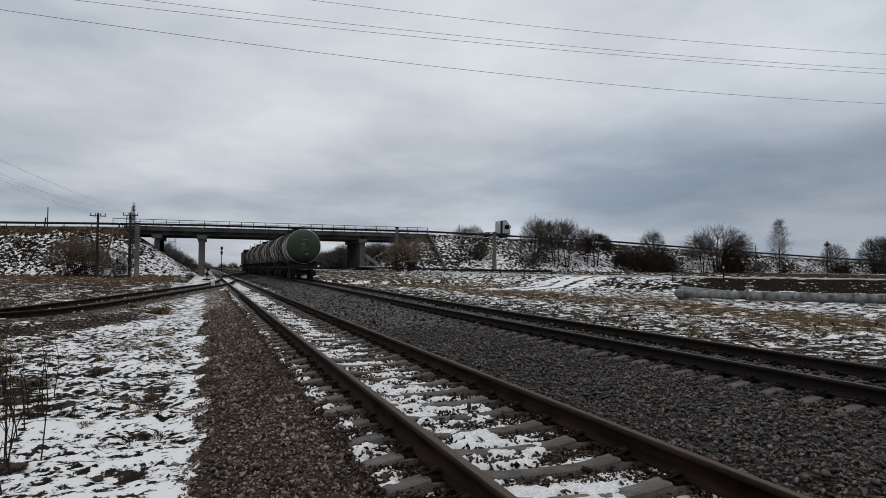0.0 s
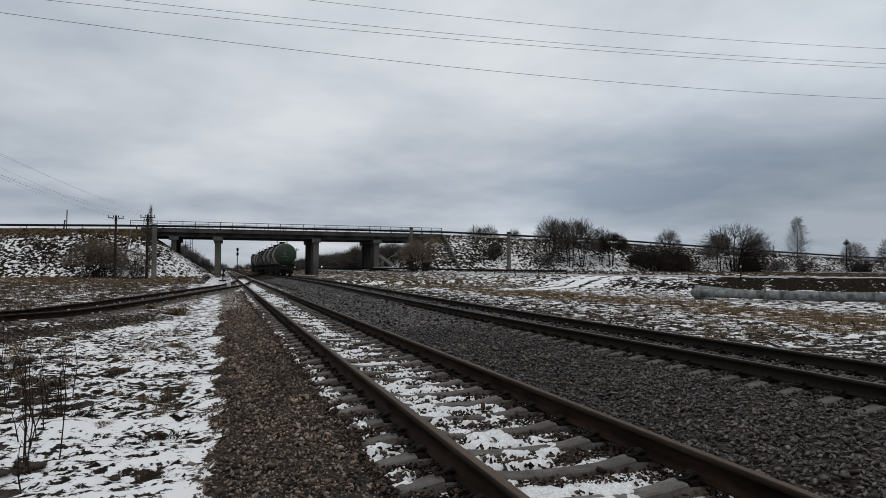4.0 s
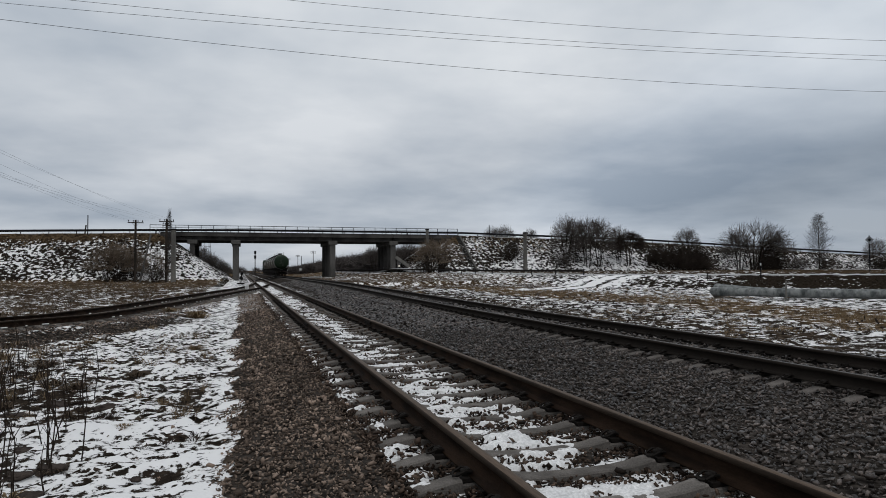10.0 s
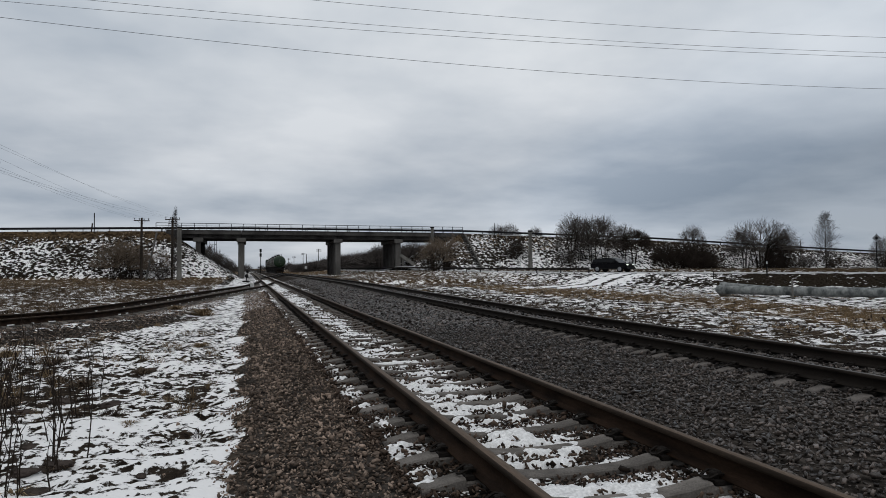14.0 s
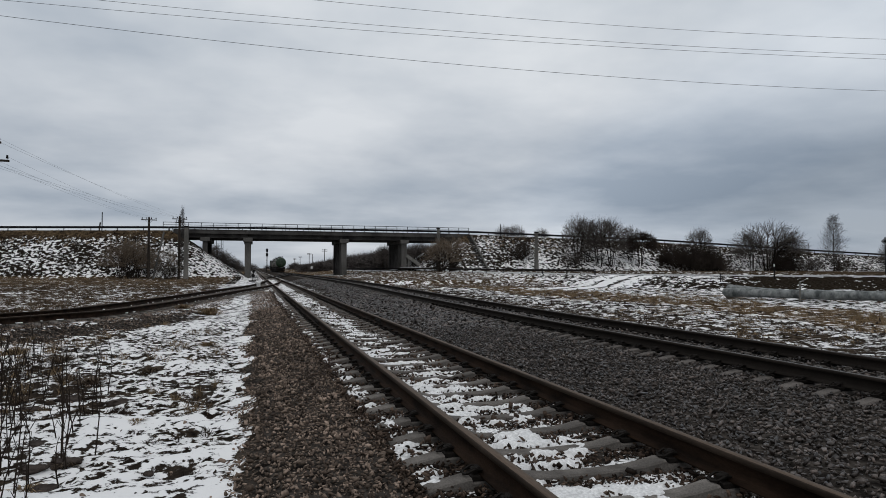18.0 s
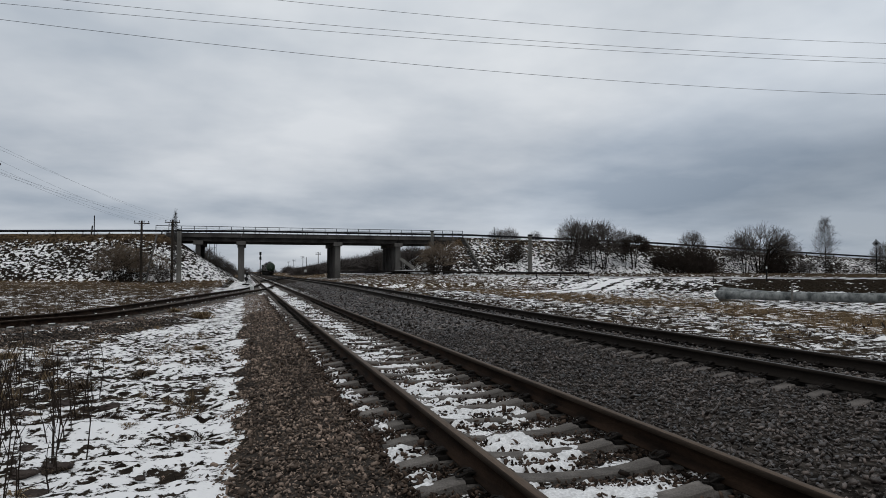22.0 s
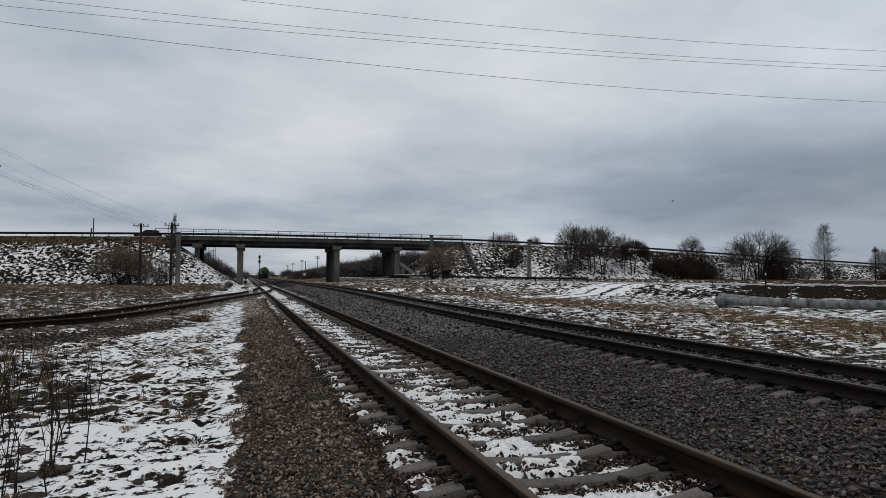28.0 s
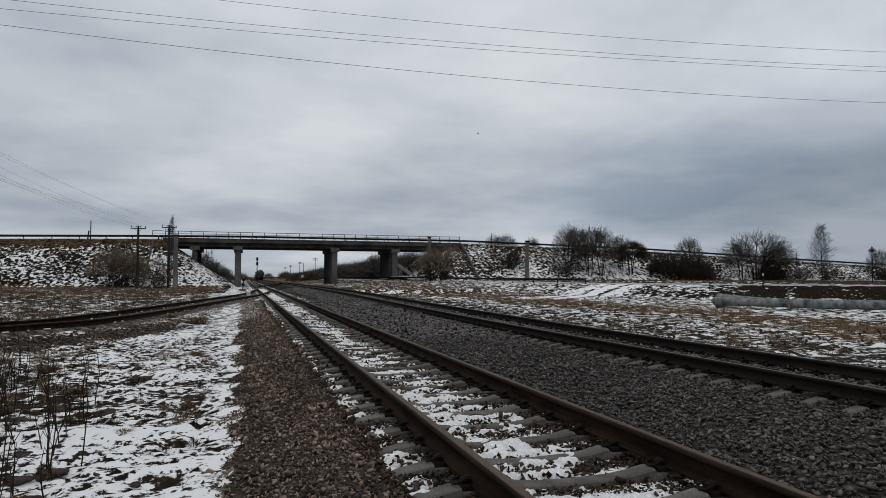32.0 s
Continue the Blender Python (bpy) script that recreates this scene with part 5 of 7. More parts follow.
def pear_tree(seed, height, half, limbs=120, thin=0.013):
    """Slender tree: one trunk, rising limbs that are longest a third of the way up, fine drooping twigs."""
    rng = np.random.default_rng(seed)
    sway = np.cumsum(rng.normal(0, 0.01 * height, (9, 2)), 0) * 0.5
    zs = np.linspace(-0.3, height * 0.98, 9)
    trunk = np.c_[sway, zs]
    fine = []
    for i in range(limbs):
        f = 0.12 + 0.84 * ((i + rng.uniform(0, 1)) / limbs)
        o = np.array([np.interp(f * height, zs, trunk[:, 0]), np.interp(f * height, zs, trunk[:, 1]), f * height])
        reach = half * min(1.0, 0.45 + 3.0 * (f - 0.12)) * (1.02 - f) ** 0.75 * 1.25 * rng.uniform(0.55, 1.05)
        a = i * 2.39996 + rng.uniform(-0.5, 0.5)
        e = o + np.array([math.cos(a) * reach, math.sin(a) * reach, reach * rng.uniform(0.35, 0.95)])
        m = (o + e) / 2 + np.array([math.cos(a), math.sin(a), -0.6]) * reach * 0.10
        k = np.linspace(0, 1, 4)[:, None]
        fine.append(((1 - k) ** 2 * o + 2 * k * (1 - k) * m + k ** 2 * e, np.linspace(0.040 * (1.1 - f), thin, 4)))
        for _ in range(9):
            q = o + (e - o) * rng.uniform(0.25, 1.0)
            d = rng.normal(0, 0.55, 3) + (e - o) / reach * 0.5 + np.array([0, 0, rng.uniform(-0.3, 0.5)])
            t = q + d / np.linalg.norm(d) * height * rng.uniform(0.03, 0.07)
            fine.append((np.array([q, t]), np.array([thin, thin * 0.7])))
            d = d + rng.normal(0, 0.5, 3)
            fine.append((np.array([t, t + d / np.linalg.norm(d) * height * 0.035]), np.array([thin * 0.8, thin * 0.6])))
    return [tubes([(trunk, np.linspace(0.15, 0.03, 9))], "stem")], tubes(fine, "twigs")


SHRUB = {
    "dome": dome_tree(21, 9.0, 4.6, 9, 9, 9, 0.09, 0.0125, 0.105),
    "dome_wide": dome_tree(22, 9.0, 6.0, 13, 6, 9, 0.10, 0.0125, 0.11, 0.34, 0.05),
    "crown": dome_tree(23, 8.0, 3.6, 4, 16, 16, 0.10, 0.018, 0.14, 0.62, -0.75),
    "brush": dome_tree(24, 5.6, 3.9, 15, 4, 5, 0.05, 0.012, 0.055, 0.20, 0.20),
    "spindle": pear_tree(25, 11.5, 3.3, 175),
    "thicket": grow(13, 16, 5.0, 0.85, 4, 3, 0.05, 0.18, 0.26, 0.75, 0.017, 0.1),
    "low": grow(15, 12, 3.2, 0.8, 4, 3, 0.03, 0.2, 0.25, 0.8, 0.011, 0.05),
    "sapling": grow(16, 1, 4.5, 0.55, 3, 5, 0.05, 0.3, 0.15, 0.05, 0.010, 0.2, 0.7),
}


def shrub(kind, x, y, size, label, cat="shrub", turn=0.0, red=False, hue=None, wide=1.0, z=None, group="bare shrubs"):
    gz = float(ground_z(x, y)) if z is None else z
    name = "bare_tree" if cat == "tree" else "bare_shrub"
    t = empty(name, label, cat, group, m=pose(x, y, gz - 0.05, 0, 0, turn) @ Matrix.Diagonal((size * wide, size * wide, size, 1)))
    limbs, twigs = SHRUB[kind]
    for me in limbs:
        link("trunk" if len(limbs) == 1 else "stem", me, BARK, t)
    b = link("crown", twigs, TWIG, t)
    if red or hue:
        b.material_slots[0].link = "OBJECT"
        b.material_slots[0].material = hue or RED_TWIG
    return t


# right-hand slope, from the bridge outward
for x, y, h, a, w in ((28.6, 99.6, 0.95, 20, 0.95), (31.2, 101.5, 1.10, 130, 1.0), (30.2, 103.4, 1.0, 250, 0.9)):
    shrub("brush", x, y, h, "tan bare brush with many thin fanned stems before the abutment", turn=a, wide=w, hue=TAN_TWIG)
shrub("thicket", 32.6, 106.5, 0.7, "dense dark bare brush at the foot of the abutment", turn=130, red=True, wide=0.9)
shrub("low", 27.4, 100.0, 1.2, "low brown bare shrub near the abutment", turn=60, red=True)
shrub("thicket", 46.8, 112.0, 1.0, "dark dense bare brush on the snowy slope", turn=175, red=True, wide=0.6)
shrub("thicket", 48.4, 112.6, 1.15, "dark dense bare brush on the snowy slope", turn=75, red=True, wide=0.65)
for x, y, k, h, a, w in ((59.2, 111.6, "dome", 1.02, 10, 0.70), (63.6, 111.0, "dome", 1.04, 70, 0.85), (66.4, 111.6, "dome", 1.00, 200, 0.75), (61.4, 112.4, "dome", 0.90, 300, 0.8)):
    shrub(k, x, y, h, "tall bare willow with many stems and a rounded crown", "tree", turn=a, wide=w, group="bare trees")
shrub("low", 57.6, 110.6, 1.3, "low bare shrub under the willows", turn=30)
shrub("crown", 73.0, 111.6, 0.82, "dark dense-crowned bare tree on bent trunks", "tree", turn=200, wide=1.05, red=True, group="bare trees")
shrub("dome", 71.4, 112.6, 0.78, "bare tree with a rounded crown of fine twigs", "tree", turn=120, wide=0.75, group="bare trees")
for x, y, h, a, w in ((78.6, 111.6, 0.95, 230, 0.7), (79.8, 112.2, 1.15, 330, 0.7), (82.0, 111.8, 1.25, 60, 0.7), (84.4, 111.6, 1.3, 190, 0.75), (80.6, 111.4, 1.00, 40, 0.7), (83.2, 110.6, 1.12, 110, 0.8), (86.8, 110.4, 1.15, 170, 0.8), (90.0, 110.4, 1.0, 200, 0.8), (85.0, 109.8, 1.15, 290, 0.8), (88.2, 109.6, 1.1, 10, 0.8), (85.8, 110.9, 1.30, 150, 0.75), (88.0, 111.2, 1.35, 80, 0.75), (89.6, 111.0, 1.25, 240, 0.75), (87.0, 111.4, 1.4, 20, 0.75)):
    shrub("thicket", x, y, h, "dark dense bare thicket at the slope's foot", turn=a, red=True, wide=w)
shrub("dome", 87.6, 113.0, 0.80, "bare tree whose rounded crown stands over a thicket", "tree", turn=15, wide=0.85, group="bare trees")
shrub("dome_wide", 103.2, 111.6, 1.14, "broad round-crowned bare willow with many stems", "tree", turn=10, wide=1.2, group="bare trees")
shrub("dome", 99.0, 111.0, 0.90, "bare willow stems beside a broad willow", "tree", turn=140, wide=0.85, group="bare trees")
shrub("dome", 107.6, 111.4, 0.86, "bare willow stems beside a broad willow", "tree", turn=260, wide=0.85, group="bare trees")
for x, y, h, a in ((104.4, 110.2, 1.15, 90), (106.8, 110.2, 1.2, 150), (105.6, 110.8, 1.3, 250), (108.4, 110.6, 1.1, 20)):
    shrub("thicket", x, y, h, "dark dense bare thicket under the broad willow", turn=a, wide=0.75, red=True)
shrub("spindle", 121.8, 112.6, 1.06, "slender bare birch with fine twigs", "tree", turn=30, group="bare trees", hue=BIRCH_TWIG)
shrub("thicket", 122.4, 111.6, 0.85, "dark bare brush under the birch", turn=0, wide=0.75, red=True)
shrub("low", 114.5, 112.0, 1.4, "low dark bare shrub on the slope", turn=100)
shrub("low", 117.0, 112.4, 1.2, "low dark bare shrub on the slope", turn=220)
shrub("dome", 140.6, 114.0, 0.78, "bare tree beside the falling road", "tree", turn=40, group="bare trees", wide=0.9)
shrub("thicket", 139.0, 112.0, 0.95, "dark bare brush on the slope", turn=140, red=True)
shrub("thicket", 142.6, 112.0, 0.95, "dark bare brush on the slope", turn=240, red=True)
for x, y, h, a in ((151.5, 111.6, 1.0, 80), (156.0, 112.0, 1.05, 190), (161.0, 112.4, 1.05, 300)):
    shrub("dome", x, y, h, "dark bushy bare tree at the slope's end", "tree", turn=a, wide=0.95, red=True, group="bare trees")
for x, y, a in ((150.0, 110.4, 10), (153.8, 110.2, 120), (158.0, 110.4, 210)):
    shrub("thicket", x, y, 1.2, "dark bare thicket at the slope's end", turn=a, red=True)
for x, h in ((134, 1.2), (137, 1.0), (185, 1.3), (195, 1.2)):
    shrub("low", x, 150.0, h * 1.6, "bare shrub beyond the road", turn=x)
# tops that show over the road
for x, k, s, a in ((54.0, "dome", 0.70, 0), (57.0, "dome", 0.74, 90), (63.2, "dome", 0.68, 20)):
    shrub(k, x, 136.5, s, "bare bushy tree behind the embankment road", "tree", turn=a, wide=0.8, group="bare trees")
for x, y, k, s, a in ((84.0, 137, "dome", 0.48, 15), (-4.0, 141.5, "sapling", 0.9, 0)):
    shrub(k, x, y, s, "bare bushy tree behind the embankment road", "tree", turn=a, wide=0.7, group="bare trees")
# left-hand slope
for x, y, h, a, w in ((-18.9, 105.6, 1.10, 200, 0.8), (-16.8, 106.4, 1.12, 290, 0.85), (-17.6, 106.0, 1.03, 15, 0.95), (-15.4, 107.4, 0.80, 100, 0.8)):
    shrub("brush", x, y, h, "tall tan-brown bare shrub with many fanned stems before the slope", turn=a, wide=w, hue=TAN_TWIG)
shrub("brush", -12.6, 105.6, 0.9, "tan bare shrub round the feet of the poles", turn=200, wide=0.7, hue=TAN_TWIG)
shrub("low", -12.3, 104.6, 1.1, "low bare shrub round the poles' feet", turn=80)
shrub("spindle", -10.7, 107.6, 0.94, "thin bare birch behind the poles", "tree", turn=40, group="bare trees", wide=0.30, hue=BIRCH_TWIG)
# beyond the bridge
for x, y, k, s, a in ((-8.6, 143, "dome", 0.74, 10), (-7.0, 144, "dome", 0.66, 120), (-5.4, 145, "dome", 0.54, 200), (-3.6, 146, "dome", 0.42, 60), (-7.4, 143, "thicket", 1.3, 80), (-5.6, 144, "thicket", 1.1, 40), (-4.0, 147, "thicket", 0.8, 300), (33.0, 150, "dome", 0.72, 0), (36.5, 146, "dome", 0.76, 50), (30.0, 152, "dome", 0.68, 90), (39.5, 147, "dome", 0.68, 130)):
    shrub(k, x, y, s, "bare shrub beyond the bridge", turn=a)


def far_woods():
    """Distant bare woods that close the view; countless crowns joined."""
    rng = np.random.default_rng(5)
    # one crown: slim twigs that fan out from inner forks to an uneven dome
    n = 560
    d = rng.normal(0, 1, (n, 3))
    d[:, 2] = np.abs(d[:, 2]) * 1.1 - 0.25
    d /= np.linalg.norm(d, axis=1)[:, None]
    lobe = 0.80 + 0.5 * fbm(d[:, 0] * 2.3 + 9, d[:, 1] * 2.3 + d[:, 2] * 1.7, 3, 91)
    fork = d * rng.uniform(0.25, 0.75, (n, 1)) + rng.normal(0, 0.05, (n, 3))
    tip = d * (lobe * rng.uniform(0.80, 1.10, n))[:, None] + rng.normal(0, 0.10, (n, 3))
    flat = np.cross(tip - fork, rng.normal(0, 1, (n, 3)))
    flat *= (rng.uniform(0.012, 0.024, n) / (np.linalg.norm(flat, axis=1) + 1e-6))[:, None]
    base = np.stack([fork - flat, fork + flat, tip], 1).reshape(-1, 3) * np.array([3.2, 3.2, 3.2]) + np.array([0, 0, 2.0])
    pick = np.arange(3 * n).reshape(-1, 3)
    spots = []
    for i in range(380):
        y, k = rng.uniform(205, 360), rng.uniform(0.055, 0.30)
        spots.append((k * y + 3, y, rng.uniform(0.35, 0.6) + 1.3 * min(1, (k - 0.055) / 0.15)))
    for i in range(40):
        y = rng.uniform(150, 330)
        spots.append((rng.uniform(-0.085, -0.03) * y - 2.5, y, rng.uniform(0.6, 1.0)))
    for i in range(90):
        spots.append((rng.uniform(-120, 330), rng.uniform(400, 560), rng.uniform(0.7, 1.25)))
    V, Fa = [], []
    for i, (x, y, s) in enumerate(spots):
        a = rng.uniform(0, 6.28)
        c, sn = math.cos(a) * s * 1.4, math.sin(a) * s * 1.4
        V.append(np.stack([base[:, 0] * c - base[:, 1] * sn + x, base[:, 0] * sn + base[:, 1] * c + y, base[:, 2] * s * 1.15 + float(ground_z(x, y)) - 1.5 * s], 1))
        Fa.append(pick + i * len(base))
    tagged(link("far_woods", mesh_np("far_woods", np.concatenate(V), np.concatenate(Fa)), FAR_TWIG, None), "distant dark bare woods along the line", "woods", kind="stuff")


far_woods()


# ---- pipeline, posts and signs by the lower road ----
def pipeline():
    pl = empty("heating_pipeline", "two thick grey clad pipes lying along the field", "pipeline")
    axis = [(26.7, 31.6), (29.2, 29.0), (31.9, 25.6), (40.0, 15.4), (52.0, 0.0), (64, -15)]
    for k, (off, lift) in enumerate(((0.0, -0.075), (0.95, -0.14))):
        p = np.array(axis, float) + np.array([0.79, 0.61]) * off
        rr = 0.245 - 0.01 * k
        # the elbow turns back and down into the bank
        o, d2, back = np.array([*p[0], lift]), np.array([0.61, -0.79, 0.0]), np.array([0.79, 0.61, 0.0])
        bend = [tuple(o + back * e + d2 * f + np.array([0, 0, g])) for e, f, g in ((0.80, -0.10, -0.75), (0.62, -0.22, -0.25), (0.25, -0.28, 0.02 + 0.27 * k), (0.0, 0.10, 0.03 + 0.22 * k))]
        run = [(a[0], a[1], lift) for a in p[1:]]
        line = spline(bend + run, 10)
        t = np.gradient(line, axis=0)
        t /= np.linalg.norm(t, axis=1)[:, None]
        side = np.cross(t, (0.79, 0.61, 0.0))
        side /= np.linalg.norm(side, axis=1)[:, None]
        up = np.cross(side, t)
        n = 24
        an = np.arange(n) * 2 * math.pi / n
        V = (line[:, None] + rr * (side[:, None] * np.cos(an)[None, :, None] + up[:, None] * np.sin(an)[None, :, None])).reshape(-1, 3)
        i = np.arange(len(line) - 1)[:, None] * n
        j = np.arange(n)[None]
        q = np.stack([i + j, i + (j + 1) % n, i + n + (j + 1) % n, i + n + j], -1).reshape(-1, 4)
        me = mesh_np("pipe", V, q, True)
        me.materials.append(PIPE), me.materials.append(PIPE_END)
        idx = np.zeros(len(q), np.int32)
        idx[: 24 * n] = 1
        me.polygons.foreach_set("material_index", idx)
        link("pipe", me, None, pl)
        d = Vector(run[2]) - Vector(run[1])
        d.normalize()
        for m in range(6):
            c = Vector(run[1]) + d * (m * 3.6 + 1.0)
            g = float(ground_z(c.x, c.y)) - 0.06
            part("support_block", box_bm(0, 0, 0, 0.40, 0.30, lift - rr - g + 0.05, 0.02, m=pose(c.x, c.y, (lift - rr + g + 0.05) / 2, 0, 0, 38)), CONCRETE, pl, "low concrete support block")
        for m in range(7):
            c = Vector(run[1]) + d * (m * 1.9 - 0.4)
            part("cladding_band", rod_bm(c - d * 0.04, c + d * 0.04, rr + 0.008, n=24), PIPE, pl)


pipeline()


def post(x, y, height, r, material, label, cat="marker post", name="marker_post", tip=None):
    gz = float(ground_z(x, y))
    po = empty(name, label, cat, "marker posts", m=pose(x, y, gz))
    part("post", rod_bm((0, 0, -0.2), (0, 0, height), r, r * 0.92, n=8), material, po)
    if tip:
        part("tip", rod_bm((0, 0, height), (0, 0, height + 0.22), r * 1.1, n=8), tip, po)
    return po


post(28.75, 28.75, 1.05, 0.055, POLE_CONC, "grey weathered marker post before the pipeline")
post(44.4, 47.2, 1.1, 0.055, BLACK, "dark road marker post with a white top", tip=WHITE)
post(41.0, 50.0, 0.75, 0.045, BLACK, "short dark road marker post")
post(115.4, 113.0, 5.4, 0.06, BLACK, "tall dark post with a small box on the slope", tip=BLACK)
post(46.7, 107.0, 2.2, 0.05, WHITE, "white marker post before the slope")


def sign_post(x, y, height, shape, label):
    gz = float(ground_z(x, y))
    s = empty("road_sign", label, "road sign", "road signs", m=pose(x, y, gz, 0, 0, -32))
    part("post", rod_bm((0, 0, -0.2), (0, 0, height), 0.045, n=8), STEEL, s)
    bm = bmesh.new()
    if shape == "diamond":
        add_box(bm, 0, -0.06, 0, 0.54, 0.02, 0.54, 0.004, m=Matrix.Translation((0, 0, height - 0.42)) @ Matrix.Rotation(radians(45), 4, "Y"))
    else:
        add_rod(bm, (0, -0.05, height - 0.3), (0, -0.08, height - 0.3), 0.34, n=20)
    part("plate", bm, SIGN_YELLOW if shape == "diamond" else BLACK, s)
    if shape == "diamond":
        part("symbol", box_bm(0, -0.075, 0, 0.24, 0.01, 0.24, 0.003, m=Matrix.Translation((0, 0, height - 0.42)) @ Matrix.Rotation(radians(45), 4, "Y")), BLACK, s)
    bm = bmesh.new()
    add_box(bm, 0, -0.035, height - 0.3, 0.5, 0.03, 0.05, 0.004)
    part("bracket", bm, STEEL, s)


sign_post(57.5, 47.4, 3.6, "diamond", "grey-backed diamond road sign on a thin post")
sign_post(117.5, 119.0, 3.2, "round", "round road sign on the embankment edge")


def mast(x, y):
    """Two dark stakes at the road's edge."""
    gz = float(road_z(x)) - 0.1
    m = empty("road_stakes", "pair of dark stakes at the embankment road's edge", "stakes", m=pose(x, y, gz))
    part("tall_stake", box_bm(0, 0, 1.5, 0.14, 0.10, 3.2, 0.02), BLACK, m)
    part("short_stake", box_bm(-0.42, 0.05, 0.65, 0.20, 0.12, 1.5, 0.02, m=Matrix.Rotation(radians(6), 4, "Y")), WOOD, m)


mast(-24.0, 118.2)
mast_2 = empty("road_stake", "thin dark stake at the embankment road's edge", "stakes", m=pose(46.4, 119.0, 7.6))
part("stake", box_bm(0, 0, 1.2, 0.13, 0.10, 2.6, 0.02), BLACK, mast_2)


def signal(x, y):
    s = empty("railway_signal", "dark railway colour-light signal with two heads on a mast", "railway signal", m=pose(x, y, -0.4))
    part("mast", rod_bm((0, 0, -0.2), (0, 0, 8.4), 0.12, 0.09, n=10), IRON, s)
    for z in (8.3, 6.7):
        h = part("signal_head", box_bm(0, -0.18, z, 0.75, 0.30, 1.15, 0.06), BLACK, s)
        for dz in (-0.3, 0.0, 0.3):
            part("lens", rod_bm((0, -0.34, z + dz), (0, -0.40, z + dz), 0.09, n=12), GLASS, h)
    part("foot", box_bm(0, 0, 0.1, 0.6, 0.6, 0.5, 0.03), CONCRETE, s)
    bm = bmesh.new()
    for i in range(18):
        add_box(bm, 0, 0.26, 0.5 + i * 0.42, 0.40, 0.03, 0.03)
    for dx in (-0.2, 0.2):
        add_rod(bm, (dx, 0.26, 0.2), (dx, 0.26, 8.0), 0.02, n=5)
    part("ladder", bm, IRON, s)


signal(4.55, 238.8)
# lineside poles beyond the bridge
for x, y, h in ((28.4, 274, 8.8), (27.8, 344, 8.8), (29.3, 435, 8.8), (30.6, 516, 8.8)):
    telegraph_pole(x, y, h, [(h - 0.4, 1.1), (h - 1.0, 1.1)], "distant dark telegraph pole with two crossarms", 0, 0.17)
lone = empty("bare_pole", "distant bare dark pole", "pole", m=pose(28.8, 335, -0.3))
part("pole", rod_bm((0, 0, -0.3), (0, 0, 9.2), 0.2, 0.14, n=8), WOOD, lone)
board = empty("track_board", "small white board beside the line", "board", m=pose(17.4, 205, -0.3))
part("post", rod_bm((0, 0, -0.2), (0, 0, 2.1), 0.05, n=6), IRON, board)
part("plate", box_bm(0, -0.07, 2.0, 0.7, 0.03, 0.8, 0.01), WHITE, board)
# steel lattice mast behind the left abutment
lat = empty("lattice_mast", "grey steel lattice mast behind the abutment", "mast", m=pose(-7.6, 160, -0.3))
for dx, dy, top in ((-0.72, 0, 9.4), (0.72, 0, 8.6), (0.30, 0.9, 8.6)):
    part("leg", rod_bm((dx, dy, 0), (dx, dy, top), 0.055, n=6), STEEL, lat)
for i in range(8):
    part("rung", rod_bm((-0.72, 0, 0.8 + i * 1.1), (0.72, 0, 0.8 + i * 1.1), 0.04, n=5), STEEL, lat)
    if i % 2:
        part("brace", rod_bm((-0.72, 0, 0.8 + i * 1.1), (0.72, 0, 1.9 + i * 1.1), 0.025, n=5), STEEL, lat)


def switch_stand(x, y):
    s = empty("switch_stand", "dark iron point lever stand beside the turnout", "switch stand", m=pose(x, y, -0.3))
    part("base", box_bm(0, 0, 0.08, 0.9, 0.4, 0.18, 0.03), IRON, s)
    part("lever", rod_bm((0, 0, 0.1), (0.12, 0, 1.25), 0.05, 0.04, n=8), IRON, s)
    part("weight", rod_bm((0.05, -0.1, 0.75), (0.05, 0.12, 0.75), 0.22, n=14), BLACK, s)
    part("target", box_bm(0.12, -0.02, 1.3, 0.3, 0.05, 0.3, 0.02), BLACK, s)


switch_stand(-0.1, 83.6)
limit = empty("fouling_post", "short white and black post between converging tracks", "marker post", m=pose(0.42, 57.4, -0.35))
part("post", box_bm(0, 0, 0.22, 0.32, 0.20, 0.50, 0.03), WHITE, limit)
part("base", box_bm(0, 0, 0.0, 0.36, 0.24, 0.12, 0.02), BLACK, limit)


# ---- the tank train ----
def prism(bm, outline, x0, x1):
    """A solid from an outline in (y, z), between two x."""
    a = [bm.verts.new((x0, y, z)) for y, z in outline]
    b = [bm.verts.new((x1, y, z)) for y, z in outline]
    n = len(outline)
    bm.faces.new(a[::-1]), bm.faces.new(b)
    for i in range(n):
        bm.faces.new((a[i], a[(i + 1) % n], b[(i + 1) % n], b[i]))
    bmesh.ops.recalc_face_normals(bm, faces=bm.faces[:])


def wheelset(parent, y):
    bm = bmesh.new()
    for s in (-1, 1):
        add_rod(bm, (s * 0.72, y, 0.475), (s * 0.85, y, 0.475), 0.475, n=24)
        add_rod(bm, (s * 0.69, y, 0.475), (s * 0.73, y, 0.475), 0.505, n=24)
    add_rod(bm, (-1.05, y, 0.475), (1.05, y, 0.475), 0.08, n=10)
    part("wheelset", bm, WHEEL_STEEL, parent)


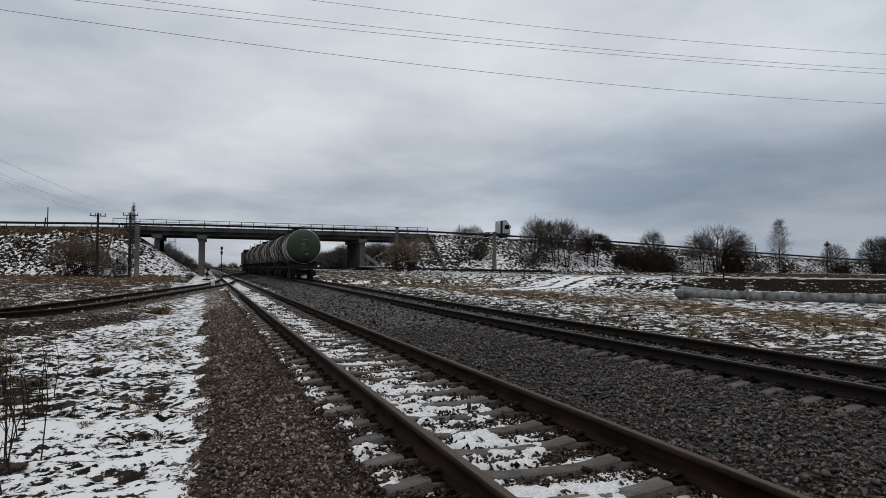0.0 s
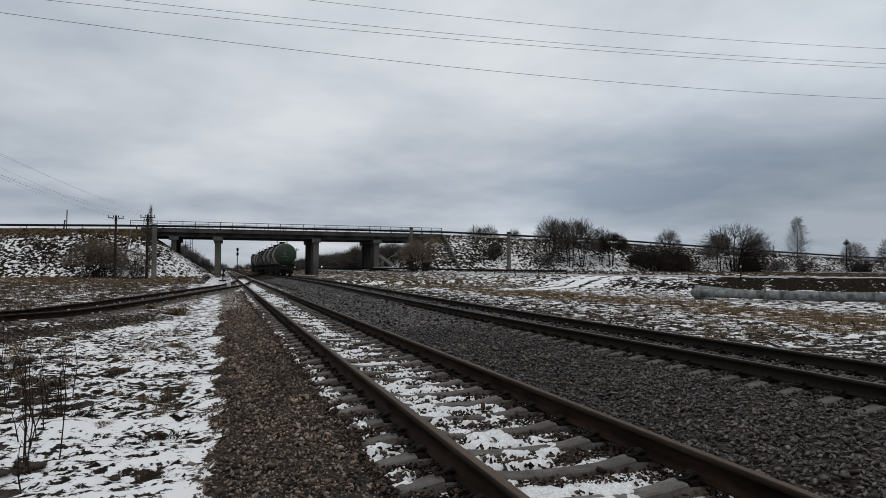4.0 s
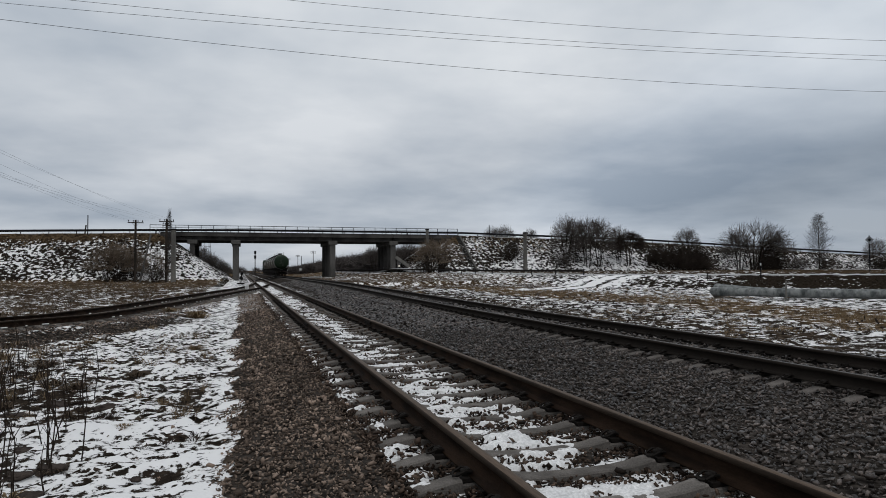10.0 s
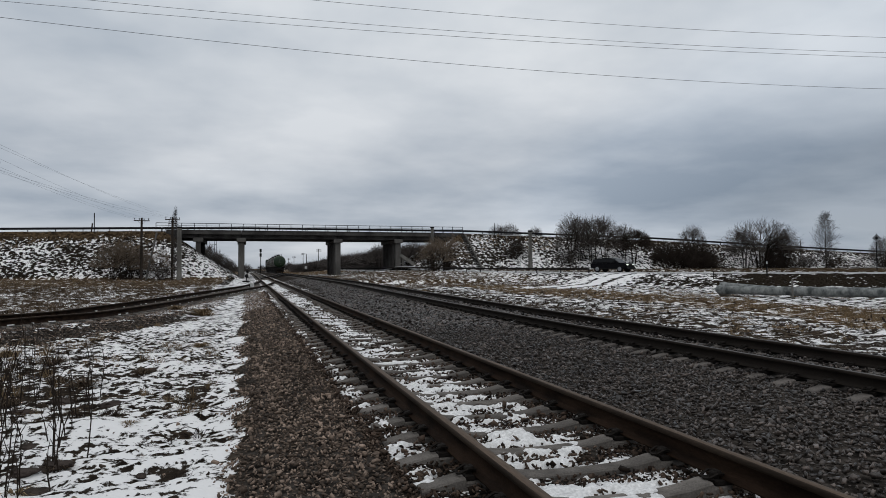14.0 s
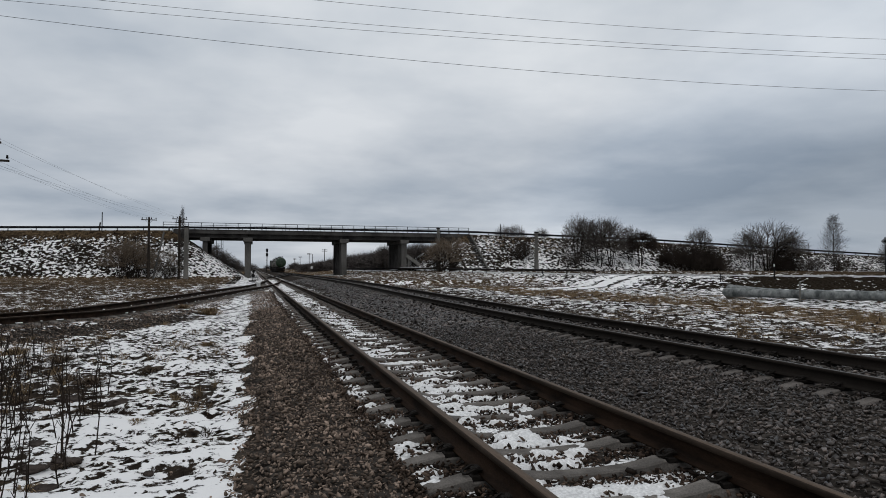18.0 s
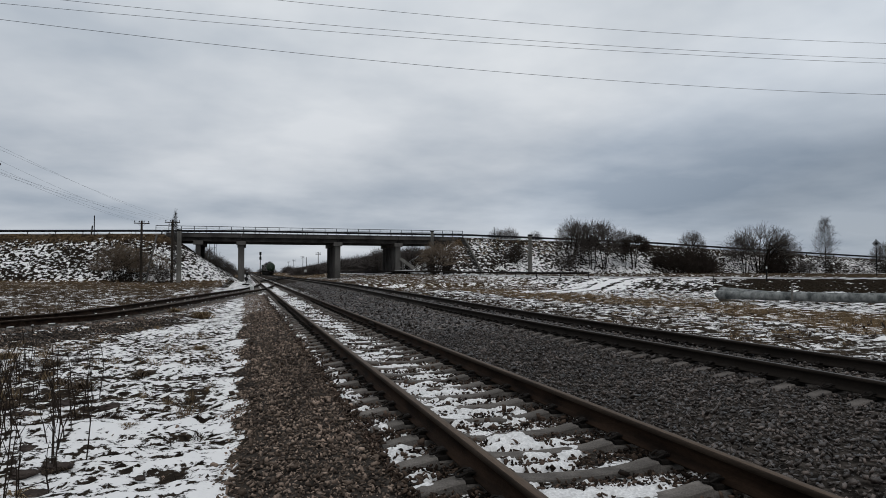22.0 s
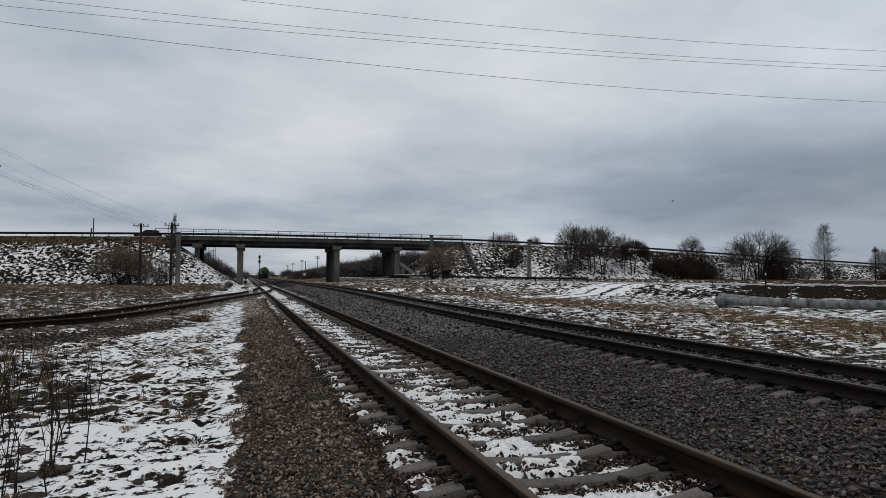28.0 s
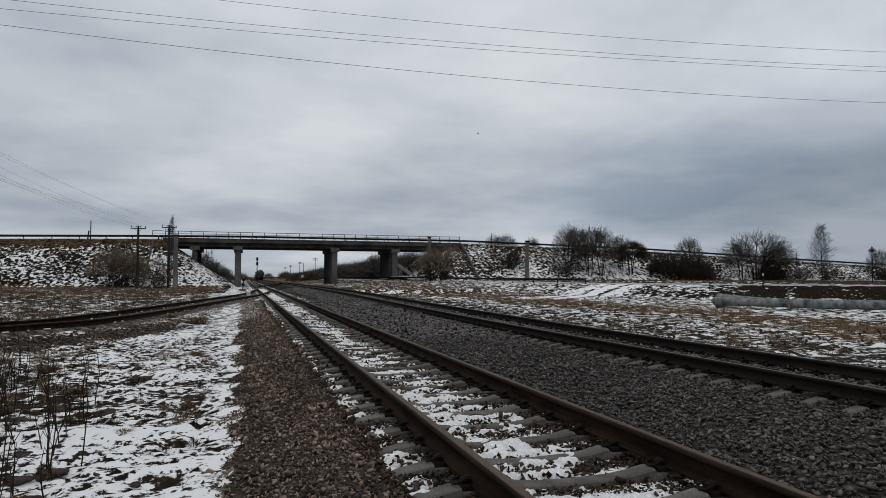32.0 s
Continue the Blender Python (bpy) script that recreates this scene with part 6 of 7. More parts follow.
def bogie(parent, y):
    bm = bmesh.new()
    for s in (-1, 1):
        prism(bm, [(y - 1.15, 0.36), (y - 1.15, 0.62), (y - 0.5, 0.86), (y + 0.5, 0.86), (y + 1.15, 0.62), (y + 1.15, 0.36), (y + 0.45, 0.30), (y - 0.45, 0.30)], s * 1.02 - 0.09, s * 1.02 + 0.09)
    add_box(bm, 0, y, 0.72, 2.1, 0.5, 0.3, 0.03)
    b = part("bogie", bm, FRAME_BLACK, parent)
    for d in (-0.925, 0.925):
        wheelset(b, y + d)


def tank_wagon(green_end):
    """Four-axle tank wagon, its length along y, rail top at z 0, rear end at y 0."""
    w = empty("tank_wagon", "cream oil-stained railway tank wagon with a green tank end" if green_end else "cream oil-stained railway tank wagon with dark bands", "tank wagon", "tank train")
    L0, L1, R, zc = 0.72, 11.30, 1.5, 2.92
    bm = bmesh.new()
    add_rod(bm, (0, L0 + 0.30, zc), (0, L1 - 0.30, zc), R, n=40, caps=False)
    for f in bm.faces:
        f.smooth = True
    part("barrel", bm, TANK_CREAM, w)
    for y, s in ((L0 + 0.30, -1), (L1 - 0.30, 1)):
        bm = bmesh.new()
        rings = [(R, 0.0), (R * 0.985, 0.10), (R * 0.93, 0.20), (R * 0.80, 0.29), (R * 0.55, 0.37), (R * 0.25, 0.405), (0.02, 0.41)]
        vs = [[bm.verts.new((r * math.cos(2 * math.pi * k / 40), y + s * d, zc + r * math.sin(2 * math.pi * k / 40))) for k in range(40)] for r, d in rings]
        for a, b in zip(vs[:-1], vs[1:]):
            for k in range(40):
                bm.faces.new((a[k], a[(k + 1) % 40], b[(k + 1) % 40], b[k]))
        bmesh.ops.recalc_face_normals(bm, faces=bm.faces[:])
        for f in bm.faces:
            f.smooth = True
        part("tank_end", bm, TANK_GREEN if green_end or s > 0 else TANK_GREEN, w, "green painted domed end")
    for y in (L0 + 0.36, L1 - 0.36):
        bm = bmesh.new()
        add_rod(bm, (0, y - 0.07, zc), (0, y + 0.07, zc), R + 0.025, n=40)
        part("end_ring", bm, WHITE if green_end else TANK_CREAM, w, "pale weld ring")
    for y in (2.7, 9.3):
        part("hoop", rod_bm((0, y - 0.06, zc), (0, y + 0.06, zc), R + 0.03, n=36), FRAME_BLACK, w, "dark strap round the tank")
    # oil that has run down from the hatch and the walkway
    rng = np.random.default_rng(8)
    for y, wide, end in ((6.0, 2.6, -75), (4.6, 1.5, -40), (7.5, 1.6, -50), (3.6, 1.1, 0), (8.8, 1.2, -15), (2.5, 1.0, 20), (1.7, 0.8, -30), (10.1, 1.3, -25)):
        for side in (-1, 1):
            an = np.radians(np.linspace(90, end + rng.uniform(-15, 15), 14))
            half = wide / 2 * np.linspace(1.0, 0.35, 14) * rng.uniform(0.6, 1.3, 14)
            mid = y + np.cumsum(rng.normal(0, 0.03, 14))
            V = np.concatenate([np.stack([side * (R + 0.012) * np.cos(an), mid + k * half, zc + (R + 0.012) * np.sin(an)], 1) for k in (-1, 1)])
            i = np.arange(13)
            link("oil_drip", mesh_np("oil_drip", V, np.stack([i, i + 1, i + 15, i + 14], 1), True), FRAME_BLACK, w, "black oil run down the tank side")
    bm = bmesh.new()
    add_rod(bm, (0, 6.0, zc + R - 0.06), (0, 6.0, zc + R + 0.34), 0.42, 0.38, n=20)
    add_rod(bm, (0, 6.0, zc + R + 0.34), (0, 6.0, zc + R + 0.40), 0.45, n=20)
    part("hatch", bm, FRAME_BLACK, w)
    bm = bmesh.new()
    add_box(bm, 0, 6.0, zc + R + 0.03, 1.3, 2.2, 0.05)
    for x in (-0.65, 0.65):
        for y in (4.9, 6.0, 7.1):
            add_rod(bm, (x, y, zc + R), (x, y, zc + R + 0.55), 0.02, n=5)
        add_rod(bm, (x, 4.9, zc + R + 0.55), (x, 7.1, zc + R + 0.55), 0.02, n=5)
    part("walkway", bm, FRAME_BLACK, w)
    for s in (-1, 1):
        bm = bmesh.new()
        for dy in (-0.2, 0.2):
            add_rod(bm, (s * 1.60, 6.0 + dy, 1.1), (s * 1.62, 6.0 + dy, zc + 0.4), 0.02, n=5)
            add_rod(bm, (s * 1.62, 6.0 + dy, zc + 0.4), (s * 0.7, 6.0 + dy, zc + R + 0.05), 0.02, n=5)
        for i in range(9):
            add_rod(bm, (s * 1.61, 5.8, 1.2 + i * 0.27), (s * 1.61, 6.2, 1.2 + i * 0.27), 0.015, n=5)
        part("ladder", bm, FRAME_BLACK, w)
    bm = bmesh.new()
    add_box(bm, 0, 6.0, 1.12, 0.6, 11.2, 0.34, 0.02)
    for y in (0.55, 11.45):
        add_box(bm, 0, y, 1.12, 2.9, 0.22, 0.36, 0.02)
    for s in (-1, 1):
        add_box(bm, s * 1.40, 6.0, 1.06, 0.10, 10.8, 0.16, 0.01)
    for y in (1.7, 10.3):
        add_box(bm, 0, y, 1.40, 2.5, 0.5, 0.5, 0.04)
    part("underframe", bm, FRAME_BLACK, w)
    for y in (0.0, 12.0):
        s = 1 if y else -1
        bm = bmesh.new()
        add_box(bm, 0, y + (0.22 if s < 0 else -0.22), 1.05, 0.28, 0.46, 0.30, 0.04)
        part("coupler", bm, IRON, w)
    bogie(w, 2.1), bogie(w, 9.9)
    if green_end:
        for k, (x, z, l) in enumerate(((0.08, 3.50, 0.52), (-0.08, 3.18, 0.34), (-0.08, 3.06, 0.34), (-0.06, 2.86, 0.30), (-0.02, 2.66, 0.86), (0.28, 2.30, 0.36), (0.24, 2.18, 0.26))):
            part("lettering_bar", box_bm(x, L0 - 0.105 + 0.03 * abs(z - zc), z, l, 0.03, 0.045), POLE_CONC, w, "white painted marking line")
        part("tail_disc", rod_bm((1.25, 0.44, 1.2), (1.25, 0.40, 1.2), 0.10, n=14), WHITE, w)
    return w


def locomotive():
    """Dark diesel locomotive that hauls the train, rear at y 0."""
    o = empty("diesel_locomotive", "dark diesel locomotive at the head of the tank train", "locomotive", "tank train")
    part("hood", box_bm(0, 8.2, 2.9, 2.5, 12.6, 2.6, 0.15), FRAME_BLACK, o)
    part("cab", box_bm(0, 1.6, 3.0, 2.95, 2.2, 2.9, 0.18), TANK_GREEN, o)
    for x in (-0.75, 0.75):
        part("cab_window", box_bm(x, 0.49, 3.7, 0.85, 0.04, 0.7, 0.02), GLASS, o)
    part("frame", box_bm(0, 7.5, 1.35, 3.0, 15.0, 0.45, 0.04), FRAME_BLACK, o)
    part("fuel_tank", box_bm(0, 7.5, 0.85, 2.4, 3.6, 0.6, 0.08), FRAME_BLACK, o)
    part("coupler", box_bm(0, -0.1, 1.05, 0.28, 0.5, 0.3, 0.04), IRON, o)
    bogie(o, 3.0), bogie(o, 12.0)
    return o


# ---- road vehicles (length along x, facing +x, ground at z 0) ----
def car_wheel(parent, x, y, r, width=0.22):
    w = part("wheel", rod_bm((x, y - width / 2, r), (x, y + width / 2, r), r, n=20), RUBBER, parent)
    s = -1 if y < 0 else 1
    part("rim", rod_bm((x, y + s * width / 2, r), (x, y + s * (width / 2 + 0.015), r), r * 0.62, n=14), RIM, w)


def side_prism(bm, outline, half, taper=1.0, shoulder=None):
    """A car body from its side outline (x, z); points above the shoulder draw in."""
    L, R = [], []
    for x, z in outline:
        k = 1.0 if shoulder is None or z <= shoulder else taper
        L.append(bm.verts.new((x, -half * k, z)))
        R.append(bm.verts.new((x, half * k, z)))
    n = len(outline)
    bm.faces.new(L), bm.faces.new(R[::-1])
    for i in range(n):
        bm.faces.new((L[i], R[i], R[(i + 1) % n], L[(i + 1) % n]))
    bmesh.ops.recalc_face_normals(bm, faces=bm.faces[:])


def suv():
    c = empty("black_suv", "black sport utility vehicle with lit headlights on the lower road", "car", "vehicles")
    bm = bmesh.new()
    side_prism(bm, [(-2.30, 0.42), (-2.34, 0.9), (-2.25, 1.08), (2.05, 1.04), (2.28, 0.86), (2.32, 0.42)], 0.93)
    bmesh.ops.bevel(bm, geom=bm.edges[:], offset=0.07, segments=2, affect="EDGES")
    part("body", bm, SUV_PAINT, c)
    bm = bmesh.new()
    side_prism(bm, [(-2.24, 1.02), (-1.90, 1.50), (-1.5, 1.57), (0.20, 1.58), (0.50, 1.53), (1.30, 1.02)], 0.90, 0.80, 1.2)
    bmesh.ops.bevel(bm, geom=bm.edges[:], offset=0.05, segments=2, affect="EDGES")
    part("cabin", bm, SUV_PAINT, c)
    for s in (-1, 1):
        for x0, x1 in ((-2.0, -1.25), (-1.15, -0.2), (-0.1, 0.75)):
            bm = bmesh.new()
            m = Matrix.Translation(((x0 + x1) / 2, s * 0.825, 1.32)) @ Matrix.Rotation(s * radians(17), 4, "X")
            add_box(bm, 0, 0, 0, x1 - x0, 0.02, 0.38, 0.008, m=m)
            part("side_window", bm, GLASS, c)
        part("headlight", box_bm(2.24, s * 0.68, 0.86, 0.12, 0.20, 0.09, 0.03), HEADLIGHT, c, "lit headlight")
        part("roof_rail", box_bm(-0.7, s * 0.66, 1.61, 1.7, 0.05, 0.05, 0.01), BLACK, c)
        part("mirror", box_bm(0.75, s * 1.0, 1.16, 0.12, 0.2, 0.16, 0.03), SUV_PAINT, c)
        part("sill", box_bm(0, s * 0.93, 0.40, 2.6, 0.06, 0.14, 0.02), BLACK, c)
    part("windscreen", box_bm(0, 0, 0.015, 0.86, 1.42, 0.02, m=Matrix.Translation((0.93, 0, 1.295)) @ Matrix.Rotation(radians(35), 4, "Y")), GLASS, c)
    part("grille", box_bm(2.33, 0, 0.72, 0.04, 0.9, 0.22, 0.01), BLACK, c)
    part("bumper", box_bm(2.30, 0, 0.45, 0.12, 1.7, 0.22, 0.04), BLACK, c)
    part("rear_window", box_bm(0, 0, 0, 0.02, 1.3, 0.42, m=Matrix.Translation((-2.12, 0, 1.32)) @ Matrix.Rotation(radians(15), 4, "Y")), GLASS, c)
    for x in (-1.40, 1.42):
        for y in (-0.84, 0.84):
            car_wheel(c, x, y, 0.37)
    return c


def saloon():
    c = empty("dark_car", "dark passenger car crossing the bridge road", "car", "vehicles")
    bm = bmesh.new()
    side_prism(bm, [(-2.2, 0.38), (-2.25, 0.85), (-2.1, 0.98), (1.9, 0.92), (2.2, 0.75), (2.24, 0.38)], 0.88)
    bmesh.ops.bevel(bm, geom=bm.edges[:], offset=0.07, segments=2, affect="EDGES")
    part("body", bm, CAR_PAINT, c)
    bm = bmesh.new()
    side_prism(bm, [(-2.05, 0.94), (-1.85, 1.48), (-1.4, 1.60), (0.1, 1.60), (0.4, 1.52), (1.2, 0.92)], 0.85, 0.80, 1.1)
    bmesh.ops.bevel(bm, geom=bm.edges[:], offset=0.05, segments=2, affect="EDGES")
    part("cabin", bm, CAR_PAINT, c)
    for s in (-1, 1):
        for x0, x1 in ((-1.75, -1.2), (-1.12, -0.3), (-0.22, 0.6)):
            m = Matrix.Translation(((x0 + x1) / 2, s * 0.775, 1.25)) @ Matrix.Rotation(s * radians(17), 4, "X")
            part("side_window", box_bm(0, 0, 0, x1 - x0, 0.02, 0.38, 0.008, m=m), GLASS, c)
        part("headlight", box_bm(2.12, s * 0.62, 0.72, 0.16, 0.36, 0.14, 0.03), WHITE, c)
    for x in (-1.35, 1.35):
        for y in (-0.8, 0.8):
            car_wheel(c, x, y, 0.32)
    return c


def tractor_unit():
    t = empty("truck_tractor", "light grey truck tractor with a bare dark chassis", "truck", "vehicles")
    bm = bmesh.new()
    side_prism(bm, [(0.9, 1.0), (0.9, 3.05), (1.2, 3.72), (2.2, 3.80), (2.95, 2.95), (3.12, 1.9), (3.15, 0.45), (2.6, 0.45), (2.5, 0.95)], 1.22)
    bmesh.ops.bevel(bm, geom=bm.edges[:], offset=0.06, segments=2, affect="EDGES")
    part("cab", bm, CAB_PAINT, t)
    for s in (-1, 1):
        part("side_window", box_bm(2.35, s * 1.225, 2.35, 0.95, 0.02, 0.85, 0.02), GLASS, t)
        part("skirt", box_bm(2.0, s * 1.225, 0.98, 1.9, 0.02, 0.16, 0.01), BLACK, t)
        part("marker_stripe", box_bm(1.75, s * 1.225, 1.72, 0.06, 0.02, 1.4, 0.01), BLACK, t)
        part("rear_panel", box_bm(1.08, s * 1.23, 2.3, 0.48, 0.03, 2.6, 0.01), BLACK, t, "dark side deflector")
        part("mirror", box_bm(3.05, s * 1.38, 2.4, 0.12, 0.2, 0.55, 0.03), BLACK, t)
    part("windscreen", box_bm(0, 0, 0, 0.03, 2.2, 0.95, m=Matrix.Translation((3.05, 0, 2.42)) @ Matrix.Rotation(radians(-9.5), 4, "Y")), GLASS, t)
    part("chassis", box_bm(-0.9, 0, 0.86, 4.6, 0.9, 0.26, 0.02), BLACK, t)
    part("fifth_wheel", box_bm(-1.5, 0, 1.16, 0.9, 0.9, 0.16, 0.03), IRON, t)
    part("fuel_tank", box_bm(0.0, -0.95, 0.72, 1.3, 0.55, 0.55, 0.08), STEEL, t)
    part("mudguard", box_bm(-1.6, -0.95, 1.14, 1.5, 0.55, 0.06, 0.02), BLACK, t)
    part("mudguard", box_bm(-1.6, 0.95, 1.14, 1.5, 0.55, 0.06, 0.02), BLACK, t)
    for x in (-1.6, 2.0):
        for y in (-1.0, 1.0):
            car_wheel(t, x, y, 0.50, 0.34)
    return t


def bird():
    b = empty("flying_bird", "dark bird in flight against the clouds", "bird")
    bm = bmesh.new()
    bmesh.ops.create_uvsphere(bm, u_segments=12, v_segments=8, radius=0.09, matrix=Matrix.Diagonal((2.1, 0.8, 0.8, 1)))
    add_rod(bm, (0.16, 0, 0.01), (0.27, 0, 0.0), 0.05, 0.01, n=8)
    part("body", bm, BLACK, b)
    bm = bmesh.new()
    add_box(bm, -0.26, 0, 0, 0.2, 0.12, 0.02, 0.005)
    part("tail", bm, BLACK, b)
    for s in (-1, 1):
        bm = bmesh.new()
        add_box(bm, 0.02, s * 0.22, 0.03, 0.17, 0.36, 0.022, 0.008, m=Matrix.Rotation(s * radians(14), 4, "X"))
        add_box(bm, -0.03, s * 0.50, 0.07, 0.11, 0.26, 0.016, 0.006, m=Matrix.Rotation(s * radians(4), 4, "X"))
        part("wing", bm, BLACK, b)
    return b


# ---- dead plants ----
def blades(name, spots, height, per, lean, material, label, seed, width=0.006):
    """Tufts of dry blades; countless, joined."""
    rng = np.random.default_rng(seed)
    P = np.repeat(np.asarray(spots, float), per, axis=0)
    n = len(P)
    a = rng.uniform(0, 6.283, n)
    r = np.abs(rng.normal(0, 0.5, n)) * P[:, 2] * 0.5
    h = height * rng.uniform(0.4, 1.15, n) * np.clip(P[:, 2] * 4, 0.6, 1.3)
    x, y = P[:, 0] + np.cos(a) * r, P[:, 1] + np.sin(a) * r
    z = ground_z(x, y) - 0.01
    b = a + rng.normal(0, 0.5, n)
    l = lean * rng.uniform(0.2, 1.3, n)
    c = rng.uniform(0, 6.283, n)
    w = np.stack([np.cos(c), np.sin(c), np.zeros(n)], 1) * width * rng.uniform(0.6, 1.5, (n, 1))
    p0 = np.stack([x, y, z], 1)
    p1 = p0 + np.stack([np.cos(b) * l * 0.35 * h, np.sin(b) * l * 0.35 * h, 0.62 * h], 1)
    p2 = p0 + np.stack([np.cos(b) * l * h, np.sin(b) * l * h, h * (1 - 0.25 * l)], 1)
    V = np.stack([p0 - w, p0 + w, p1 + w * 0.8, p1 - w * 0.8, p2], 1).reshape(-1, 3)
    i = np.arange(n)[:, None] * 5
    Fa = np.concatenate([i + np.array([[0, 1, 2]]), i + np.array([[0, 2, 3]]), i + np.array([[3, 2, 4]])])
    tagged(link(name, mesh_np(name, V, Fa), material, None), label, "grass", kind="stuff")


def tufts(x0, x1, y0, y1, n, seed, size=(0.1, 0.3), where=None):
    rng = np.random.default_rng(seed)
    s = np.stack([rng.uniform(x0, x1, n), rng.uniform(y0, y1, n), rng.uniform(*size, n)], 1)
    return s if where is None else s[where(s[:, 0], s[:, 1])]


def off_tracks(x, y):
    return (dist_to(x, y, SIDING) > 2.2) & (dist_to(x, y, ROAD) > 3.2) & (dist_to(x, y, SPUR) > 2.0) & (bank(x, y) < 0.2)


blades("field_grass", tufts(-9, -0.5, 3, 22, 520, 41, (0.10, 0.35), lambda x, y: off_tracks(x, y) & (fbm(x * 0.7, y * 0.7, 3, 4) + 0.10 * (x < -3.5) > 0.52)), 0.17, 34, 0.9, DRY, "short dead grass tufts poking out of the snow", 42, 0.003)
blades("verge_grass", tufts(11.6, 33, 12, 56, 2400, 43, (0.3, 1.0), lambda x, y: off_tracks(x, y) & (fbm(x * 0.25, y * 0.25, 3, 8) + 0.16 * ((x > 18.5) & (x < 25)) - 0.08 * (x < 17) > 0.575)), 0.075, 40, 1.1, DRY, "dry straw-coloured grass along the verge", 44, 0.006)
blades("far_verge_grass", tufts(10.9, 30, 56, 112, 1300, 45, (0.5, 1.3), off_tracks), 0.13, 30, 0.9, ROUGH_GRASS, "dry brown grass before the bridge", 46, 0.010)
blades("left_rough_grass", tufts(-46, -3, 30, 107, 2500, 47, (0.5, 1.4), off_tracks), 0.14, 24, 1.3, ROUGH_GRASS, "brown dead grass and weeds before the left slope", 48, 0.012)
blades("slope_grass", tufts(-60, 130, 112, 119, 1500, 49, (0.2, 0.6), lambda x, y: (bank(x, y) > 4.6) & ((x < -15) | ((x > 42) & (x < 58)))), 0.45, 16, 0.7, DRY, "dry grass on the top of the slopes", 50, 0.016)


def thawed(x, y):
    """Bare patches of the near field."""
    c, _ = snow_cover(x, y)
    lump = fbm(x * 3.2, y * 5.6, 4, 21, 0.75) - 0.5
    return off_tracks(x, y) & (c + lump * 0.6 + (fbm(x * 1.1, y * 1.5, 3, 23) - 0.5) * 0.6 < 0.44)


blades("near_dead_grass", tufts(-8, -0.4, 3.4, 16, 3600, 63, (0.10, 0.26), thawed), 0.075, 26, 1.3, WEED, "short matted dead grass in the thawed patches", 64, 0.0028)
blades("verge_tussocks", tufts(11.8, 34, 10, 62, 480, 51, (0.25, 0.6), lambda x, y: off_tracks(x, y) & (fbm(x * 0.5, y * 0.5, 3, 36) + 0.10 * ((x > 18) & (x < 25)) > 0.50)), 0.07, 30, 1.3, ROUGH_GRASS, "dark flattened grass tussocks breaking through the snow", 52, 0.010)
blades("straw_tussocks", tufts(18.5, 25.5, 12, 60, 520, 53, (0.3, 0.9), lambda x, y: off_tracks(x, y) & (fbm(x * 0.4, y * 0.4, 3, 37) > 0.46)), 0.16, 40, 0.9, DRY, "tall straw-coloured grass along the verge", 54, 0.006)
blades("bank_tussocks", tufts(-60, 150, 108, 119, 2600, 55, (0.4, 1.0), lambda x, y: (bank(x, y) > 0.3) & ((x < -9) | (x > 38)) & (fbm(x * 0.35, y * 0.35, 3, 38) > 0.42)), 0.26, 18, 1.2, WEED, "dark flattened grass on the snowy slopes", 56, 0.020)
blades("low_grass_left", tufts(-40, -3, 27, 62, 1300, 57, (0.3, 0.9), lambda x, y: off_tracks(x, y) & (fbm(x * 0.35, y * 0.35, 3, 39) > 0.47)), 0.17, 30, 1.3, ROUGH_GRASS, "brown dead grass beyond the siding", 58, 0.009)


def weed(seed, height, twigs):
    """One dead stalk: a bent tapering stem and its side twigs, each a mesh."""
    rng = np.random.default_rng(seed)
    p, d = np.array([0, 0, -0.05]), np.array([rng.normal(0, 0.10), rng.normal(0, 0.10), 1.0])
    pts, n, side = [p], 5, []
    for i in range(n):
        d = d / np.linalg.norm(d)
        p = p + d * height / n
        pts.append(p)
        if i >= 1:
            for _ in range(twigs):
                a = rng.uniform(0, 6.28)
                e = np.array([math.cos(a) * 0.45, math.sin(a) * 0.45, 0.9])
                e = p + e / np.linalg.norm(e) * height * rng.uniform(0.08, 0.22)
                side.append(tubes([(np.array([p, e]), np.array([0.0040, 0.0024]))], "twig"))
        d = d + np.array([rng.normal(0, 0.08), rng.normal(0, 0.08), 0])
    return tubes([(np.array(pts), np.linspace(0.0085, 0.0032, n + 1))], "stem"), side


WEEDS = [weed(60 + i, 0.42 + 0.13 * i, 1 + (i % 3 == 0)) for i in range(6)]


def plant_weeds():
    rng = np.random.default_rng(71)
    n = 0
    while n < 205:
        x, y = rng.uniform(-7.2, -1.2), rng.uniform(4.2, 14)
        dens = np.exp(-((x + 2.6 + 0.30 * (y - 7)) / 0.95) ** 2) * (1.0 if y < 9 else 0.30)
        if rng.uniform() > dens or x < -0.95 * y:
            continue
        stem, side = WEEDS[int(rng.integers(0, 6))]
        ob = empty("dead_weed", "thin dark dead weed stalk standing in the snow", "dead weed", "dead weeds", m=pose(x, y, float(ground_z(x, y)) - 0.01, 0, 0, rng.uniform(0, 360)) @ Matrix.Diagonal((1, 1, rng.uniform(0.75, 1.15), 1)))
        link("stem", stem, WEED, ob)
        for me in side:
            link("twig", me, WEED, ob)
        n += 1


plant_weeds()


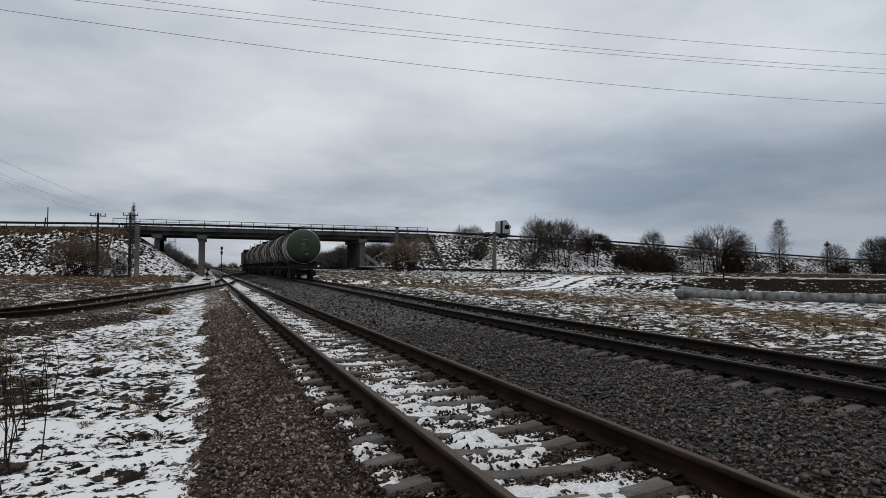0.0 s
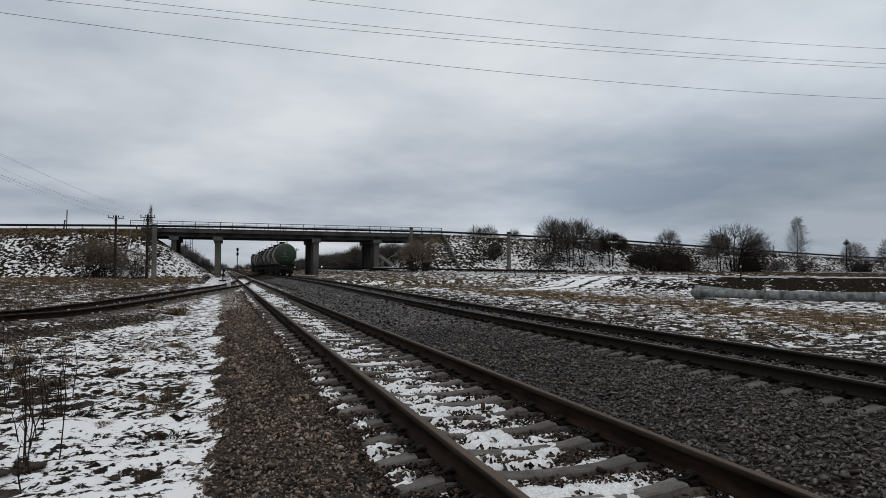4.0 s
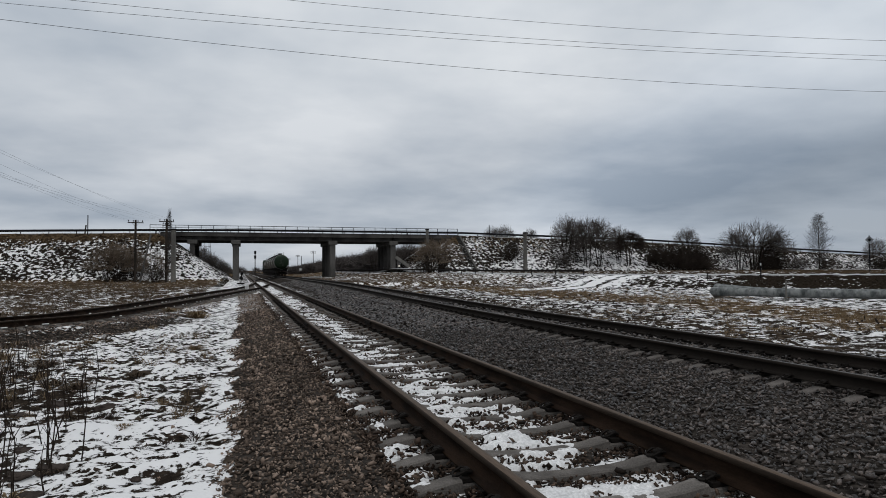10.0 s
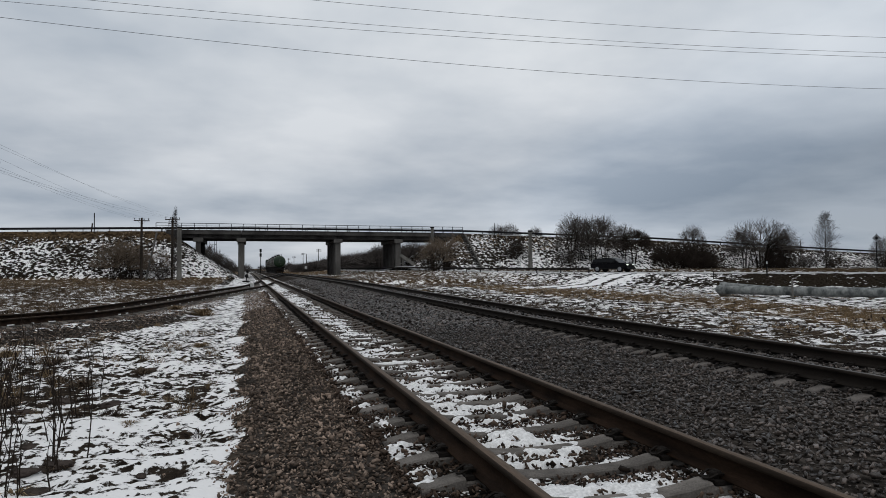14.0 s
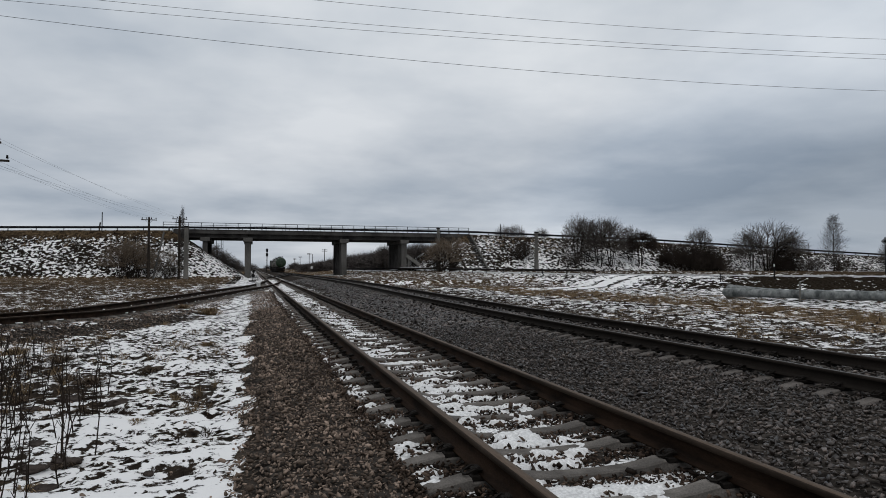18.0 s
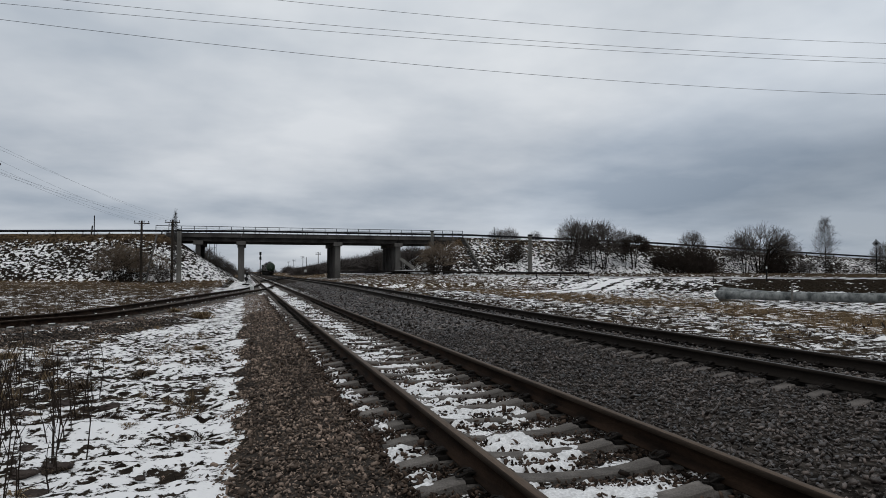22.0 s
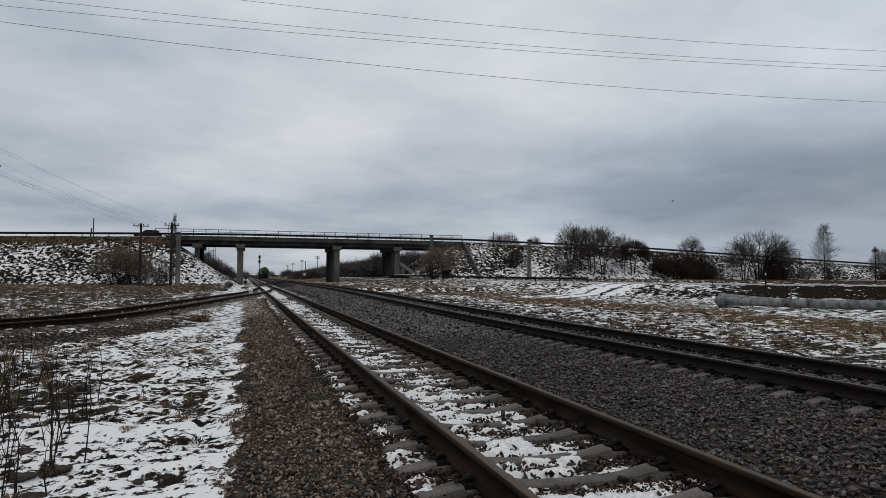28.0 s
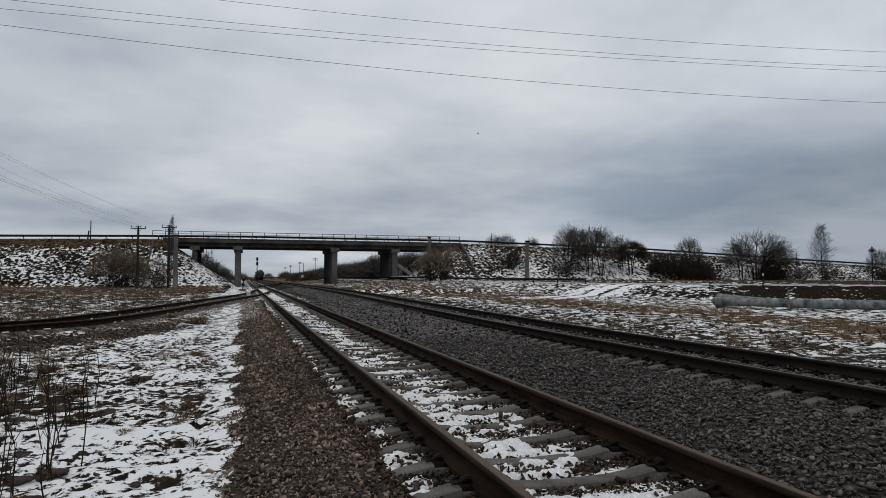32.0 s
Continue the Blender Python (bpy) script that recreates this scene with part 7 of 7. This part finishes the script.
def tussock_mesh(seed, n=170):
    """A mound of dead grass: arching blades from one crown."""
    rng = np.random.default_rng(seed)
    a, r = rng.uniform(0, 6.283, n), np.abs(rng.normal(0, 0.35, n))
    h, l = rng.uniform(0.25, 0.75, n) * (1.1 - 0.5 * np.clip(r, 0, 1)), rng.uniform(0.3, 1.0, n)
    o = np.stack([np.cos(a), np.sin(a), np.zeros(n)], 1)
    p0 = o * r[:, None] * 0.8
    p1 = p0 + o * (l * 0.3)[:, None] + np.array([0, 0, 1.0]) * (h * 0.8)[:, None]
    p2 = p0 + o * (l * 0.85)[:, None] + np.array([0, 0, 1.0]) * (h * rng.uniform(0.3, 1.0, n))[:, None]
    w = np.stack([-np.sin(a), np.cos(a), np.zeros(n)], 1) * 0.022
    V = np.stack([p0 - w, p0 + w, p1 + w, p1 - w, p2], 1).reshape(-1, 3)
    i = np.arange(n)[:, None] * 5
    return mesh_np("grass_tussock", V, np.concatenate([i + np.array([[0, 1, 2]]), i + np.array([[0, 2, 3]]), i + np.array([[3, 2, 4]])]))


TUSSOCKS = [tussock_mesh(90 + i) for i in range(3)]
for i, (x, y, s, brown) in enumerate(((-1.6, 26.0, 0.75, 1), (-2.6, 27.0, 0.5, 1), (-1.63, 11.8, 0.30, 0), (-1.25, 8.0, 0.17, 1), (-2.3, 10.8, 0.34, 0), (-2.7, 11.2, 0.30, 0), (-1.57, 6.5, 0.16, 0), (-1.66, 5.75, 0.20, 1), (-2.48, 8.9, 0.20, 1), (-2.0, 8.9, 0.16, 0), (-3.4, 13.5, 0.35, 0), (-1.0, 15.5, 0.35, 1), (-2.9, 9.6, 0.22, 0), (-4.6, 15.0, 0.40, 1))):
    ob = tagged(new("grass_tussock", TUSSOCKS[i % 3]), "low brown mound of dead grass in the snow" if brown else "dark flattened mound of dead grass in the snow", "grass tussock", "grass tussocks")
    ob.matrix_basis = pose(x, y, float(ground_z(x, y)) - 0.01, 0, 0, 67 * i) @ Matrix.Diagonal((s, s, s * 0.6, 1))
    if not ob.data.materials:
        ob.data.materials.append(ROUGH_GRASS)
    if brown:
        ob.material_slots[0].link = "OBJECT"
        ob.material_slots[0].material = DRY
for x, y, s in ((-2.54, 8.93, 0.13), (-2.0, 7.24, 0.12), (-1.83, 6.39, 0.11), (-1.59, 6.52, 0.12), (-2.3, 9.53, 0.14), (-1.65, 9.19, 0.13), (-1.53, 7.83, 0.08), (-1.59, 11.99, 0.15), (-1.56, 5.74, 0.10)):
    bm = bmesh.new()
    bmesh.ops.create_icosphere(bm, subdivisions=3, radius=s)
    for v in bm.verts:
        v.co *= 0.8 + 0.5 * noise.noise(v.co * 7 + Vector((x, y, 0))) + 0.25 * noise.noise(v.co * 26 + Vector((y, x, 0)))
        v.co.x, v.co.z = v.co.x * 1.3, v.co.z * 0.5
    clump = part("soil_clump", bm, ROCK, None)
    tagged(clump, "dark clump of soil matted with dead grass", "soil clump", "soil clumps")
    clump.matrix_basis = pose(x, y, float(ground_z(x, y)) + s * 0.12)
for x, y, s in ((-0.61, 5.55, 0.06), (-0.83, 5.97, 0.05), (-2.05, 4.55, 0.10), (-3.2, 9.6, 0.16), (-5.6, 12.6, 0.17), (-2.9, 6.7, 0.09)):
    bm = bmesh.new()
    bmesh.ops.create_icosphere(bm, subdivisions=2, radius=s)
    for v in bm.verts:
        v.co *= 0.8 + 0.5 * noise.noise(v.co * 9 + Vector((x, y, 0)))
        v.co.z *= 0.62
    rock = part("rock", bm, ROCK, None)
    tagged(rock, "dark rounded rock lying in the snow", "rock", "field rocks")
    rock.matrix_basis = pose(x, y, float(ground_z(x, y)) + s * 0.25)

# ---- tie pieces of the tracks ----
sleepers(near_track, straight(TRACK_1, -6, 300), 0.63, 0.36, 1.0, 66, 34)
sleepers(main_track, straight(TRACK_2, -6, 300), 0.545, 0.475, 2.0, 70, 26, 0.018, rise, True)
sleepers(siding_track, SIDING, 0.63, 0.1, 14, 62, 0)

# ---- what moves ----
TRUCK, CAR, SUV, BIRD = tractor_unit(), saloon(), suv(), bird()
TRAIN = [locomotive()]
first_wagon = tank_wagon(True)
TRAIN.insert(0, first_wagon)
for i in range(5):
    TRAIN.insert(-1, copy_thing(first_wagon, pose(0, 0, 0)))


def motions():
    # the train draws away along the main track
    speed = [(0, 57.0), (7, 113.9), (13, 161.8), (19, 208.0), (25, 258.5), (32, 318.0)]
    offs = 0.0
    for ob in TRAIN:
        walk(ob, [(t, pose(TRACK_2, y + offs, float(rise(y + offs)))) for t, y in speed])
        offs += 12.05
    walk(TRUCK, [(t, pose(55.8 + 13.1 * t, 123.0, float(road_z(55.8 + 13.1 * t)) + 0.14)) for t in (0, 1, 2, 3, 4, 5, 6, 7, 8, 10, 14, 20, 32)])
    drive = [(0, 384), (10, 382), (11.5, 374), (13, 334), (15, 274), (17.5, 200), (19, 156), (20, 126), (20.5, 110.5), (21, 96), (21.5, 83), (22, 72.2), (22.5, 63.6), (23, 56.1), (24, 41.45), (25, 26.8), (26, 12.15), (27, -2.5), (28, -17.15), (29, -31.8), (30, -46.45), (32, -75.75)]
    walk(CAR, [(t, pose(x, 128.2, float(road_z(x)) + 0.14, 0, 0, 180)) for t, x in drive])
    rows = [(0, 29.5, 250, -92), (3, 28.0, 214, -93), (5.5, 26.8, 184, -96), (6.5, 25.0, 171.5, -95), (7.5, 24.6, 159, -91), (8, 24.4, 152, -90), (8.5, 24.5, 145, -86), (9, 25.6, 137.3, -79), (9.5, 27.2, 131.5, -76), (10.5, 29.7, 121.0, -76), (11.2, 31.9, 108.5, -80), (12, 33.0, 94.7, -83), (12.5, 34.5, 85.7, -72), (13, 36.25, 78.2, -65), (13.5, 38.1, 71.4, -63), (14, 40.0, 65.6, -61), (14.5, 42.2, 60.7, -59), (15.5, 47.2, 53.0, -57), (16.5, 53.3, 44.4, -54), (18, 63, 32, -53), (22, 85, 4.5, -51), (32, 101, -14, -50)]
    walk(SUV, [(t, pose(x, y, float(ground_z(x, y)) + 0.06, 0, 0, a)) for t, x, y, a in rows])
    fly = [(0, 150, 27, 14.0), (22, 80.0, 32, 7.0), (28.5, 35.4, 51.7, 8.7), (29, 33.6, 52.2, 9.5), (29.5, 31.5, 52.8, 10.4), (31, 25.3, 54.5, 12.3), (31.5, 22.7, 55.3, 12.9), (32, 20.5, 55.9, 14.6)]
    walk(BIRD, [(t, pose(2.2 * x, 2.2 * y, 1.28 + 2.2 * (z - 1.28), 0, -8, 165)) for t, x, y, z in fly])


motions()
